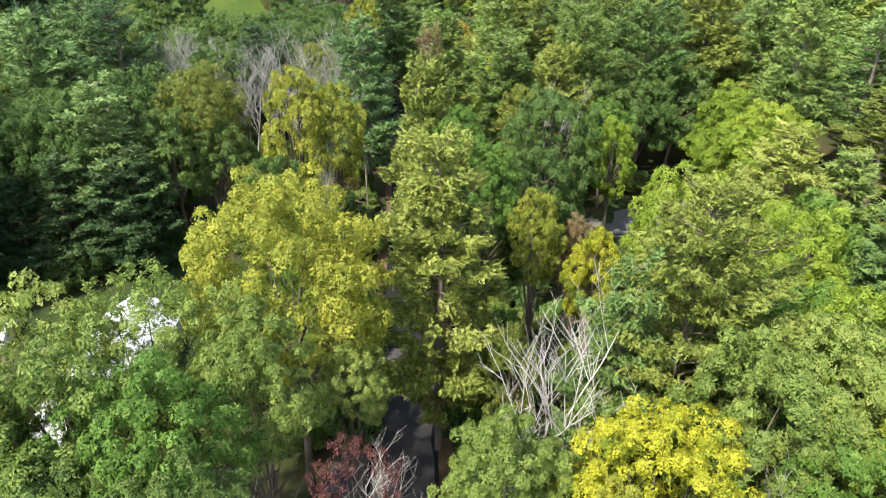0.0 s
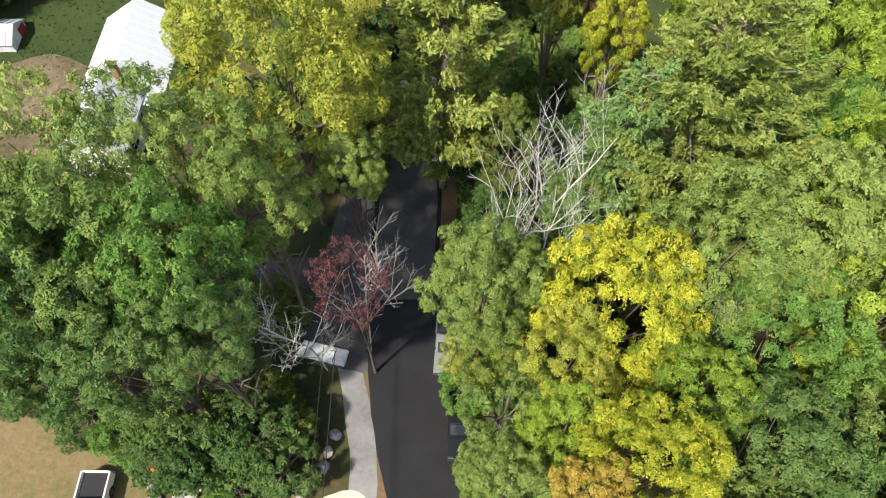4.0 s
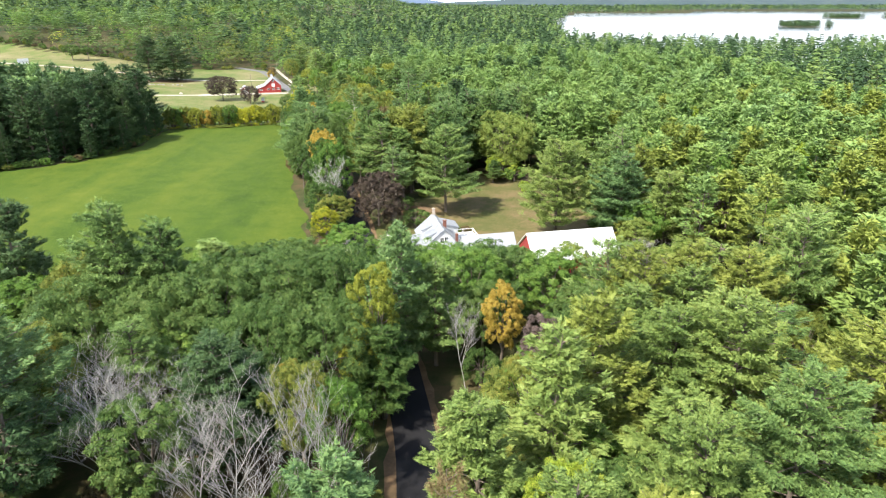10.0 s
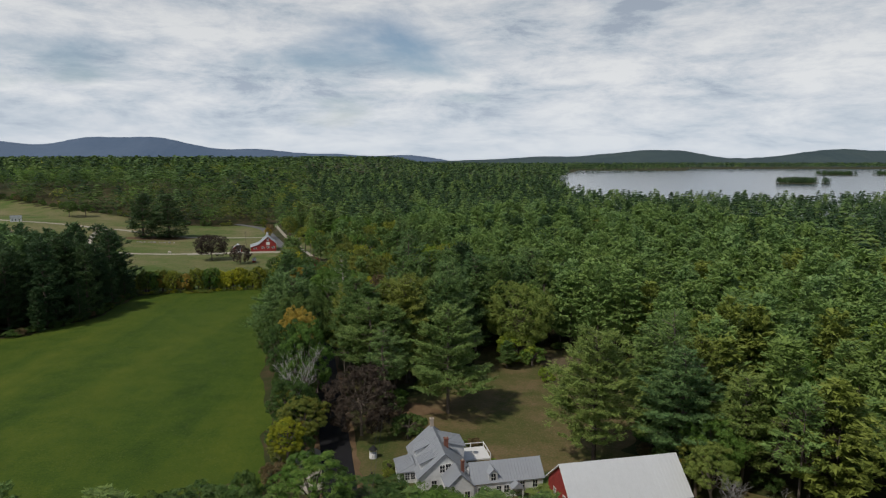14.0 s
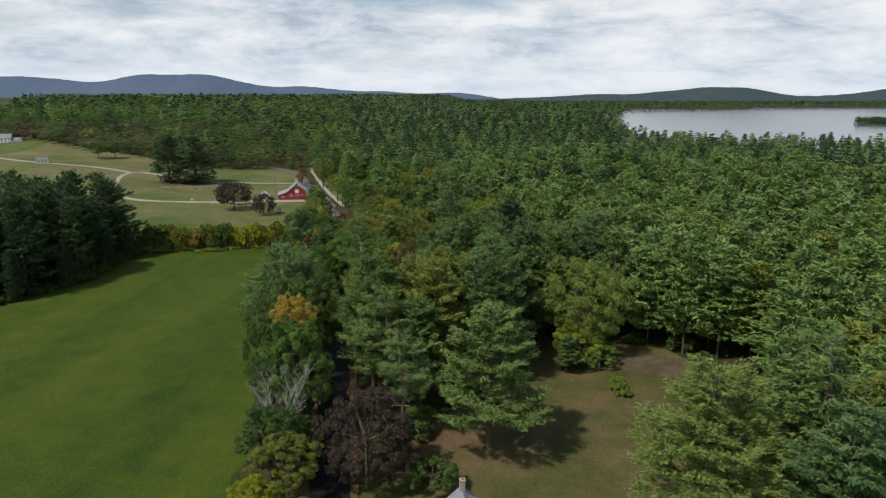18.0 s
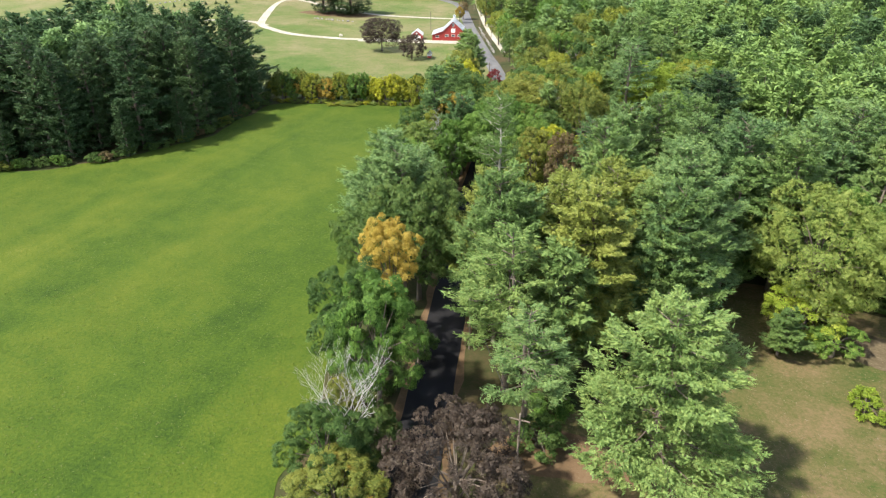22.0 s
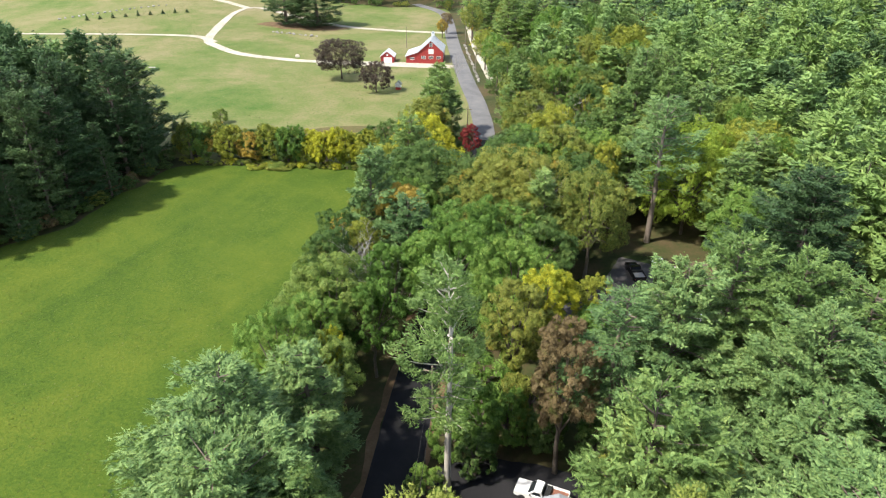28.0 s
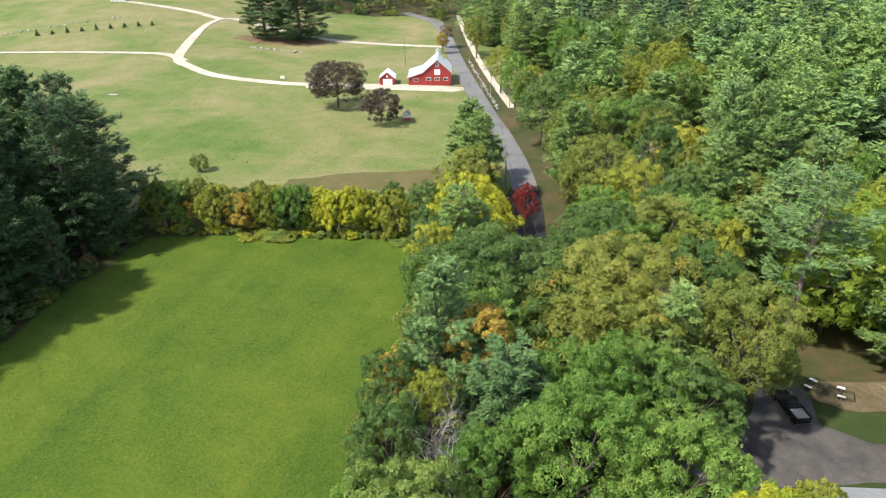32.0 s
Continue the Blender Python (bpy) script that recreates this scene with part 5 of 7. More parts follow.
def spread(conifer_share, x0f, x1f, y0, y1, step, n, grow):
    """Far woods between two lines of the plan, in strips; places go into one list for each tint."""
    y = y0
    while y < y1:
        xs = np.arange(x0f(y), x1f(y), step)
        xs = xs + rng.uniform(-0.4, 0.4, len(xs)) * step
        ys = y + rng.uniform(-0.4, 0.4, len(xs)) * step
        ok = ~blocked(xs, ys, 7.0)
        for x, yy in zip(xs[ok], ys[ok]):
            east = x > -0.23 * yy + 40
            # the western wood has fewer, larger crowns
            big = 1.0 if east else 1.32
            if not east and rng.random() < 0.36:
                continue
            con = rng.random() < (0.86 if east else 0.28)
            t = rng.random()
            tint = ("pine_dark" if t < 0.6 else "pine" if t < 0.85 else "pine_blue") if con else ("oak" if t < 0.64 else "green" if t < 0.82 else "turning" if t < 0.91 else "pale" if t < 0.97 else "maple")
            far_lists.setdefault((tint, con, n), []).append((x, yy, rng.uniform(0.85, 1.15) * grow * big))
        y += step


far_lists = {}
spread(0.8, lambda y: -0.62 * y - 60, lambda y: 0.72 * y, 521, 760, 11.5, 130, 1.45)
spread(0.8, lambda y: 176, lambda y: 0.72 * y + 40, 190, 520, 11.0, 100, 1.4)
spread(0.8, lambda y: -0.62 * y - 60, lambda y: -192, 300, 520, 11.0, 100, 1.4)
spread(0.8, lambda y: -0.62 * y - 60, lambda y: 0.72 * y, 760, 1320, 14.0, 50, 1.6)
spread(0.8, lambda y: -0.66 * y - 60, lambda y: 0.75 * y, 1320, 4200, 30.0, 14, 2.0)


# the woods go on to both sides and behind, beyond what the flight looks at
gx, gy = fill(-330, 330, -150, 300, 10.0, rng)
away = near_line(gx, gy, FLIGHT) > np.where((gx > -190) & (gx < 175) & (gy > -6), 20 + 1.15 * np.maximum(0.0, gy + 40), np.where(gy > 190, 1e9, 22.0))
for x, y in zip(gx[away].tolist(), gy[away].tolist()):
    con = rng.random() < 0.55
    tint = ["pine", "pine_dark", "pine_blue"][int(rng.integers(3))] if con else ["oak", "green", "turning", "pale"][int(rng.integers(4))]
    far_lists.setdefault((tint, con, 100), []).append((x, y, rng.uniform(1.1, 1.4)))


def crowd_mesh(name, rows, mat, label):
    """Many trees of one colour as one object: rows of (leaf vertices, place, turn, scale)."""
    vs = []
    for tv, x, y, a, sx, sz in rows:
        c, s = math.cos(a), math.sin(a)
        q = tv * np.array([sx, sx, sz])
        vs.append(np.stack([q[:, 0] * c - q[:, 1] * s + x, q[:, 0] * s + q[:, 1] * c + y, q[:, 2] + ground_z(x, y)], -1))
    v = np.vstack(vs)
    return tagged(new(name, mesh_of(name, v, tri_faces(v), mat)), label, "forest", kind="stuff")


# wooded islands in the lake
for cx, cy, rx, ry, n in ISLANDS:
    for k in range(n):
        a, q = rng.uniform(0, 6.28), math.sqrt(rng.random())
        far_lists.setdefault(("pine_dark" if rng.random() < 0.6 else "oak", False, 0), []).append((cx + rx * q * math.cos(a), cy + ry * q * math.sin(a), 1.75 - 0.75 * q + rng.uniform(-0.1, 0.1)))
FAR = {(c, n, i): far_shape(c, n, 97 * n + 7 * i + int(c)) for c in (True, False) for n in (130, 100, 50, 14) for i in range(4)}
FAR.update({(False, 0, i): far_shape(False, 70, 5 + i) - np.array([0, 0, 3.5]) for i in range(4)})
by_tint = {}
for (tint, con, n), places in far_lists.items():
    for k, (x, y, g) in enumerate(places):
        by_tint.setdefault(tint, []).append((FAR[(con, n, k % 4)], x, y, rng.uniform(0, 6.28), g * rng.uniform(0.8, 1.1), rng.uniform(0.80, 1.30)))
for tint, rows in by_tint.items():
    crowd_mesh("distant_forest", rows, FAR_LEAF_DIMMED.get(tint, LEAF[tint]), TINTS[tint] + " crowns of a wide distant forest")


def verts_of(me):
    a = np.empty(len(me.vertices) * 3, np.float32)
    me.vertices.foreach_get("co", a)
    return a.reshape(-1, 3)


by_tint, stems = {}, []
for (tint, near), rows in crowds.items():
    for k, (kind, x, y, h, w) in enumerate(rows):
        trunk, crown, h0, w0 = shape(kind, near, k % 4)
        a = rng.uniform(0, 6.28)
        by_tint.setdefault(tint, []).append((verts_of(crown), x, y, a, w / w0, h / h0))
        if kind in ("pine", "thin_pine", "broad", "tall"):
            stems.append((x, y, h))
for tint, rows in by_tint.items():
    crowd_mesh("woodland", rows, WOOD_LEAF_LIFTED.get(tint, LEAF[tint]), TINTS[tint] + " crowns of the woods beyond the road")
parts = []
for x, y, h in stems:
    z = ground_z(x, y)
    parts.append(limb([(x, y, z - 0.3), (x, y, z + h * 0.4), (x, y, z + h * 0.8)], [0.3, 0.2, 0.06], 4))
v, f = merge(parts)
tagged(new("tree_trunks", mesh_of("tree_trunks", v, f, BARK)), "brown trunks standing in the woods", "forest", kind="stuff")


# ---- the far hills ----
def hills(name, y, x0, x1, peaks, base, mat, label, depth=500.0):
    """A ridge: a skyline of swells with a slope before and behind it."""
    n = 160
    xs = np.linspace(x0, x1, n)
    top = np.array([sum(h * math.exp(-((x - c) / w) ** 2) for c, w, h in peaks) + base + 7 * noise.noise(Vector((x * 0.004, y, 1.0))) + 3 * noise.noise(Vector((x * 0.018, y, 4.0))) for x in xs])
    verts, faces = [], []
    for x, t in zip(xs, top):
        verts += [(x, y - depth, -8.0), (x, y - depth * 0.35, t * 0.62), (x, y, t), (x, min(y + 60, 4985), -8.0)]
    for i in range(n - 1):
        for k in range(3):
            faces.append((i * 4 + k, (i + 1) * 4 + k, (i + 1) * 4 + k + 1, i * 4 + k + 1))
    me = bpy.data.meshes.new(name)
    me.from_pydata(verts, [], faces)
    me.materials.append(mat)
    return tagged(new(name, me), label, "hills", kind="structure")


# aerial haze is painted into both ridges as blue-grey base colours
M_MOUNT = ground_material("mountain_painted_haze", [(0.085, 0.130, 0.205), (0.105, 0.150, 0.225), (0.125, 0.170, 0.245)], 0.02, 0.002, 0.0)
M_HILL = ground_material("far_hill_painted_haze", [(0.042, 0.066, 0.076), (0.056, 0.084, 0.090), (0.078, 0.104, 0.100)], 0.05, 0.004, 0.0)
hills("backdrop_mountains", 4750, -4300, 1500, [(-2500, 380, 150), (-3300, 520, 135), (-2000, 330, 130), (-1350, 420, 85), (-4000, 500, 130), (-250, 220, 40), (-700, 300, 45)], 30, M_MOUNT, "mountain ridge on the horizon, blue haze painted in")
hills("backdrop_hills", 4500, -700, 4800, [(1450, 420, 75), (2600, 420, 70), (3500, 600, 95), (700, 500, 30), (4300, 300, 60)], 32, M_HILL, "low wooded hills beyond the lake, haze painted in")


# ---- things: helpers ----
def part(name, bm, mat, parent, label="", at=None):
    """Links a bmesh as one mesh object under a thing or a part."""
    me = bpy.data.meshes.new(name)
    bm.to_mesh(me)
    bm.free()
    me.materials.append(mat)
    ob = new(name, me)
    if parent is not None:
        ob.parent = parent
    if at is not None:
        ob.matrix_local = at
    if label:
        ob["label"] = label
    return ob


def share(ob, name, m):
    """One more part on the same mesh."""
    o = new(name, ob.data)
    o.parent = ob.parent
    o.matrix_local = m
    return o


def box(x0, x1, y0, y1, z0, z1, bevel=0.0, bm=None):
    bm = bm or bmesh.new()
    v = [bm.verts.new((x, y, z)) for z in (z0, z1) for y in (y0, y1) for x in (x0, x1)]
    fs = [bm.faces.new([v[i] for i in q]) for q in ((0, 2, 3, 1), (4, 5, 7, 6), (0, 1, 5, 4), (2, 6, 7, 3), (0, 4, 6, 2), (1, 3, 7, 5))]
    if bevel:
        bmesh.ops.bevel(bm, geom=list({e for f in fs for e in f.edges}), offset=bevel, segments=2, affect="EDGES", profile=0.6)
    return bm


def extrude(profile, a, b, plane="xz", bm=None, bevel=0.0):
    """A flat outline drawn out between two values of the third axis."""
    bm = bm or bmesh.new()
    put = {"xz": lambda p, k: (p[0], k, p[1]), "yz": lambda p, k: (k, p[0], p[1]), "xy": lambda p, k: (p[0], p[1], k)}[plane]
    lo = [bm.verts.new(put(p, a)) for p in profile]
    hi = [bm.verts.new(put(p, b)) for p in profile]
    n = len(profile)
    fs = [bm.faces.new(lo), bm.faces.new(hi[::-1])]
    for i in range(n):
        fs.append(bm.faces.new((lo[i], hi[i], hi[(i + 1) % n], lo[(i + 1) % n])))
    bmesh.ops.recalc_face_normals(bm, faces=fs)
    if bevel:
        bmesh.ops.bevel(bm, geom=list({e for f in fs for e in f.edges}), offset=bevel, segments=2, affect="EDGES", profile=0.6)
    return bm


def tube(p, q, r0, r1=None, sides=8, bm=None):
    bm = bm or bmesh.new()
    v, f = limb([p, q], [r0, r1 if r1 is not None else r0], sides)
    vs = [bm.verts.new(c) for c in v]
    for q4 in f:
        bm.faces.new([vs[i] for i in q4])
    bm.faces.new(vs[:sides][::-1])
    bm.faces.new(vs[sides:])
    return bm


def thing(name, x, y, turn, label, category, group="", z=None):
    root = new(name)
    root.matrix_world = pose(x, y, ground_z(x, y) if z is None else z, 0, 0, turn)
    return tagged(root, label, category, group)


def boards(name, color, rough=0.6, pitch=0.12, across=False):
    """Painted boards: a bumped line at each lap, with stains."""
    m, add, join = material(name)
    co = add("ShaderNodeTexCoord")
    wave = add("ShaderNodeTexWave", wave_type="BANDS", bands_direction="X" if across else "Z", wave_profile="SAW", _Scale=0.314 / pitch / 2)
    join(co.outputs["Object"], wave.inputs["Vector"])
    n = add("ShaderNodeTexNoise", _Scale=0.8, _Detail=5.0, _Roughness=0.65)
    join(co.outputs["Object"], n.inputs["Vector"])
    r = ramp(add, [(0.3, tuple(c * 0.72 for c in color)), (0.5, color), (0.75, tuple(min(0.9, c * 1.08) for c in color))])
    join(n.outputs["Fac"], r.inputs[0])
    b = add("ShaderNodeBump", _Strength=0.5, _Distance=0.03)
    join(wave.outputs["Fac"], b.inputs["Height"])
    p = add("ShaderNodeBsdfPrincipled", _Roughness=rough)
    join(r.outputs[0], p.inputs["Base Color"]), join(b.outputs[0], p.inputs["Normal"])
    o = add("ShaderNodeOutputMaterial")
    join(p.outputs[0], o.inputs[0])
    return m


M_WHITE = boards("white_clapboard", (0.74, 0.75, 0.76))
M_REDBOARD = boards("barn_red_boards", (0.30, 0.030, 0.026), 0.7, 0.2, True)
M_TRIM = solid("white_painted_trim", (0.78, 0.78, 0.77), 0.5, grain=0.05, bump=0.05)
M_TIN = solid("galvanised_roof", (0.46, 0.49, 0.52), 0.42, 0.0, grain=0.08, scale=2.0, bump=0.05, stain=0.35)
M_WHITEROOF = solid("white_metal_roof", (0.62, 0.64, 0.66), 0.4, 0.0, grain=0.05, scale=2.0, bump=0.05, stain=0.3)
M_GREYROOF = solid("grey_standing_seam_roof", (0.30, 0.32, 0.35), 0.45, 0.0, grain=0.12, scale=2.0, bump=0.05, stain=0.4)
M_PALEROOF = solid("weathered_pale_metal_roof", (0.30, 0.32, 0.345), 0.45, 0.0, grain=0.12, scale=2.0, bump=0.05, stain=0.4)
M_SHINGLE = solid("grey_green_shingles", (0.26, 0.29, 0.29), 0.85, grain=0.2, scale=5.0, bump=0.4)
M_BRICK = solid("chimney_brick", (0.26, 0.11, 0.08), 0.9, grain=0.3, scale=6.0, bump=0.5)
M_PALEBRICK = solid("pale_chimney_stone", (0.42, 0.35, 0.29), 0.9, grain=0.2, scale=6.0, bump=0.5)
M_STONE = solid("field_stone", (0.30, 0.285, 0.265), 0.9, grain=0.25, scale=2.5, bump=0.7, stain=0.6)
M_POLE = solid("weathered_pole_wood", (0.24, 0.20, 0.16), 0.9, grain=0.2, scale=3.0, bump=0.4)
M_WIRE = solid("black_cable", (0.03, 0.03, 0.032), 0.6, grain=0.05)
M_DARK = solid("dark_rubber", (0.018, 0.018, 0.018), 0.85, grain=0.1)
M_CHROME = solid("bright_metal", (0.55, 0.56, 0.57), 0.25, 1.0, grain=0.05, bump=0.0)
M_BODYWHITE = solid("white_car_paint", (0.80, 0.80, 0.79), 0.3, grain=0.03, bump=0.0)
M_BODYBLACK = solid("black_car_paint", (0.012, 0.012, 0.014), 0.2, grain=0.05, bump=0.0)
M_BODYGREEN = solid("grey_green_car_paint", (0.17, 0.19, 0.17), 0.35, grain=0.05, bump=0.0)
M_ORANGE = solid("orange_plastic", (0.65, 0.10, 0.02), 0.6, grain=0.05)
M_BROWNWALL = boards("brown_red_boards", (0.20, 0.085, 0.055), 0.75, 0.2)
M_LAMPRED = solid("red_tail_lamp", (0.45, 0.02, 0.02), 0.3, grain=0.02, bump=0.0)
m, add, join = material("window_glass")
p = add("ShaderNodeBsdfPrincipled", _Roughness=0.06, _IOR=1.5)
p.inputs["Base Color"].default_value = (0.022, 0.026, 0.032, 1)
o = add("ShaderNodeOutputMaterial")
join(p.outputs[0], o.inputs[0])
M_GLASS = m


def window(parent, x, y, z, turn, w=0.85, h=1.25, bars=(1, 1)):
    """A sash window set 3 cm proud of a wall whose outside faces local -y."""
    at = pose(x, y, z, 0, 0, turn)
    bm = bmesh.new()
    for a, b, c, d in ((-w / 2 - 0.1, -w / 2, -0.1, h + 0.1), (w / 2, w / 2 + 0.1, -0.1, h + 0.1), (-w / 2, w / 2, -0.1, 0.0), (-w / 2, w / 2, h, h + 0.1)):
        box(a, b, -0.05, 0.03, c, d, bm=bm)
    for i in range(bars[0]):
        cx = -w / 2 + w * (i + 1) / (bars[0] + 1)
        box(cx - 0.02, cx + 0.02, -0.035, 0.0, 0.0, h, bm=bm)
    for i in range(bars[1]):
        cz = h * (i + 1) / (bars[1] + 1)
        box(-w / 2, w / 2, -0.033, 0.0, cz - 0.02, cz + 0.02, bm=bm)
    fr = part("window", bm, M_TRIM, parent, at=at)
    part("pane", box(-w / 2, w / 2, -0.012, 0.0, 0.0, h), M_GLASS, fr)
    return fr


def roof(parent, a, b, c, d, mat, label="", seams=0.0, seam_mat=None, thick=0.10):
    """One roof slope: eave from a to b, ridge from d to c; ribs run from eave to ridge."""
    a, b, c, d = (Vector(q) for q in (a, b, c, d))
    n = (b - a).cross(d - a).normalized()
    if n.z < 0:
        n = -n
    bm = bmesh.new()
    lo = [bm.verts.new(q - n * thick) for q in (a, b, c, d)]
    hi = [bm.verts.new(q) for q in (a, b, c, d)]
    fs = [bm.faces.new(lo), bm.faces.new(hi)]
    for i in range(4):
        fs.append(bm.faces.new((lo[i], hi[i], hi[(i + 1) % 4], lo[(i + 1) % 4])))
    bmesh.ops.recalc_face_normals(bm, faces=fs)
    ob = part("roof", bm, mat, parent, label)
    if seams:
        count = int((b - a).length / seams)
        mats = {}
        for i in range(count + 1):
            t = i / max(1, count)
            p0, p1 = a.lerp(b, t), d.lerp(c, t)
            ln = (p1 - p0).length
            if ln < 0.3:
                continue
            key = round(ln, 2)
            ex = (p1 - p0).normalized()
            ey = n.cross(ex)
            m = Matrix((ex, ey, n)).transposed().to_4x4()
            m.translation = p0 + n * 0.004
            if key not in mats:
                mats[key] = part("seam", box(0, ln, -0.02, 0.02, 0, 0.045), seam_mat or mat, ob, at=m)
            else:
                share(mats[key], "seam", m)
    return ob


def gable_block(parent, x0, x1, y0, y1, eave, peak, wall_mat, roof_mat, along="y", over=0.3, seams=0.6, base=-0.6, wall_label="", roof_label=""):
    """Walls under a gabled roof; the ridge runs along x or y."""
    if along == "y":
        mid = (x0 + x1) / 2
        part("wall", extrude([(x0, base), (x1, base), (x1, eave), (mid, peak), (x0, eave)], y0, y1, "xz"), wall_mat, parent, wall_label)
        s = (peak - eave) / (mid - x0)
        e = eave - over * s + 0.12
        roof(parent, (x0 - over, y0 - over, e), (x0 - over, y1 + over, e), (mid, y1 + over, peak + 0.12), (mid, y0 - over, peak + 0.12), roof_mat, roof_label, seams)
        roof(parent, (x1 + over, y1 + over, e), (x1 + over, y0 - over, e), (mid, y0 - over, peak + 0.12), (mid, y1 + over, peak + 0.12), roof_mat, roof_label, seams)
    else:
        mid = (y0 + y1) / 2
        part("wall", extrude([(y0, base), (y1, base), (y1, eave), (mid, peak), (y0, eave)], x0, x1, "yz"), wall_mat, parent, wall_label)
        s = (peak - eave) / (mid - y0)
        e = eave - over * s + 0.12
        roof(parent, (x1 + over, y0 - over, e), (x0 - over, y0 - over, e), (x0 - over, mid, peak + 0.12), (x1 + over, mid, peak + 0.12), roof_mat, roof_label, seams)
        roof(parent, (x0 - over, y1 + over, e), (x1 + over, y1 + over, e), (x1 + over, mid, peak + 0.12), (x0 - over, mid, peak + 0.12), roof_mat, roof_label, seams)


def chimney(parent, x, y, z0, z1, w=0.6, mat=None, label="brick chimney"):
    bm = box(x - w / 2, x + w / 2, y - w / 2, y + w / 2, z0, z1 - 0.25)
    box(x - w / 2 - 0.06, x + w / 2 + 0.06, y - w / 2 - 0.06, y + w / 2 + 0.06, z1 - 0.25, z1 - 0.08, bm=bm)
    c = part("chimney", bm, mat or M_BRICK, parent, label)
    part("flue", box(x - 0.14, x + 0.14, y - 0.14, y + 0.14, z1 - 0.08, z1 + 0.12), M_PALEBRICK, c)


# ---- white farmhouse ----
farm = thing("farmhouse", -2.2, 174.3, 12, "white clapboard farmhouse with grey metal roofs and brick chimneys", "house", z=0.0)
gable_block(farm, 0.0, 8.8, 0.0, 12.0, 2.7, 6.5, M_WHITE, M_GREYROOF, "y", 0.3, 0.5)
gable_block(farm, 3.9, 8.3, -4.4, 0.0, 2.8, 4.9, M_WHITE, M_GREYROOF, "y", 0.22, 0.5)
gable_block(farm, 8.3, 20.2, -4.0, 1.2, 2.9, 5.2, M_WHITE, M_GREYROOF, "x", 0.25, 0.5)
# glazed porch on the road side
part("porch", box(-2.8, -0.002, 3.6, 8.4, -0.3, 2.3), M_WHITE, farm, "small white glazed porch")
roof(farm, (-3.1, 3.3, 2.25), (-3.1, 8.7, 2.25), (0.0, 8.0, 3.3), (0.0, 4.0, 3.3), M_GREYROOF, "", 0.5)
roof(farm, (0.0, 3.3, 2.25), (-3.1, 3.3, 2.25), (-0.01, 4.0, 3.3), (0.0, 4.0, 3.3), M_GREYROOF)
for k in range(3):
    window(farm, -2.3 + 0.95 * k, 3.598, 0.75, 0, 0.72, 1.2, (1, 2))
for k in range(4):
    window(farm, -2.802, 4.3 + 1.1 * k, 0.75, -90, 0.8, 1.2, (1, 2))
# dormers in the slopes
for y0 in (1.6, 6.6):
    part("dormer", extrude([(0.6, 3.0), (0.6, 4.35), (3.2, 5.35), (3.2, 3.0)], y0, y0 + 2.2, "xz"), M_WHITE, farm, "white shed dormer")
    roof(farm, (0.3, y0 - 0.2, 4.38), (0.3, y0 + 2.4, 4.38), (3.4, y0 + 2.4, 5.6), (3.4, y0 - 0.2, 5.6), M_GREYROOF, "", 0.5)
    window(farm, 0.598, y0 + 1.1, 3.25, -90, 0.8, 0.85)
part("dormer", extrude([(5.2, 3.0), (5.2, 5.75), (9.2, 4.7), (9.2, 2.5)], 6.2, 10.6, "xz"), M_WHITE, farm, "wide white shed dormer")
roof(farm, (9.5, 10.9, 4.72), (9.5, 5.9, 4.72), (4.9, 5.9, 6.0), (4.9, 10.9, 6.0), M_GREYROOF, "", 0.5)
window(farm, 9.202, 7.6, 2.9, 90, 0.8, 1.1)
window(farm, 9.202, 9.2, 2.9, 90, 0.8, 1.1)
part("dormer", extrude([(11.0, 3.0), (12.4, 3.0), (12.4, 4.3), (11.7, 5.0), (11.0, 4.3)], -3.9, -1.4, "xz"), M_WHITE, farm, "white gabled dormer")
roof(farm, (10.8, -4.1, 4.15), (10.8, -1.2, 4.15), (11.7, -1.2, 5.1), (11.7, -4.1, 5.1), M_GREYROOF)
roof(farm, (12.6, -1.2, 4.15), (12.6, -4.1, 4.15), (11.7, -4.1, 5.1), (11.7, -1.2, 5.1), M_GREYROOF)
window(farm, 11.7, -3.902, 3.05, 0, 0.75, 1.2)
# low white deck with a rail north of the ell
part("deck", box(9.8, 15.0, 9.2, 14.2, 0.15, 0.45), M_TRIM, farm, "low white painted deck")
for x0, x1, y0, y1 in ((9.8, 15.0, 14.1, 14.2), (14.9, 15.0, 9.2, 14.1), (9.8, 9.9, 9.2, 14.1)):
    part("rail", box(x0, x1, y0, y1, 1.2, 1.32), M_TRIM, farm)
for x, y in ((9.85, 14.15), (12.4, 14.15), (14.95, 14.15), (14.95, 11.6), (14.95, 9.25), (9.85, 9.25)):
    part("post", box(x - 0.07, x + 0.07, y - 0.07, y + 0.07, -0.3, 1.4), M_TRIM, farm)
# windows, doors, chimneys
for x, z in ((1.9, 0.7), (5.0, 3.4)):
    window(farm, x if z > 1 else 2.6, -0.002, z, 0, 0.85, 1.3)
window(farm, 4.0, -0.002, 3.3, 0, 0.8, 1.25)
window(farm, 5.2, -4.402, 0.6, 0, 0.85, 1.35)
window(farm, 7.2, -4.402, 0.6, 0, 0.85, 1.35)
for x in (9.5, 12.6, 13.9, 16.6, 18.8):
    window(farm, x, -4.002, 0.9 if x < 14 else 1.3, 0, 0.8, 1.2)
for y in (1.2, 2.6, 9.6):
    window(farm, -0.002, y, 0.7, -90, 0.8, 1.3)
window(farm, 3.898, -2.2, 0.7, -90, 0.8, 1.3)
part("door", box(14.9, 15.8, -4.06, -4.003, -0.1, 1.95), M_TRIM, farm, "white panelled door")
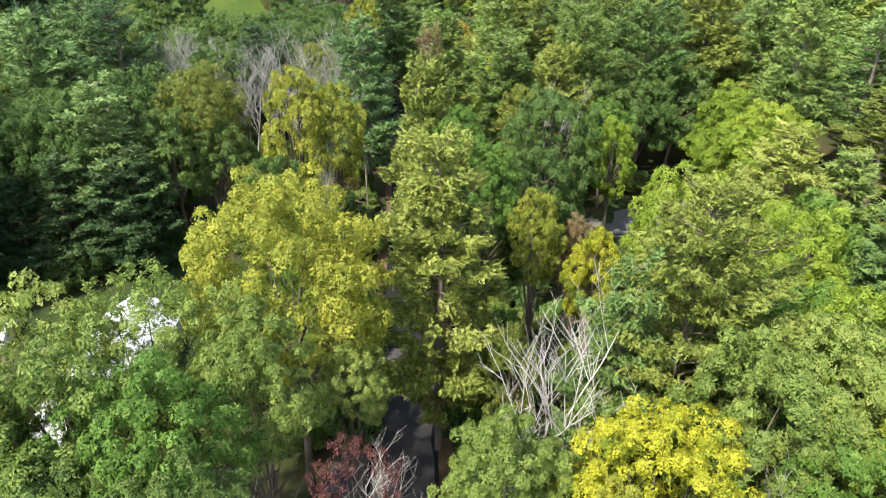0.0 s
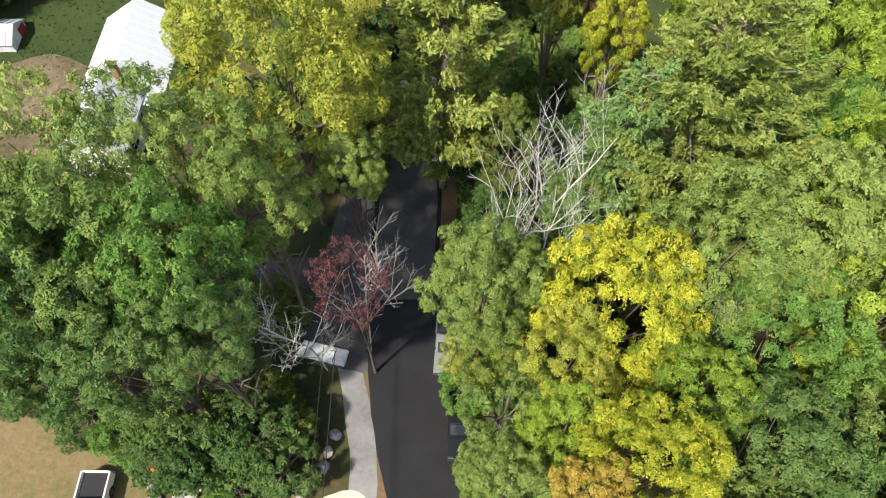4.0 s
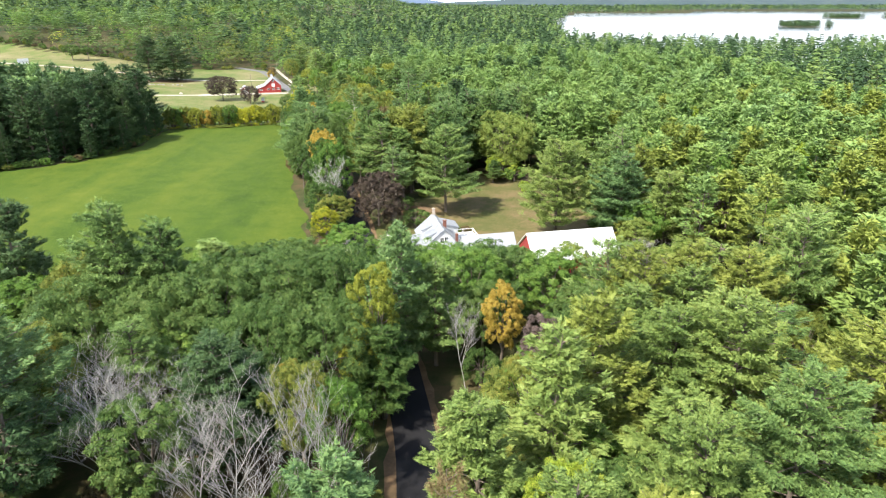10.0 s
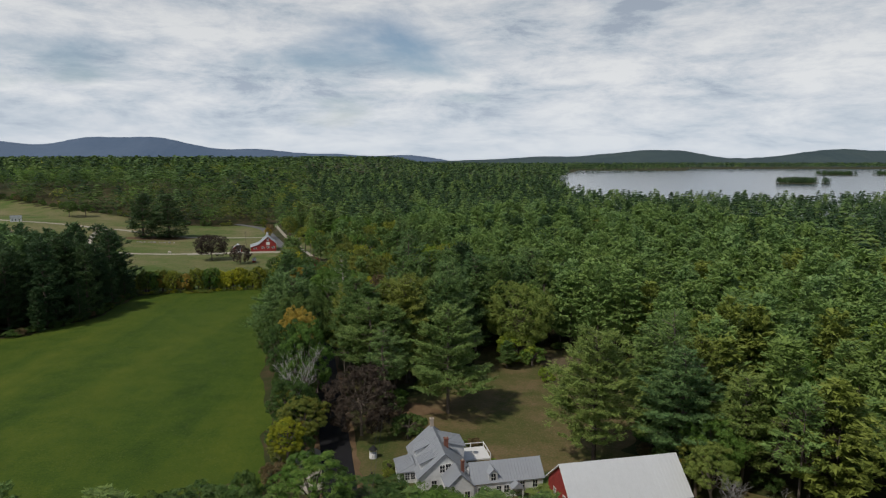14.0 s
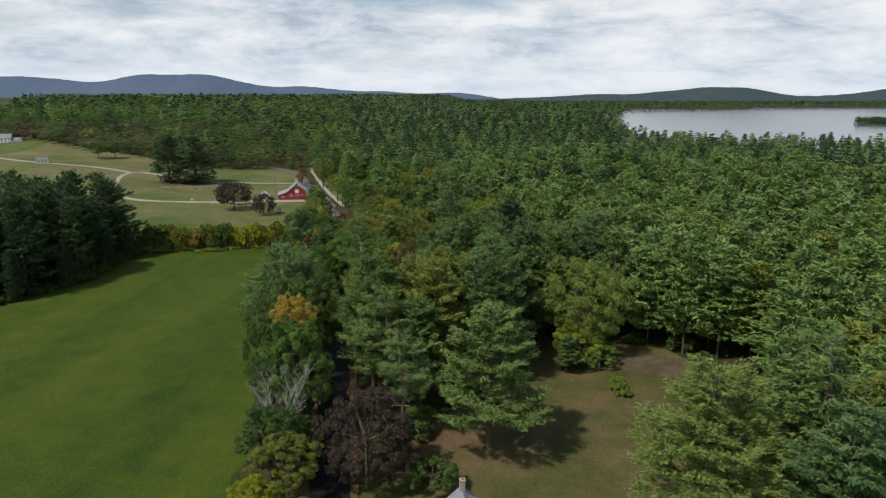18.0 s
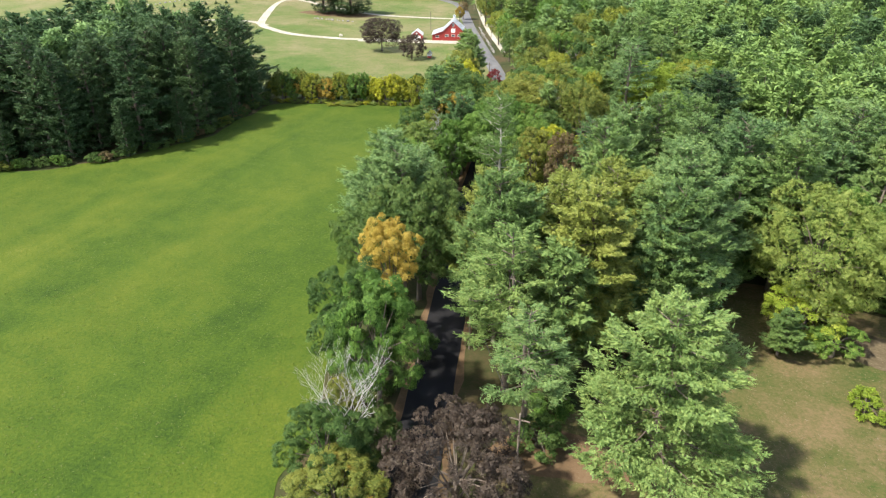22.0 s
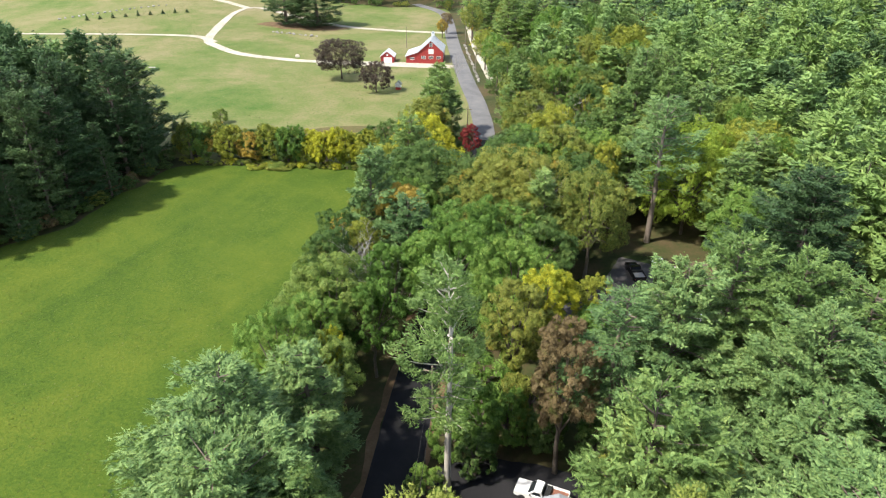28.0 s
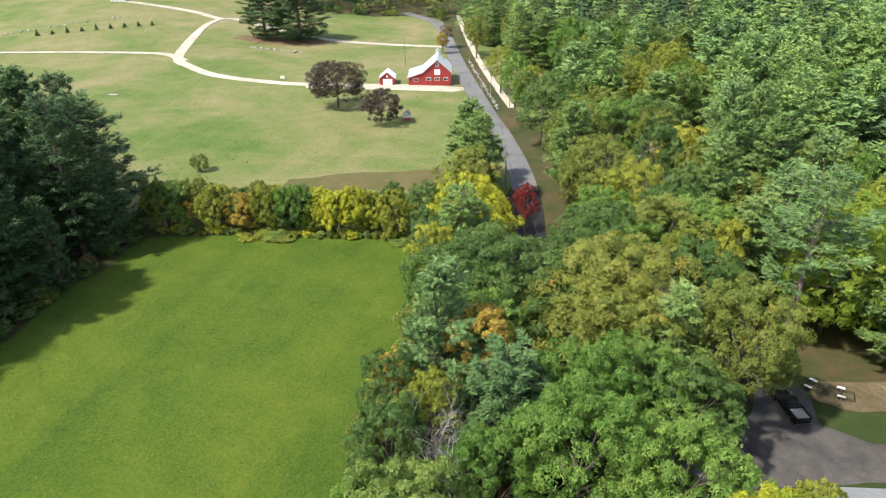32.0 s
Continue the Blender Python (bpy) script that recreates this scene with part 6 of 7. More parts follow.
part("porch_roof", extrude([(14.3, 2.1), (16.4, 2.1), (15.35, 3.0)], -5.6, -4.0, "xz"), M_GREYROOF, farm, "small gabled entry roof")
for x in (14.45, 16.25):
    part("post", box(x - 0.07, x + 0.07, -5.5, -5.36, -0.5, 2.1), M_TRIM, farm)
chimney(farm, 4.4, 11.6, 5.6, 8.1, 0.65, M_PALEBRICK, "pale stone chimney")
chimney(farm, 5.6, 4.6, 5.0, 7.3, 0.7)
chimney(farm, 6.9, -2.2, 4.2, 6.3, 0.5)
for a, b, h, c in ((3.0, -1.3, 1.9, "oak"), (9.8, 15.4, 1.6, "green"), (11.5, 15.8, 1.3, "pale"), (13.5, 15.6, 1.7, "rust"), (15.2, 6.5, 1.4, "lime"), (16.0, 4.6, 1.2, "rust"), (-4.2, 7.0, 1.4, "maple"), (-3.9, 9.6, 1.5, "pale"), (-2.4, 2.2, 1.1, "orange")):
    q = farm.matrix_world @ Vector((a, b, 0))
    tree("bush", q.x, q.y, h, h * 0.8, c)

# metal-roofed barn beside it
barn = thing("barn", 20.2, 168.6, 11.8, "red barn with a broad white metal roof", "barn", z=-0.6)
gable_block(barn, 0.0, 19.2, -5.2, 5.2, 4.2, 8.6, M_REDBOARD, M_WHITEROOF, "x", 0.35, 0.6, -0.4, "red board walls", "white ribbed metal roof")
window(barn, -0.002, -1.6, 2.6, -90, 0.9, 1.5, (1, 2))
window(barn, -0.002, 2.4, 2.2, -90, 0.9, 1.3, (1, 2))
part("door", box(5.0, 8.6, -5.28, -5.203, -0.2, 3.2), M_REDBOARD, barn, "red sliding barn door")
for k in (-1, 1):
    part("fascia", extrude([(k * 5.55, 3.86), (k * 5.55, 4.06), (0.0, 8.72), (0.0, 8.5)], -0.42, -0.36, "yz"), M_TRIM, barn, "white rake board")

# ---- metal-roofed house at the start ----
cott = thing("cottage", -28.4, 32.4, 0, "low white house with a long pale metal roof", "house", z=-3.0)
gable_block(cott, -3.8, 1.4, 0.0, 7.6, 2.9, 4.9, M_WHITE, M_TIN, "y", 0.35, 0.8, -0.5, "", "pale blue-white metal roof panels")
gable_block(cott, -3.8, 3.2, 7.6, 16.2, 2.9, 5.1, M_WHITE, M_WHITEROOF, "y", 0.35, 0.9, -0.5, "", "clean white metal roof panels")
chimney(cott, 0.1, 7.2, 4.4, 6.1, 0.55)
window(cott, -2.3, -0.002, 0.9, 0, 0.8, 0.9)
window(cott, 1.402, 2.4, 0.8, 90, 1.3, 1.1)
window(cott, 1.402, 5.0, 0.8, 90, 1.0, 1.1)
part("vent_pipe", tube((-3.4, 6.9, 2.8), (-3.4, 6.9, 3.9), 0.06), M_DARK, cott)
part("awning", box(1.4, 3.4, 5.6, 7.58, 2.5, 2.6), M_TIN, cott, "small white porch awning")
shed = thing("shed", -43.2, 47.0, 0, "small open shed with a streaked metal roof", "shed", z=-3.2)
gable_block(shed, -2.4, 1.2, 0.0, 3.4, 1.6, 2.5, M_WHITE, M_TIN, "x", 0.2, 0.6, -0.3)
part("door", box(1.25, 1.32, 1.9, 3.1, 0.0, 1.7), M_REDBOARD, shed, "faded red shed door")
sheet("dirt_patch", [(-46, 22), (-44, 45), (-38, 47), (-33.5, 44), (-33.2, 30), (-38, 20)], M_DIRT, 0.09, 1.2, "bare dry soil beside the white house", "soil", 0.8)

# ---- house hidden among the pines ----
lodge = thing("cabin", -13.5, 247.5, 14, "brown-red cabin with a blue-grey metal roof among pines", "house")
gable_block(lodge, -4.5, 4.5, 0.0, 11.0, 2.7, 4.6, M_BROWNWALL, M_GREYROOF, "y", 0.5, 0.6)
for x in (-2.6, 0.0, 2.6):
    window(lodge, x, -0.002, 0.8, 0, 0.9, 1.1)
part("door", box(1.0, 1.9, -0.06, -0.003, -0.1, 1.95), M_TRIM, lodge, "white door")
for x in (-4.2, -1.4, 1.4, 4.2):
    part("post", box(x - 0.07, x + 0.07, -2.2, -2.06, -0.3, 2.2), M_POLE, lodge)
roof(lodge, (-4.8, -2.5, 2.15), (4.8, -2.5, 2.15), (4.8, 0.0, 2.7), (-4.8, 0.0, 2.7), M_GREYROOF, "", 0.6)

# ---- garage by the paved drive ----
gar = thing("garage", -12.6, 290.2, 14, "garage with a pale grey metal roof by the paved drive", "garage")
gable_block(gar, 0.0, 11.4, 0.0, 7.6, 2.6, 4.7, M_WHITE, M_PALEROOF, "x", 0.4, 0.6)
part("door", box(1.2, 4.4, 7.603, 7.67, 0.0, 2.2), M_TRIM, gar, "white overhead door")
part("door", box(6.4, 9.6, 7.603, 7.67, 0.0, 2.2), M_TRIM, gar, "white overhead door")

# ---- red barn, its shed and the farm beyond the field ----
rb = thing("barn", -108.4, 454.4, 16.5, "red barn with a pale metal roof and white-framed windows", "barn", z=0.0)
gable_block(rb, 0.0, 9.4, 0.0, 13.5, 4.6, 8.7, M_REDBOARD, M_TIN, "y", 0.35, 0.8, -0.5, "red board walls", "pale grey metal roof")
part("lean_to", extrude([(-5.2, -0.5), (-0.003, -0.5), (-0.003, 4.3), (-5.2, 2.6)], 0.4, 13.0, "xz"), M_REDBOARD, rb, "low red lean-to")
roof(rb, (-5.6, 0.0, 2.62), (-5.6, 13.4, 2.62), (0.1, 13.4, 4.5), (0.1, 0.0, 4.5), M_TIN, "", 0.8)
window(rb, 4.7, -0.002, 6.5, 0, 0.9, 1.3, (1, 2))
part("loft_door", box(3.7, 5.7, -0.06, -0.004, 3.7, 5.6), M_TRIM, rb, "white hay-loft door")
for x in (1.7, 4.7, 7.6):
    window(rb, x, -0.002, 1.9, 0, 1.5, 0.9, (2, 1))
window(rb, -2.8, 0.398, 1.5, 0, 1.5, 0.7, (2, 0))
for y in (2.0, 5.5, 9.0, 12.0):
    window(rb, 9.402, y, 1.6, 90, 0.9, 1.1)
cup = part("cupola", box(4.1, 5.3, 11.6, 12.8, 8.2, 9.6), M_TRIM, rb, "small white cupola")
part("cap", extrude([(3.9, 9.6), (5.5, 9.6), (4.7, 10.3)], 11.4, 13.0, "xz"), M_TIN, cup)
hut = thing("garage", -123.2, 450.6, 16.5, "small red garage with a white roof and white door", "shed", z=0.0)
gable_block(hut, 0.0, 5.2, 0.0, 6.0, 2.4, 4.4, M_REDBOARD, M_WHITEROOF, "y", 0.3, 0.7, -0.3)
part("door", box(1.2, 4.4, -0.07, -0.004, 0.0, 2.1), M_TRIM, hut, "white overhead garage door")
part("loft_door", box(2.3, 2.9, -0.06, -0.004, 2.7, 3.4), M_TRIM, hut)
well = thing("wishing_well", -100.2, 414.5, 10, "small red and white well house on the grass", "garden ornament", z=0.0)
gable_block(well, -0.9, 0.9, -0.8, 0.8, 2.0, 2.9, M_WHITE, M_SHINGLE, "y", 0.25, 0.0, 0.9)
part("base", box(-0.8, 0.8, -0.7, 0.7, -0.1, 0.9, 0.05), M_REDBOARD, well, "red base")
cab = thing("outbuilding", -318, 546, 30, "little white house on the far lawn", "house")
gable_block(cab, 0.0, 7.0, 0.0, 5.0, 2.6, 4.4, M_WHITE, M_SHINGLE, "x", 0.3, 0.0, -0.6)
for x in (1.2, 3.4, 5.6):
    window(cab, x, -0.002, 0.8, 0, 0.7, 1.2)
fh = thing("farmhouse", -425, 640, 20, "far grey-roofed white farmhouse beside a red maple", "house")
gable_block(fh, 0.0, 14.0, 0.0, 8.0, 4.6, 8.0, M_WHITE, M_SHINGLE, "x", 0.4, 0.0, -0.6)
gable_block(fh, 14.0, 22.0, 1.0, 7.0, 2.8, 4.8, M_WHITE, M_SHINGLE, "x", 0.4, 0.0, -0.6)
for x in (1.6, 4.4, 7.2, 10.0, 12.6):
    for z in (0.9, 3.0):
        window(fh, x, -0.002, z, 0, 0.8, 1.2)
tree("broad", -405, 650, 14, 6, "russet", 1)

# ---- drives, walls and paths ----
sheet("barn_apron", [(-146, 440), (-110, 447), (-96, 450), (-92, 456), (-112, 454), (-147, 447)], M_GRAVEL, 0.10, 1.4, "pale gravel apron before the red barn", "drive", 0.4)
for name, line, half in (
    ("drive_main", [(-145, 444), (-161, 443), (-185, 446), (-203, 455), (-217, 466), (-232, 495), (-245, 528), (-240, 543), (-199, 530), (-175, 522), (-150, 520), (-122, 522)], 2.1),
    ("drive_west", [(-212, 463), (-228, 470), (-260, 462), (-293, 452), (-340, 440)], 2.0),
    ("drive_upper", [(-243, 538), (-268, 546), (-300, 549), (-324, 553), (-360, 572), (-392, 592), (-420, 618)], 2.2),
):
    ribbon(name, spline(line, 2.5), half, M_GRAVEL, 0.11, "pale gravel farm drive", "drive", 0.35)
ribbon("shoulder", spline([(-73.5, 436), (-98, 494), (-121, 556), (-140, 610)], 3.0), 1.2, M_GRAVEL, 0.07, "pale sandy road shoulder", "verge", 0.4)
ribbon("drive_east", spline([(21, 65.5), (27, 66.4), (34, 66.6), (40, 62.5), (48, 56.6), (60, 49)], 1.5), 2.5, M_GREYGRAVEL, 0.10, "grey gravel drive in a shaded clearing", "drive", 0.7)
sheet("turnaround", [(24, 64), (26, 70), (34, 72.5), (42, 72), (41, 63), (33, 63)], M_GREYGRAVEL, 0.085, 1.0, "grey gravel turning place", "drive", 0.5)
ribbon("walk", spline([(-7.0, 17.0), (-6.9, 14.4), (-6.2, 12.0), (-5.6, 8.6), (-5.5, 5.4), (-6.4, 2.0), (-8.5, -5.0)], 1.0), 0.95, M_GREYGRAVEL, 0.085, "grey gravel margin beside the asphalt", "drive", 0.25)
sheet("parking_place", [(-16.5, 25.2), (-11.6, 18.9), (-9.8, 15.2), (-5.6, 14.6), (-5.9, 32.0), (-8.2, 32.0), (-9.6, 24.5)], M_PATCHROAD, 0.095, 0.6, "dusty grey-brown parking place under trees", "drive", 0.5)
ribbon("drive_mouth", spline([(-0.5, 72.2), (5.0, 72.0), (11.0, 70.8), (18.0, 68.0), (24.0, 66.6)], 1.5), 1.9, M_GREYGRAVEL, 0.09, "grey drive mouth between trees", "drive", 0.3)
sheet("drive_start", [(-10.5, 3.6), (-6.6, 6.0), (-4.4, 4.6), (-4.0, -14), (-26, -14), (-18, -3)], M_GRAVEL, 0.09, 1.0, "sunlit pale gravel drive mouth", "drive", 0.5)
# the darker asphalt puts the shade over this drive into its colour
sheet("drive_end", [(-24, 296), (-19.5, 305), (-17.4, 312), (-16, 318.5), (-10.8, 317.4), (-10.6, 311.2), (-5, 309.4), (6, 310), (6, 304), (-5, 303.7), (-12.6, 300.8), (-18, 299.2), (-19, 294)], M_PATCHROAD, 0.10, 0.8, "smooth grey asphalt drive", "drive", 0.25)
ribbon("drive_join", spline([(-43, 300), (-34, 300), (-26, 299), (-20, 298)], 1.5), 2.2, M_OLDROAD, 0.095, "paved drive leading to the road", "drive", 0.2)
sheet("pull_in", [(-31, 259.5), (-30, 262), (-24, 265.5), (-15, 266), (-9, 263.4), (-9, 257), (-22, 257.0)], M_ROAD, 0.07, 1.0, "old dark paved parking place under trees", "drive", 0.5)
sheet("turn_out", [(-24.2, 180.0), (-25.2, 187.0), (-23.0, 191.0), (-19.0, 186.0), (-17.2, 176.0), (-21.0, 174.0)], M_GRAVEL, 0.075, 0.6, "pale sandy turn-out beside the road", "verge", 0.5)
sheet("gravel_bed", [(-10.0, 316.2), (-9.4, 319.8), (2.0, 323.0), (7.0, 319.6), (-0.6, 316.8), (-6.0, 315.4)], M_DIRT, 0.095, 0.6, "brown gravel bed at the drive's edge", "soil", 0.4)
sheet("needle_bed", [(-16, 206), (-12, 214), (-3, 214), (2, 209), (-4, 206)], M_VERGE, 0.10, 1.0, "bed of rusty needles under the pine", "verge", 0.8)
sheet("sandy_patch", [(23, 246), (27, 250), (34, 250.5), (41, 247), (43, 241), (39, 237), (33, 239), (27, 242)], M_DIRT, 0.09, 0.5, "dry sandy patch at the lawn's edge", "soil", 2.2)
sheet("bare_patch", [(-62, 300), (-63.5, 309), (-60.5, 309), (-59, 300)], M_VERGE, 0.09, 0.8, "brown bare patch at the field edge", "soil", 0.6)
M_RUSTGRASS = ground_material("dead_ditch_grass", [(0.060, 0.075, 0.020), (0.115, 0.095, 0.040), (0.150, 0.120, 0.060)], 1.5, 0.06, 0.6, streak=radians(70))
sheet("tall_grass", [(-112, 356), (-98, 361), (-84, 366), (-74, 372), (-78, 379), (-96, 371), (-110, 363)], M_RUSTGRASS, 0.10, 1.5, "strip of dead brown grass by the ditch", "grass", 0.9)


def stone(x, y, r, mat=M_STONE, label="rounded grey field stone", group=""):
    bm = bmesh.new()
    bmesh.ops.create_icosphere(bm, subdivisions=2, radius=1.0)
    ph = random.uniform(0, 99)
    for v in bm.verts:
        k = 1 + 0.35 * noise.noise(v.co * 1.1 + Vector((ph, 0, 0)))
        v.co = Vector((v.co.x * k * random.uniform(0.97, 1.03), v.co.y * k * 0.8, v.co.z * k * 0.62)) * r
    ob = part("stone", bm, mat, None)
    ob.matrix_world = pose(x, y, ground_z(x, y) + 0.25 * r, 0, 0, random.uniform(0, 360))
    return tagged(ob, label, "stone", group)


for x, y, r in ((-19.6, 6.3, 0.55), (-19.4, 5.4, 0.6), (-18.6, 4.4, 0.8), (-17.8, 5.6, 0.5), (-17.0, 5.9, 0.6), (-16.2, 5.0, 0.5), (-15.6, 4.8, 0.45), (-20.6, 7.0, 0.4), (-17.6, 6.6, 0.7), (-16.6, 6.4, 0.45), (-7.6, 9.8, 0.5), (-8.0, 8.6, 0.45), (-8.3, 7.6, 0.55), (-8.9, 6.6, 0.5), (-9.6, 6.0, 0.5)):
    stone(x, y, r, group="stones edging the lawn")
for k in range(26):
    a = k / 25
    stone(-77.5 + (-103 + 77.5) * a + random.uniform(-0.3, 0.3), 434 + 62 * a + random.uniform(-0.3, 0.3), random.uniform(0.4, 0.7), group="stones of the roadside wall")
for k in range(14):
    stone(-176 - 1.9 * k + random.uniform(-0.5, 0.5), 493 + random.uniform(-1.2, 1.2), random.uniform(0.5, 1.0), group="stones under the two pines")
for k in range(9):
    a = k * 0.7
    stone(31.3 + 1.1 * math.cos(a), 60.4 + 1.1 * math.sin(a), 0.32, group="stones of the fire ring")
for k in range(18):
    stone(-286 - 3.0 * k * 0.6 + random.uniform(-1, 1), 520 - 2.6 * k, random.uniform(0.5, 0.9), group="stones of the terrace wall")
for k, (x, y) in enumerate(((-18.0, 5.0), (-19.9, 7.3), (-16.6, 4.3), (-13.8, 5.3), (-11.9, 5.7))):
    pot = part("flower_pot", tube((0, 0, 0), (0, 0, 0.28), 0.12, 0.17, 10), M_ORANGE, None)
    pot.matrix_world = pose(x, y, ground_z(x, y) + 0.05)
    tagged(pot, "small orange-red flower pot among stones", "flower pot", "pots along the bed")
stone(-160, 449, 1.2, M_GRAVEL, "heap of pale gravel beside the drive")
slab = part("slab", box(-1.4, 1.4, -0.7, 0.7, 0, 0.14, 0.03), M_STONE, None)
slab.matrix_world = pose(-202.7, 413, ground_z(-202.7, 413), 0, 0, 12)
tagged(slab, "flat grey stone slab lying in the meadow", "stone")


# ---- vehicles ----
def wheel(parent, x, y, r=0.38, w=0.26):
    tyre = part("wheel", tube((x - w / 2, y, r), (x + w / 2, y, r), r, r, 16), M_DARK, parent, "black tyre")
    part("rim", tube((x - w / 2 - 0.01, y, r), (x + w / 2 + 0.01, y, r), r * 0.58, r * 0.58, 12), M_CHROME, tyre)


def pickup(x, y, turn, paint, label, load=None, ln=5.4):
    """A pickup truck that faces local +y."""
    t = thing("pickup_truck", x, y, turn, label, "truck")
    w, h = 0.95, ln / 2
    hood = [(-h, 0.42), (h - 0.1, 0.42), (h, 0.62), (h - 0.05, 1.02), (h - 1.35, 1.12), (-h, 1.12)]
    body = part("body", extrude(hood, -w, w, "yz", bevel=0.06), paint, t)
    cab_end = -0.35
    part("cab", extrude([(h - 1.5, 1.1), (h - 2.15, 1.72), (cab_end + 0.25, 1.75), (cab_end, 1.1)], -w + 0.1, w - 0.1, "yz", bevel=0.05), paint, t)
    part("windscreen", extrude([(h - 1.56, 1.16), (h - 2.12, 1.68), (h - 2.08, 1.70), (h - 1.5, 1.16)], -w + 0.2, w - 0.2, "yz"), M_GLASS, t)
    part("rear_window", extrude([(cab_end + 0.02, 1.2), (cab_end + 0.2, 1.66), (cab_end + 0.16, 1.68), (cab_end - 0.03, 1.2)], -w + 0.25, w - 0.25, "yz"), M_GLASS, t)
    for s in (-1, 1):
        part("side_window", extrude([(h - 1.85, 1.2), (h - 2.2, 1.62), (cab_end + 0.35, 1.64), (cab_end + 0.18, 1.2)], s * (w - 0.105), s * (w - 0.09), "yz"), M_GLASS, t)
        part("mirror", box(s * (w + 0.06) - 0.09, s * (w + 0.06) + 0.09, h - 1.85, h - 1.75, 1.12, 1.3, 0.02), M_DARK, t)
        part("headlight", box(s * 0.72 - 0.18, s * 0.72 + 0.18, h - 0.06, h + 0.02, 0.72, 0.9, 0.01), M_CHROME, t)
        part("tail_light", box(s * 0.86 - 0.07, s * 0.86 + 0.07, -h - 0.02, -h + 0.03, 0.72, 1.02), M_LAMPRED, t)
        wheel(t, s * (w - 0.12), h - 0.95)
        wheel(t, s * (w - 0.12), -h + 1.15)
        part("bed_side", box(s * w - 0.05, s * w + 0.05, -h + 0.02, cab_end - 0.05, 1.06, 1.36, 0.02), paint, t)
    part("bed_floor", box(-w + 0.1, w - 0.1, -h + 0.08, cab_end - 0.12, 1.121, 1.14), load or M_DARK, t, "worn dark truck bed")
    part("tailgate", box(-w + 0.06, w - 0.06, -h - 0.03, -h + 0.05, 0.7, 1.36, 0.02), paint, t)
    part("toolbox", box(-w + 0.1, w - 0.1, cab_end - 0.62, cab_end - 0.1, 1.14, 1.44, 0.02), M_DARK, t, "black tool box across the bed")
    part("front_bumper", box(-w, w, h - 0.02, h + 0.12, 0.42, 0.62, 0.03), M_DARK, t)
    part("rear_bumper", box(-w, w, -h - 0.14, -h - 0.02, 0.42, 0.6, 0.03), M_CHROME, t, "chrome rear bumper")
    part("grille", box(-0.5, 0.5, h, h + 0.03, 0.66, 0.94), M_DARK, t)
    return t


pickup(-23.2, 4.4, 180, M_BODYWHITE, "white pickup truck with black bed and tool box on dry grass")
pickup(-13.3, 313.0, 22, M_BODYBLACK, "black pickup truck parked on the asphalt drive", M_STONE, 5.8)
pickup(-18.4, 261.6, 86, M_BODYWHITE, "white work truck parked under the trees", M_BROWNWALL, 5.6)
pickup(1.3, 10.6, 178, M_BODYBLACK, "dark pickup parked on the road side under leaves", ln=5.2)
pickup(0.4, 16.6, 176, M_BODYGREEN, "grey-green pickup parked on the road side", ln=5.2)
x, y = (1.3, 92.0)
pickup(x, y, 2, M_BODYBLACK, "black pickup with a pale bed cover on the road", M_BODYWHITE, 5.4)


def flat_trailer(x, y, turn, label):
    t = thing("trailer", x, y, turn, label, "trailer")
    for a, b, c, d in ((-0.8, 0.8, -1.5, -1.42), (-0.8, 0.8, 1.42, 1.5), (-0.8, -0.72, -1.42, 1.42), (0.72, 0.8, -1.42, 1.42), (-0.72, 0.72, -0.04, 0.04)):
        part("rail", box(a, b, c, d, 0.5, 0.6), M_CHROME, t)
    part("tongue", box(-0.05, 0.05, 1.5, 2.9, 0.48, 0.56), M_CHROME, t)
    part("jack", tube((0, 2.7, -0.02), (0, 2.7, 0.7), 0.04), M_DARK, t)
    for s in (-1, 1):
        part("mudguard", extrude([(-0.5, 0.62), (-0.4, 0.78), (0.4, 0.78), (0.5, 0.62)], s * 0.82, s * 1.06, "yz"), M_TRIM, t, "white mudguard")
        wheel(t, s * 0.94, 0.0, 0.3, 0.2)
    return t


flat_trailer(-6.6, 317.8, 80, "empty galvanised boat trailer at the drive's edge")
flat_trailer(-10.0, 318.6, 60, "small utility trailer beside the woods")
pile = thing("lumber_stack", -8.95, 15.8, -14, "stack of pale boards strapped on bearers", "lumber")
b0 = part("board", box(-1.75, 1.75, -0.09, 0.09, 0, 0.05, 0.006), M_TRIM, pile, at=pose(0, -0.5, 0.16))
for lay in range(8):
    for k in range(6):
        if lay or k:
            share(b0, "board", pose(random.uniform(-0.06, 0.06), -0.5 + 0.2 * k, 0.16 + 0.053 * lay))
for x in (-1.2, 0.0, 1.2):
    part("bearer", box(x - 0.06, x + 0.06, -0.62, 0.62, 0, 0.155), M_POLE, pile)
for x in (-1.3, 0.9):
    part("strap", box(x - 0.03, x + 0.03, -0.6, 0.6, 0.586, 0.594), M_DARK, pile)


hull = extrude([(-1.6, 0.28), (-0.9, 0.04), (0.9, 0.04), (1.6, 0.28), (0.9, 0.36), (-0.9, 0.36)], -0.3, 0.3, "yz", bevel=0.08)
kayak = part("kayak", hull, solid("blue_plastic", (0.03, 0.10, 0.45), 0.4, grain=0.05), None)
kayak.matrix_world = pose(4.1, 320.4, ground_z(4.1, 320.4) + 0.06, 0, 0, 62)
tagged(kayak, "bright blue plastic kayak lying at the wood's edge", "kayak")
part("cockpit", box(-0.2, 0.2, -0.45, 0.35, 0.34, 0.38, 0.015), M_DARK, kayak, "dark cockpit rim")


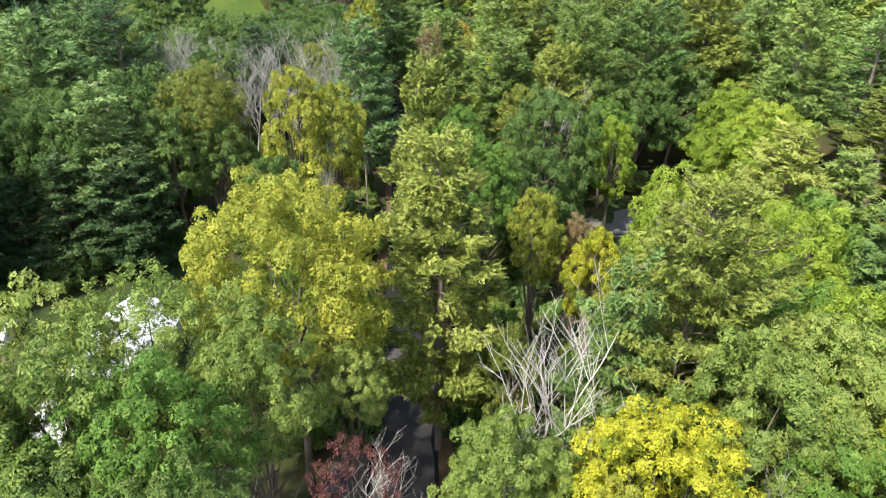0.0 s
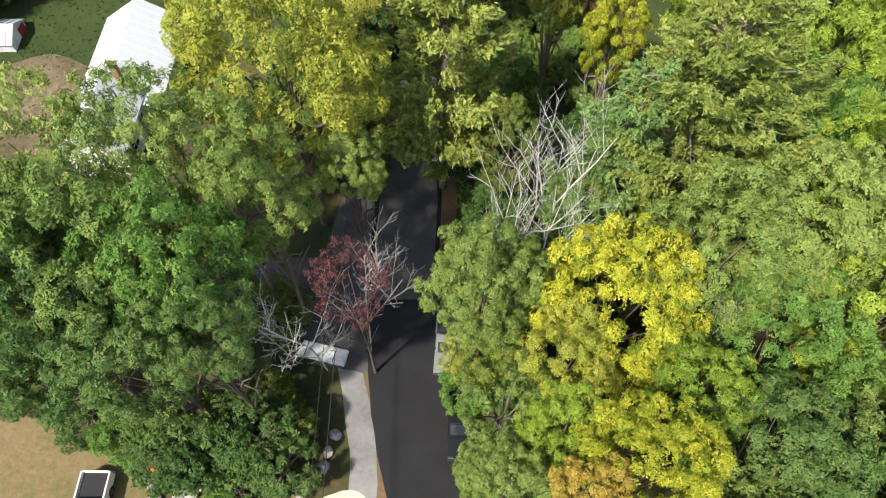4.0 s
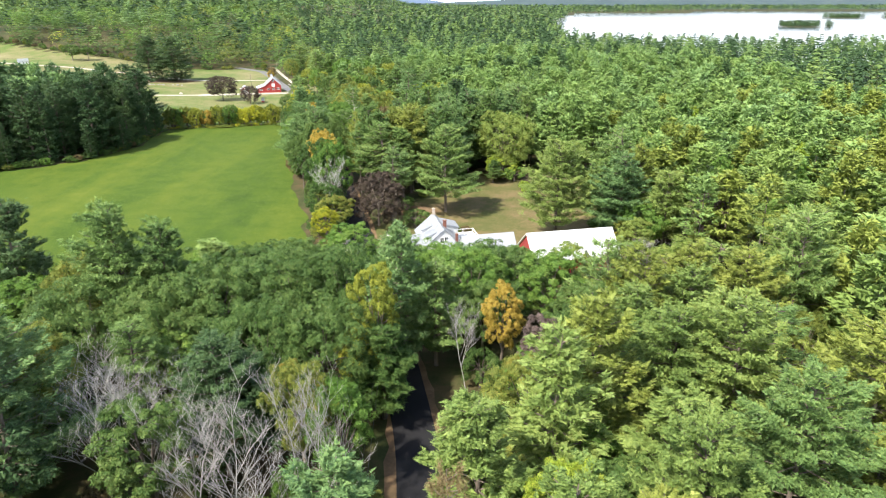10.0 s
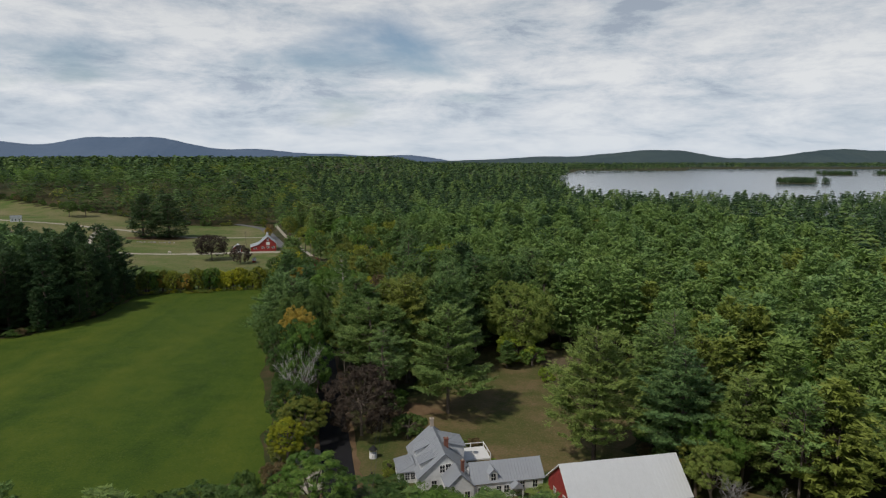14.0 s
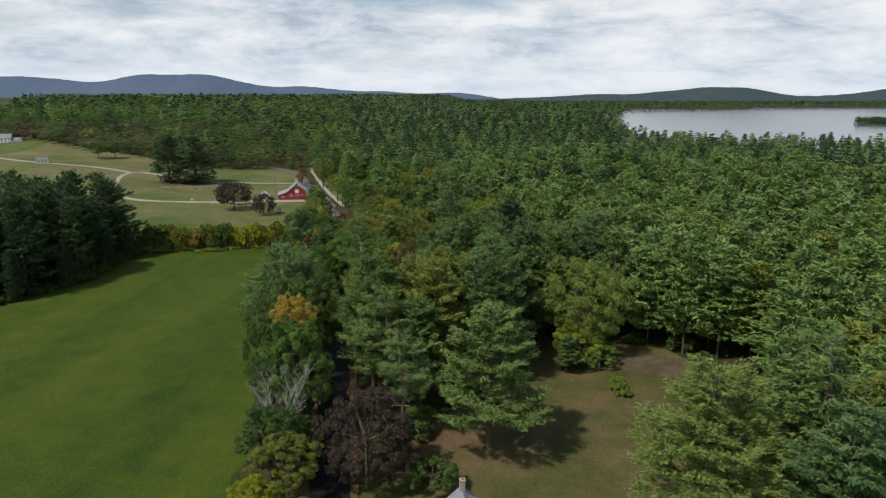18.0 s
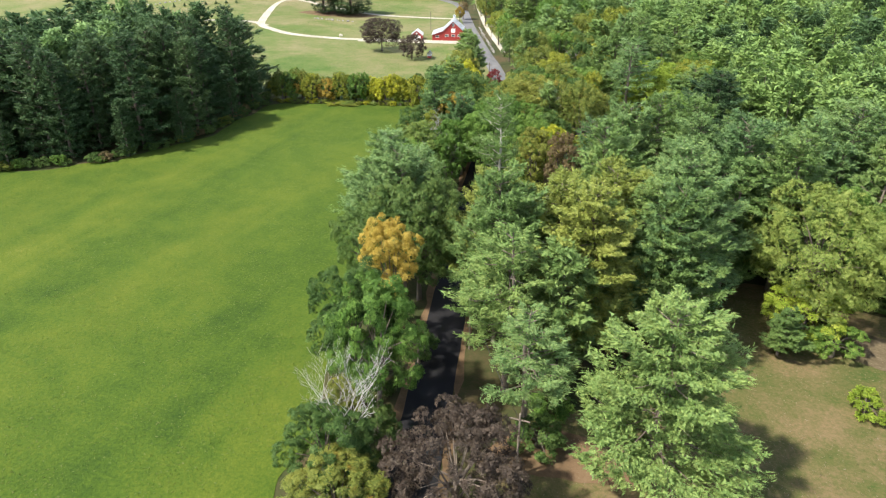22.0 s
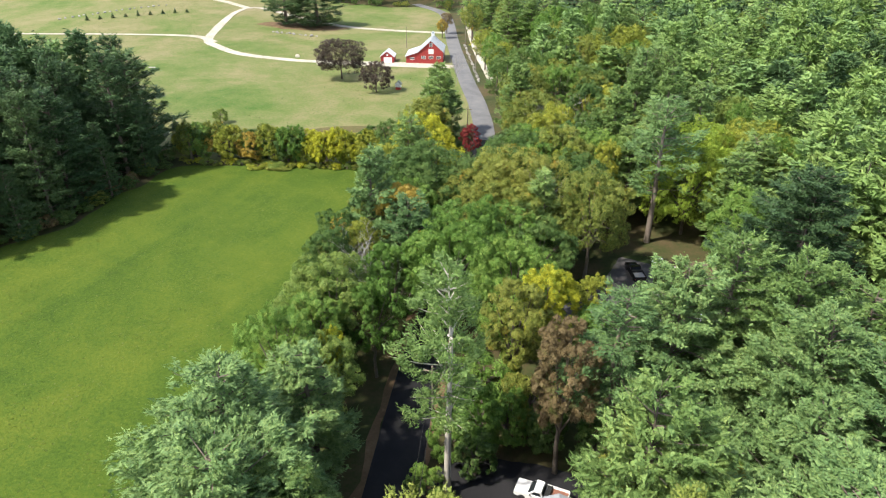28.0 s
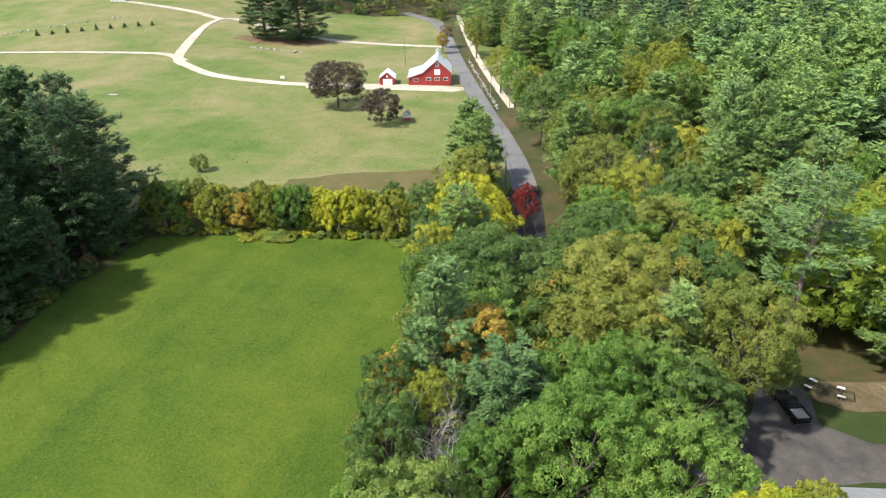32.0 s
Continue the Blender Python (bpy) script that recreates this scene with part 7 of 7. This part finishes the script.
# ---- poles and cables ----
def pole(x, y, h, arm=True, turn=0):
    t = thing("utility_pole", x, y, turn, "weathered wooden utility pole with a cross-arm", "utility pole", "poles along the road")
    part("pole", tube((0, 0, -0.5), (0, 0, h), 0.15, 0.10, 10), M_POLE, t)
    if arm:
        part("crossarm", box(-1.1, 1.1, -0.06, 0.06, h - 0.9, h - 0.78), M_POLE, t)
        i0 = part("insulator", tube((0, 0, 0), (0, 0, 0.16), 0.05, 0.03), M_CHROME, t, at=pose(-1.0, 0, h - 0.78))
        for k in (-0.4, 0.4, 1.0):
            share(i0, "insulator", pose(k, 0, h - 0.78))
    return Vector((x, y, ground_z(x, y) + h - 0.7))


def cable(a, b, sag, r=0.018):
    pts = [a.lerp(b, t) - Vector((0, 0, sag * 4 * t * (1 - t))) for t in np.linspace(0, 1, 9)]
    v, f = limb([tuple(q) for q in pts], [r] * 9, 4)
    return tagged(new("cable", mesh_of("cable", v, f, M_WIRE)), "thin black overhead cable between poles", "cable", "overhead cables")


line = [pole(-7.4, -14, 9.5), pole(-7.6, 32, 9.5), pole(-6.8, 71.6, 9.5), pole(-8, 126, 9.0), pole(-10.6, 205.5, 9.0), pole(-22.5, 226, 9.0), pole(-33.0, 268, 9.0), pole(-42, 318, 9.0), pole(-62, 372, 9.0), pole(-83.1, 447.9, 9.5), pole(-104, 500, 9.5), pole(-126, 560, 9.5)]
for a, b in zip(line[:-1], line[1:]):
    cable(a, b, 0.9)
    cable(a + Vector((0.5, 0, -1.2)), b + Vector((0.5, 0, -1.2)), 1.1, 0.028)
pole(-74.4, 436.6, 7.0)
pole(-125, 481.6, 9.0, False)
cable(Vector((21, 73, 5.0)), Vector((52, 76, 4.6)), 0.6)
cable(Vector((21, 73, 4.4)), Vector((52, 76, 4.0)), 0.6)

# ornamental well before the farmhouse
orn = thing("garden_well", -11.2, 187.2, 0, "small white wishing well with a dark pointed roof", "garden ornament")
part("basin", tube((0, 0, -0.05), (0, 0, 0.85), 0.75, 0.7, 12), M_TRIM, orn, "white round basin")
for s in (-1, 1):
    part("post", box(s * 0.6 - 0.05, s * 0.6 + 0.05, -0.05, 0.05, 0.85, 1.7), M_TRIM, orn)
part("roof", tube((0, 0, 1.65), (0, 0, 2.5), 0.85, 0.03, 10), M_DARK, orn, "dark pointed roof")
m0 = part("mailbox", box(-0.12, 0.12, -0.25, 0.25, 1.0, 1.25, 0.05), M_DARK, None)
m0.matrix_world = pose(-10.5, 179.1, ground_z(-10.5, 179.1), 0, 0, 12)
tagged(m0, "black mailbox on a post beside the lane", "mailbox")
part("post", box(-0.05, 0.05, -0.05, 0.05, -0.2, 1.0), M_POLE, m0)
table = thing("garden_table", 9.6, 187.6, 0, "small round white table on the white deck", "table", z=0.451)
part("top", tube((0, 0, 0.68), (0, 0, 0.72), 0.55, 0.55, 16), M_TRIM, table)
part("leg", tube((0, 0, 0), (0, 0, 0.68), 0.05, 0.04, 8), M_TRIM, table)
q = farm.matrix_world @ Vector((12.4, 11.6, 0))
table.matrix_world = pose(q.x, q.y, 0.451)

# trees and hedge of the far farm
tree("dome", -125, 421, 14.5, 8.4, "purple", 2, label="broad dark purple maple on the farm lawn")
tree("dome", -106, 409, 10.0, 5.4, "purple", 2, label="smaller dark purple maple on the farm lawn")
for x, y, h, w in ((-206, 515, 31.5, 13.0), (-189, 517.5, 31, 15.0)):
    tree("low_pine", x, y, h, w, "pine_dark", 2, label="broad dark white pine standing in the farm meadow", group="two pines by the drive")
sheet("pine_litter", [(-219, 506), (-200, 503), (-176, 509), (-172, 518), (-195, 523), (-216, 515)], M_VERGE, 0.09, 1.0, "brown needle litter under the two pines", "soil", 0.9)
for x, y, h, w in ((-82.5, 491.5, 24, 9.0), (-72.7, 490.5, 22, 8.0), (-101.4, 533.0, 25, 9.0)):
    tree("low_pine", x, y, h, w, "pine", 1, label="tall green white pine beside the far road")
tree("shrub", -133, 362, 4.6, 2.2, "pale", 1, label="small crooked apple tree in the meadow")
tree("broad", -300, 590, 13, 7, "oak", 1)
tree("tall", -290, 596, 11, 4, "oak", 1)
tree("tall", -120, 520, 10, 3.0, "rust", 1)
tree("bare", -84, 428, 11, 3.6, "", 2)
tree("tall", -118, 508, 9, 2.4, "orange", 1)
for k in range(30):
    a = k / 29
    yellow = 0.60 < a < 0.90
    tree("shrub", -123 + 47 * a + random.uniform(-1, 1), 335.5 + 9.5 * a + random.uniform(-2.0, 2.5), random.uniform(6.6, 10.4) * (0.95 if yellow else 1.0), random.uniform(2.8, 4.4) * (1.15 if yellow else 1.0),
         ("maple", "turning", "oak", "green", "orange", "turning", "oak")[k % 7] if not yellow else "yellow" if k % 3 else "maple", 2, group="hedge at the field's end")
for k in range(24):
    a = k / 23
    tree("bush", -122 + 48 * a, 332.0 + 11 * a + random.uniform(-0.9, 0.9), random.uniform(0.8, 1.9), random.uniform(0.9, 1.7), ("turning", "maple", "yellow", "pale")[k % 4], 1, group="low growth before the hedge")
for k in range(9):
    tree("spruce", -300 + 5.5 * k * 0.8, 478 + 4.2 * k, random.uniform(2.0, 3.4), 1.1, "pine_dark", 1, group="young spruces along the terrace")


# ---- grass that stands up from the open ground ----
def grass(name, poly, count, size, mat, label, bounds):
    """Loose tufts of blades over a patch of the plan, as one object."""
    r = np.random.default_rng(count)
    x, y = r.uniform(bounds[0], bounds[1], count), r.uniform(bounds[2], bounds[3], count)
    ok = inside(x, y, poly) & (near_line(x, y, ROAD) > 3.2)
    x, y = x[ok], y[ok]
    n = len(x)
    clump = np.array([noise.noise(Vector((a * 0.12, b * 0.12, 7.0))) for a, b in zip(x, y)])
    keep = clump + r.normal(size=n) * 0.25 > -0.1
    x, y = x[keep], y[keep]
    n = len(x)
    c = np.stack([x, y, height(x, y) + 0.09], -1)
    face = np.tile([0, 0, 1.0], (n, 1)) + r.normal(size=(n, 3)) * 0.28
    v = leaves(c, face, size * r.uniform(0.5, 1.5, n), r, 0.5)
    tagged(new(name, mesh_of(name, v, tri_faces(v), mat)), label, "grass", kind="stuff")


M_BLADES = foliage("meadow_grass_blades", (0.045, 0.094, 0.009), (0.078, 0.122, 0.014), (0.140, 0.160, 0.036), 0.3, cut=0, vary=0.45)
M_STRAW = foliage("dry_grass_blades", (0.070, 0.108, 0.024), (0.118, 0.140, 0.042), (0.200, 0.190, 0.090), 0.3, cut=0, vary=0.45)
M_DRY = foliage("dry_lawn_blades", (0.090, 0.100, 0.028), (0.160, 0.138, 0.056), (0.250, 0.205, 0.115), 0.3, cut=0, vary=0.45)
grass("field_grass", FIELD, 90000, 0.20, M_BLADES, "short uneven grass tufts over the hay field", (-140, -28, 150, 345))
grass("lawn_grass", LAWN, 26000, 0.17, M_DRY, "thin dry grass tufts on the lawn", (-14, 50, 160, 258))
grass("meadow_grass", MEADOW, 45000, 0.38, M_STRAW, "dry grass tufts over the sloping meadow", (-300, -70, 340, 560))
# blades darkened so that their colour carries the yard's shade
M_GRASS_PAINTED_SHADE = foliage("grass_blades_painted_shade", (0.026, 0.056, 0.010), (0.044, 0.080, 0.016), (0.076, 0.104, 0.028), 0.3, cut=0, vary=0.45)
grass("yard_grass", YARD_WEST, 16000, 0.26, M_GRASS_PAINTED_SHADE, "rough grass and weeds round the white house", (-66, -18, 16, 62))
grass("clearing_grass", YARD_EAST, 6000, 0.20, M_BLADES, "green grass of the shaded clearing", (20, 62, 44, 73))
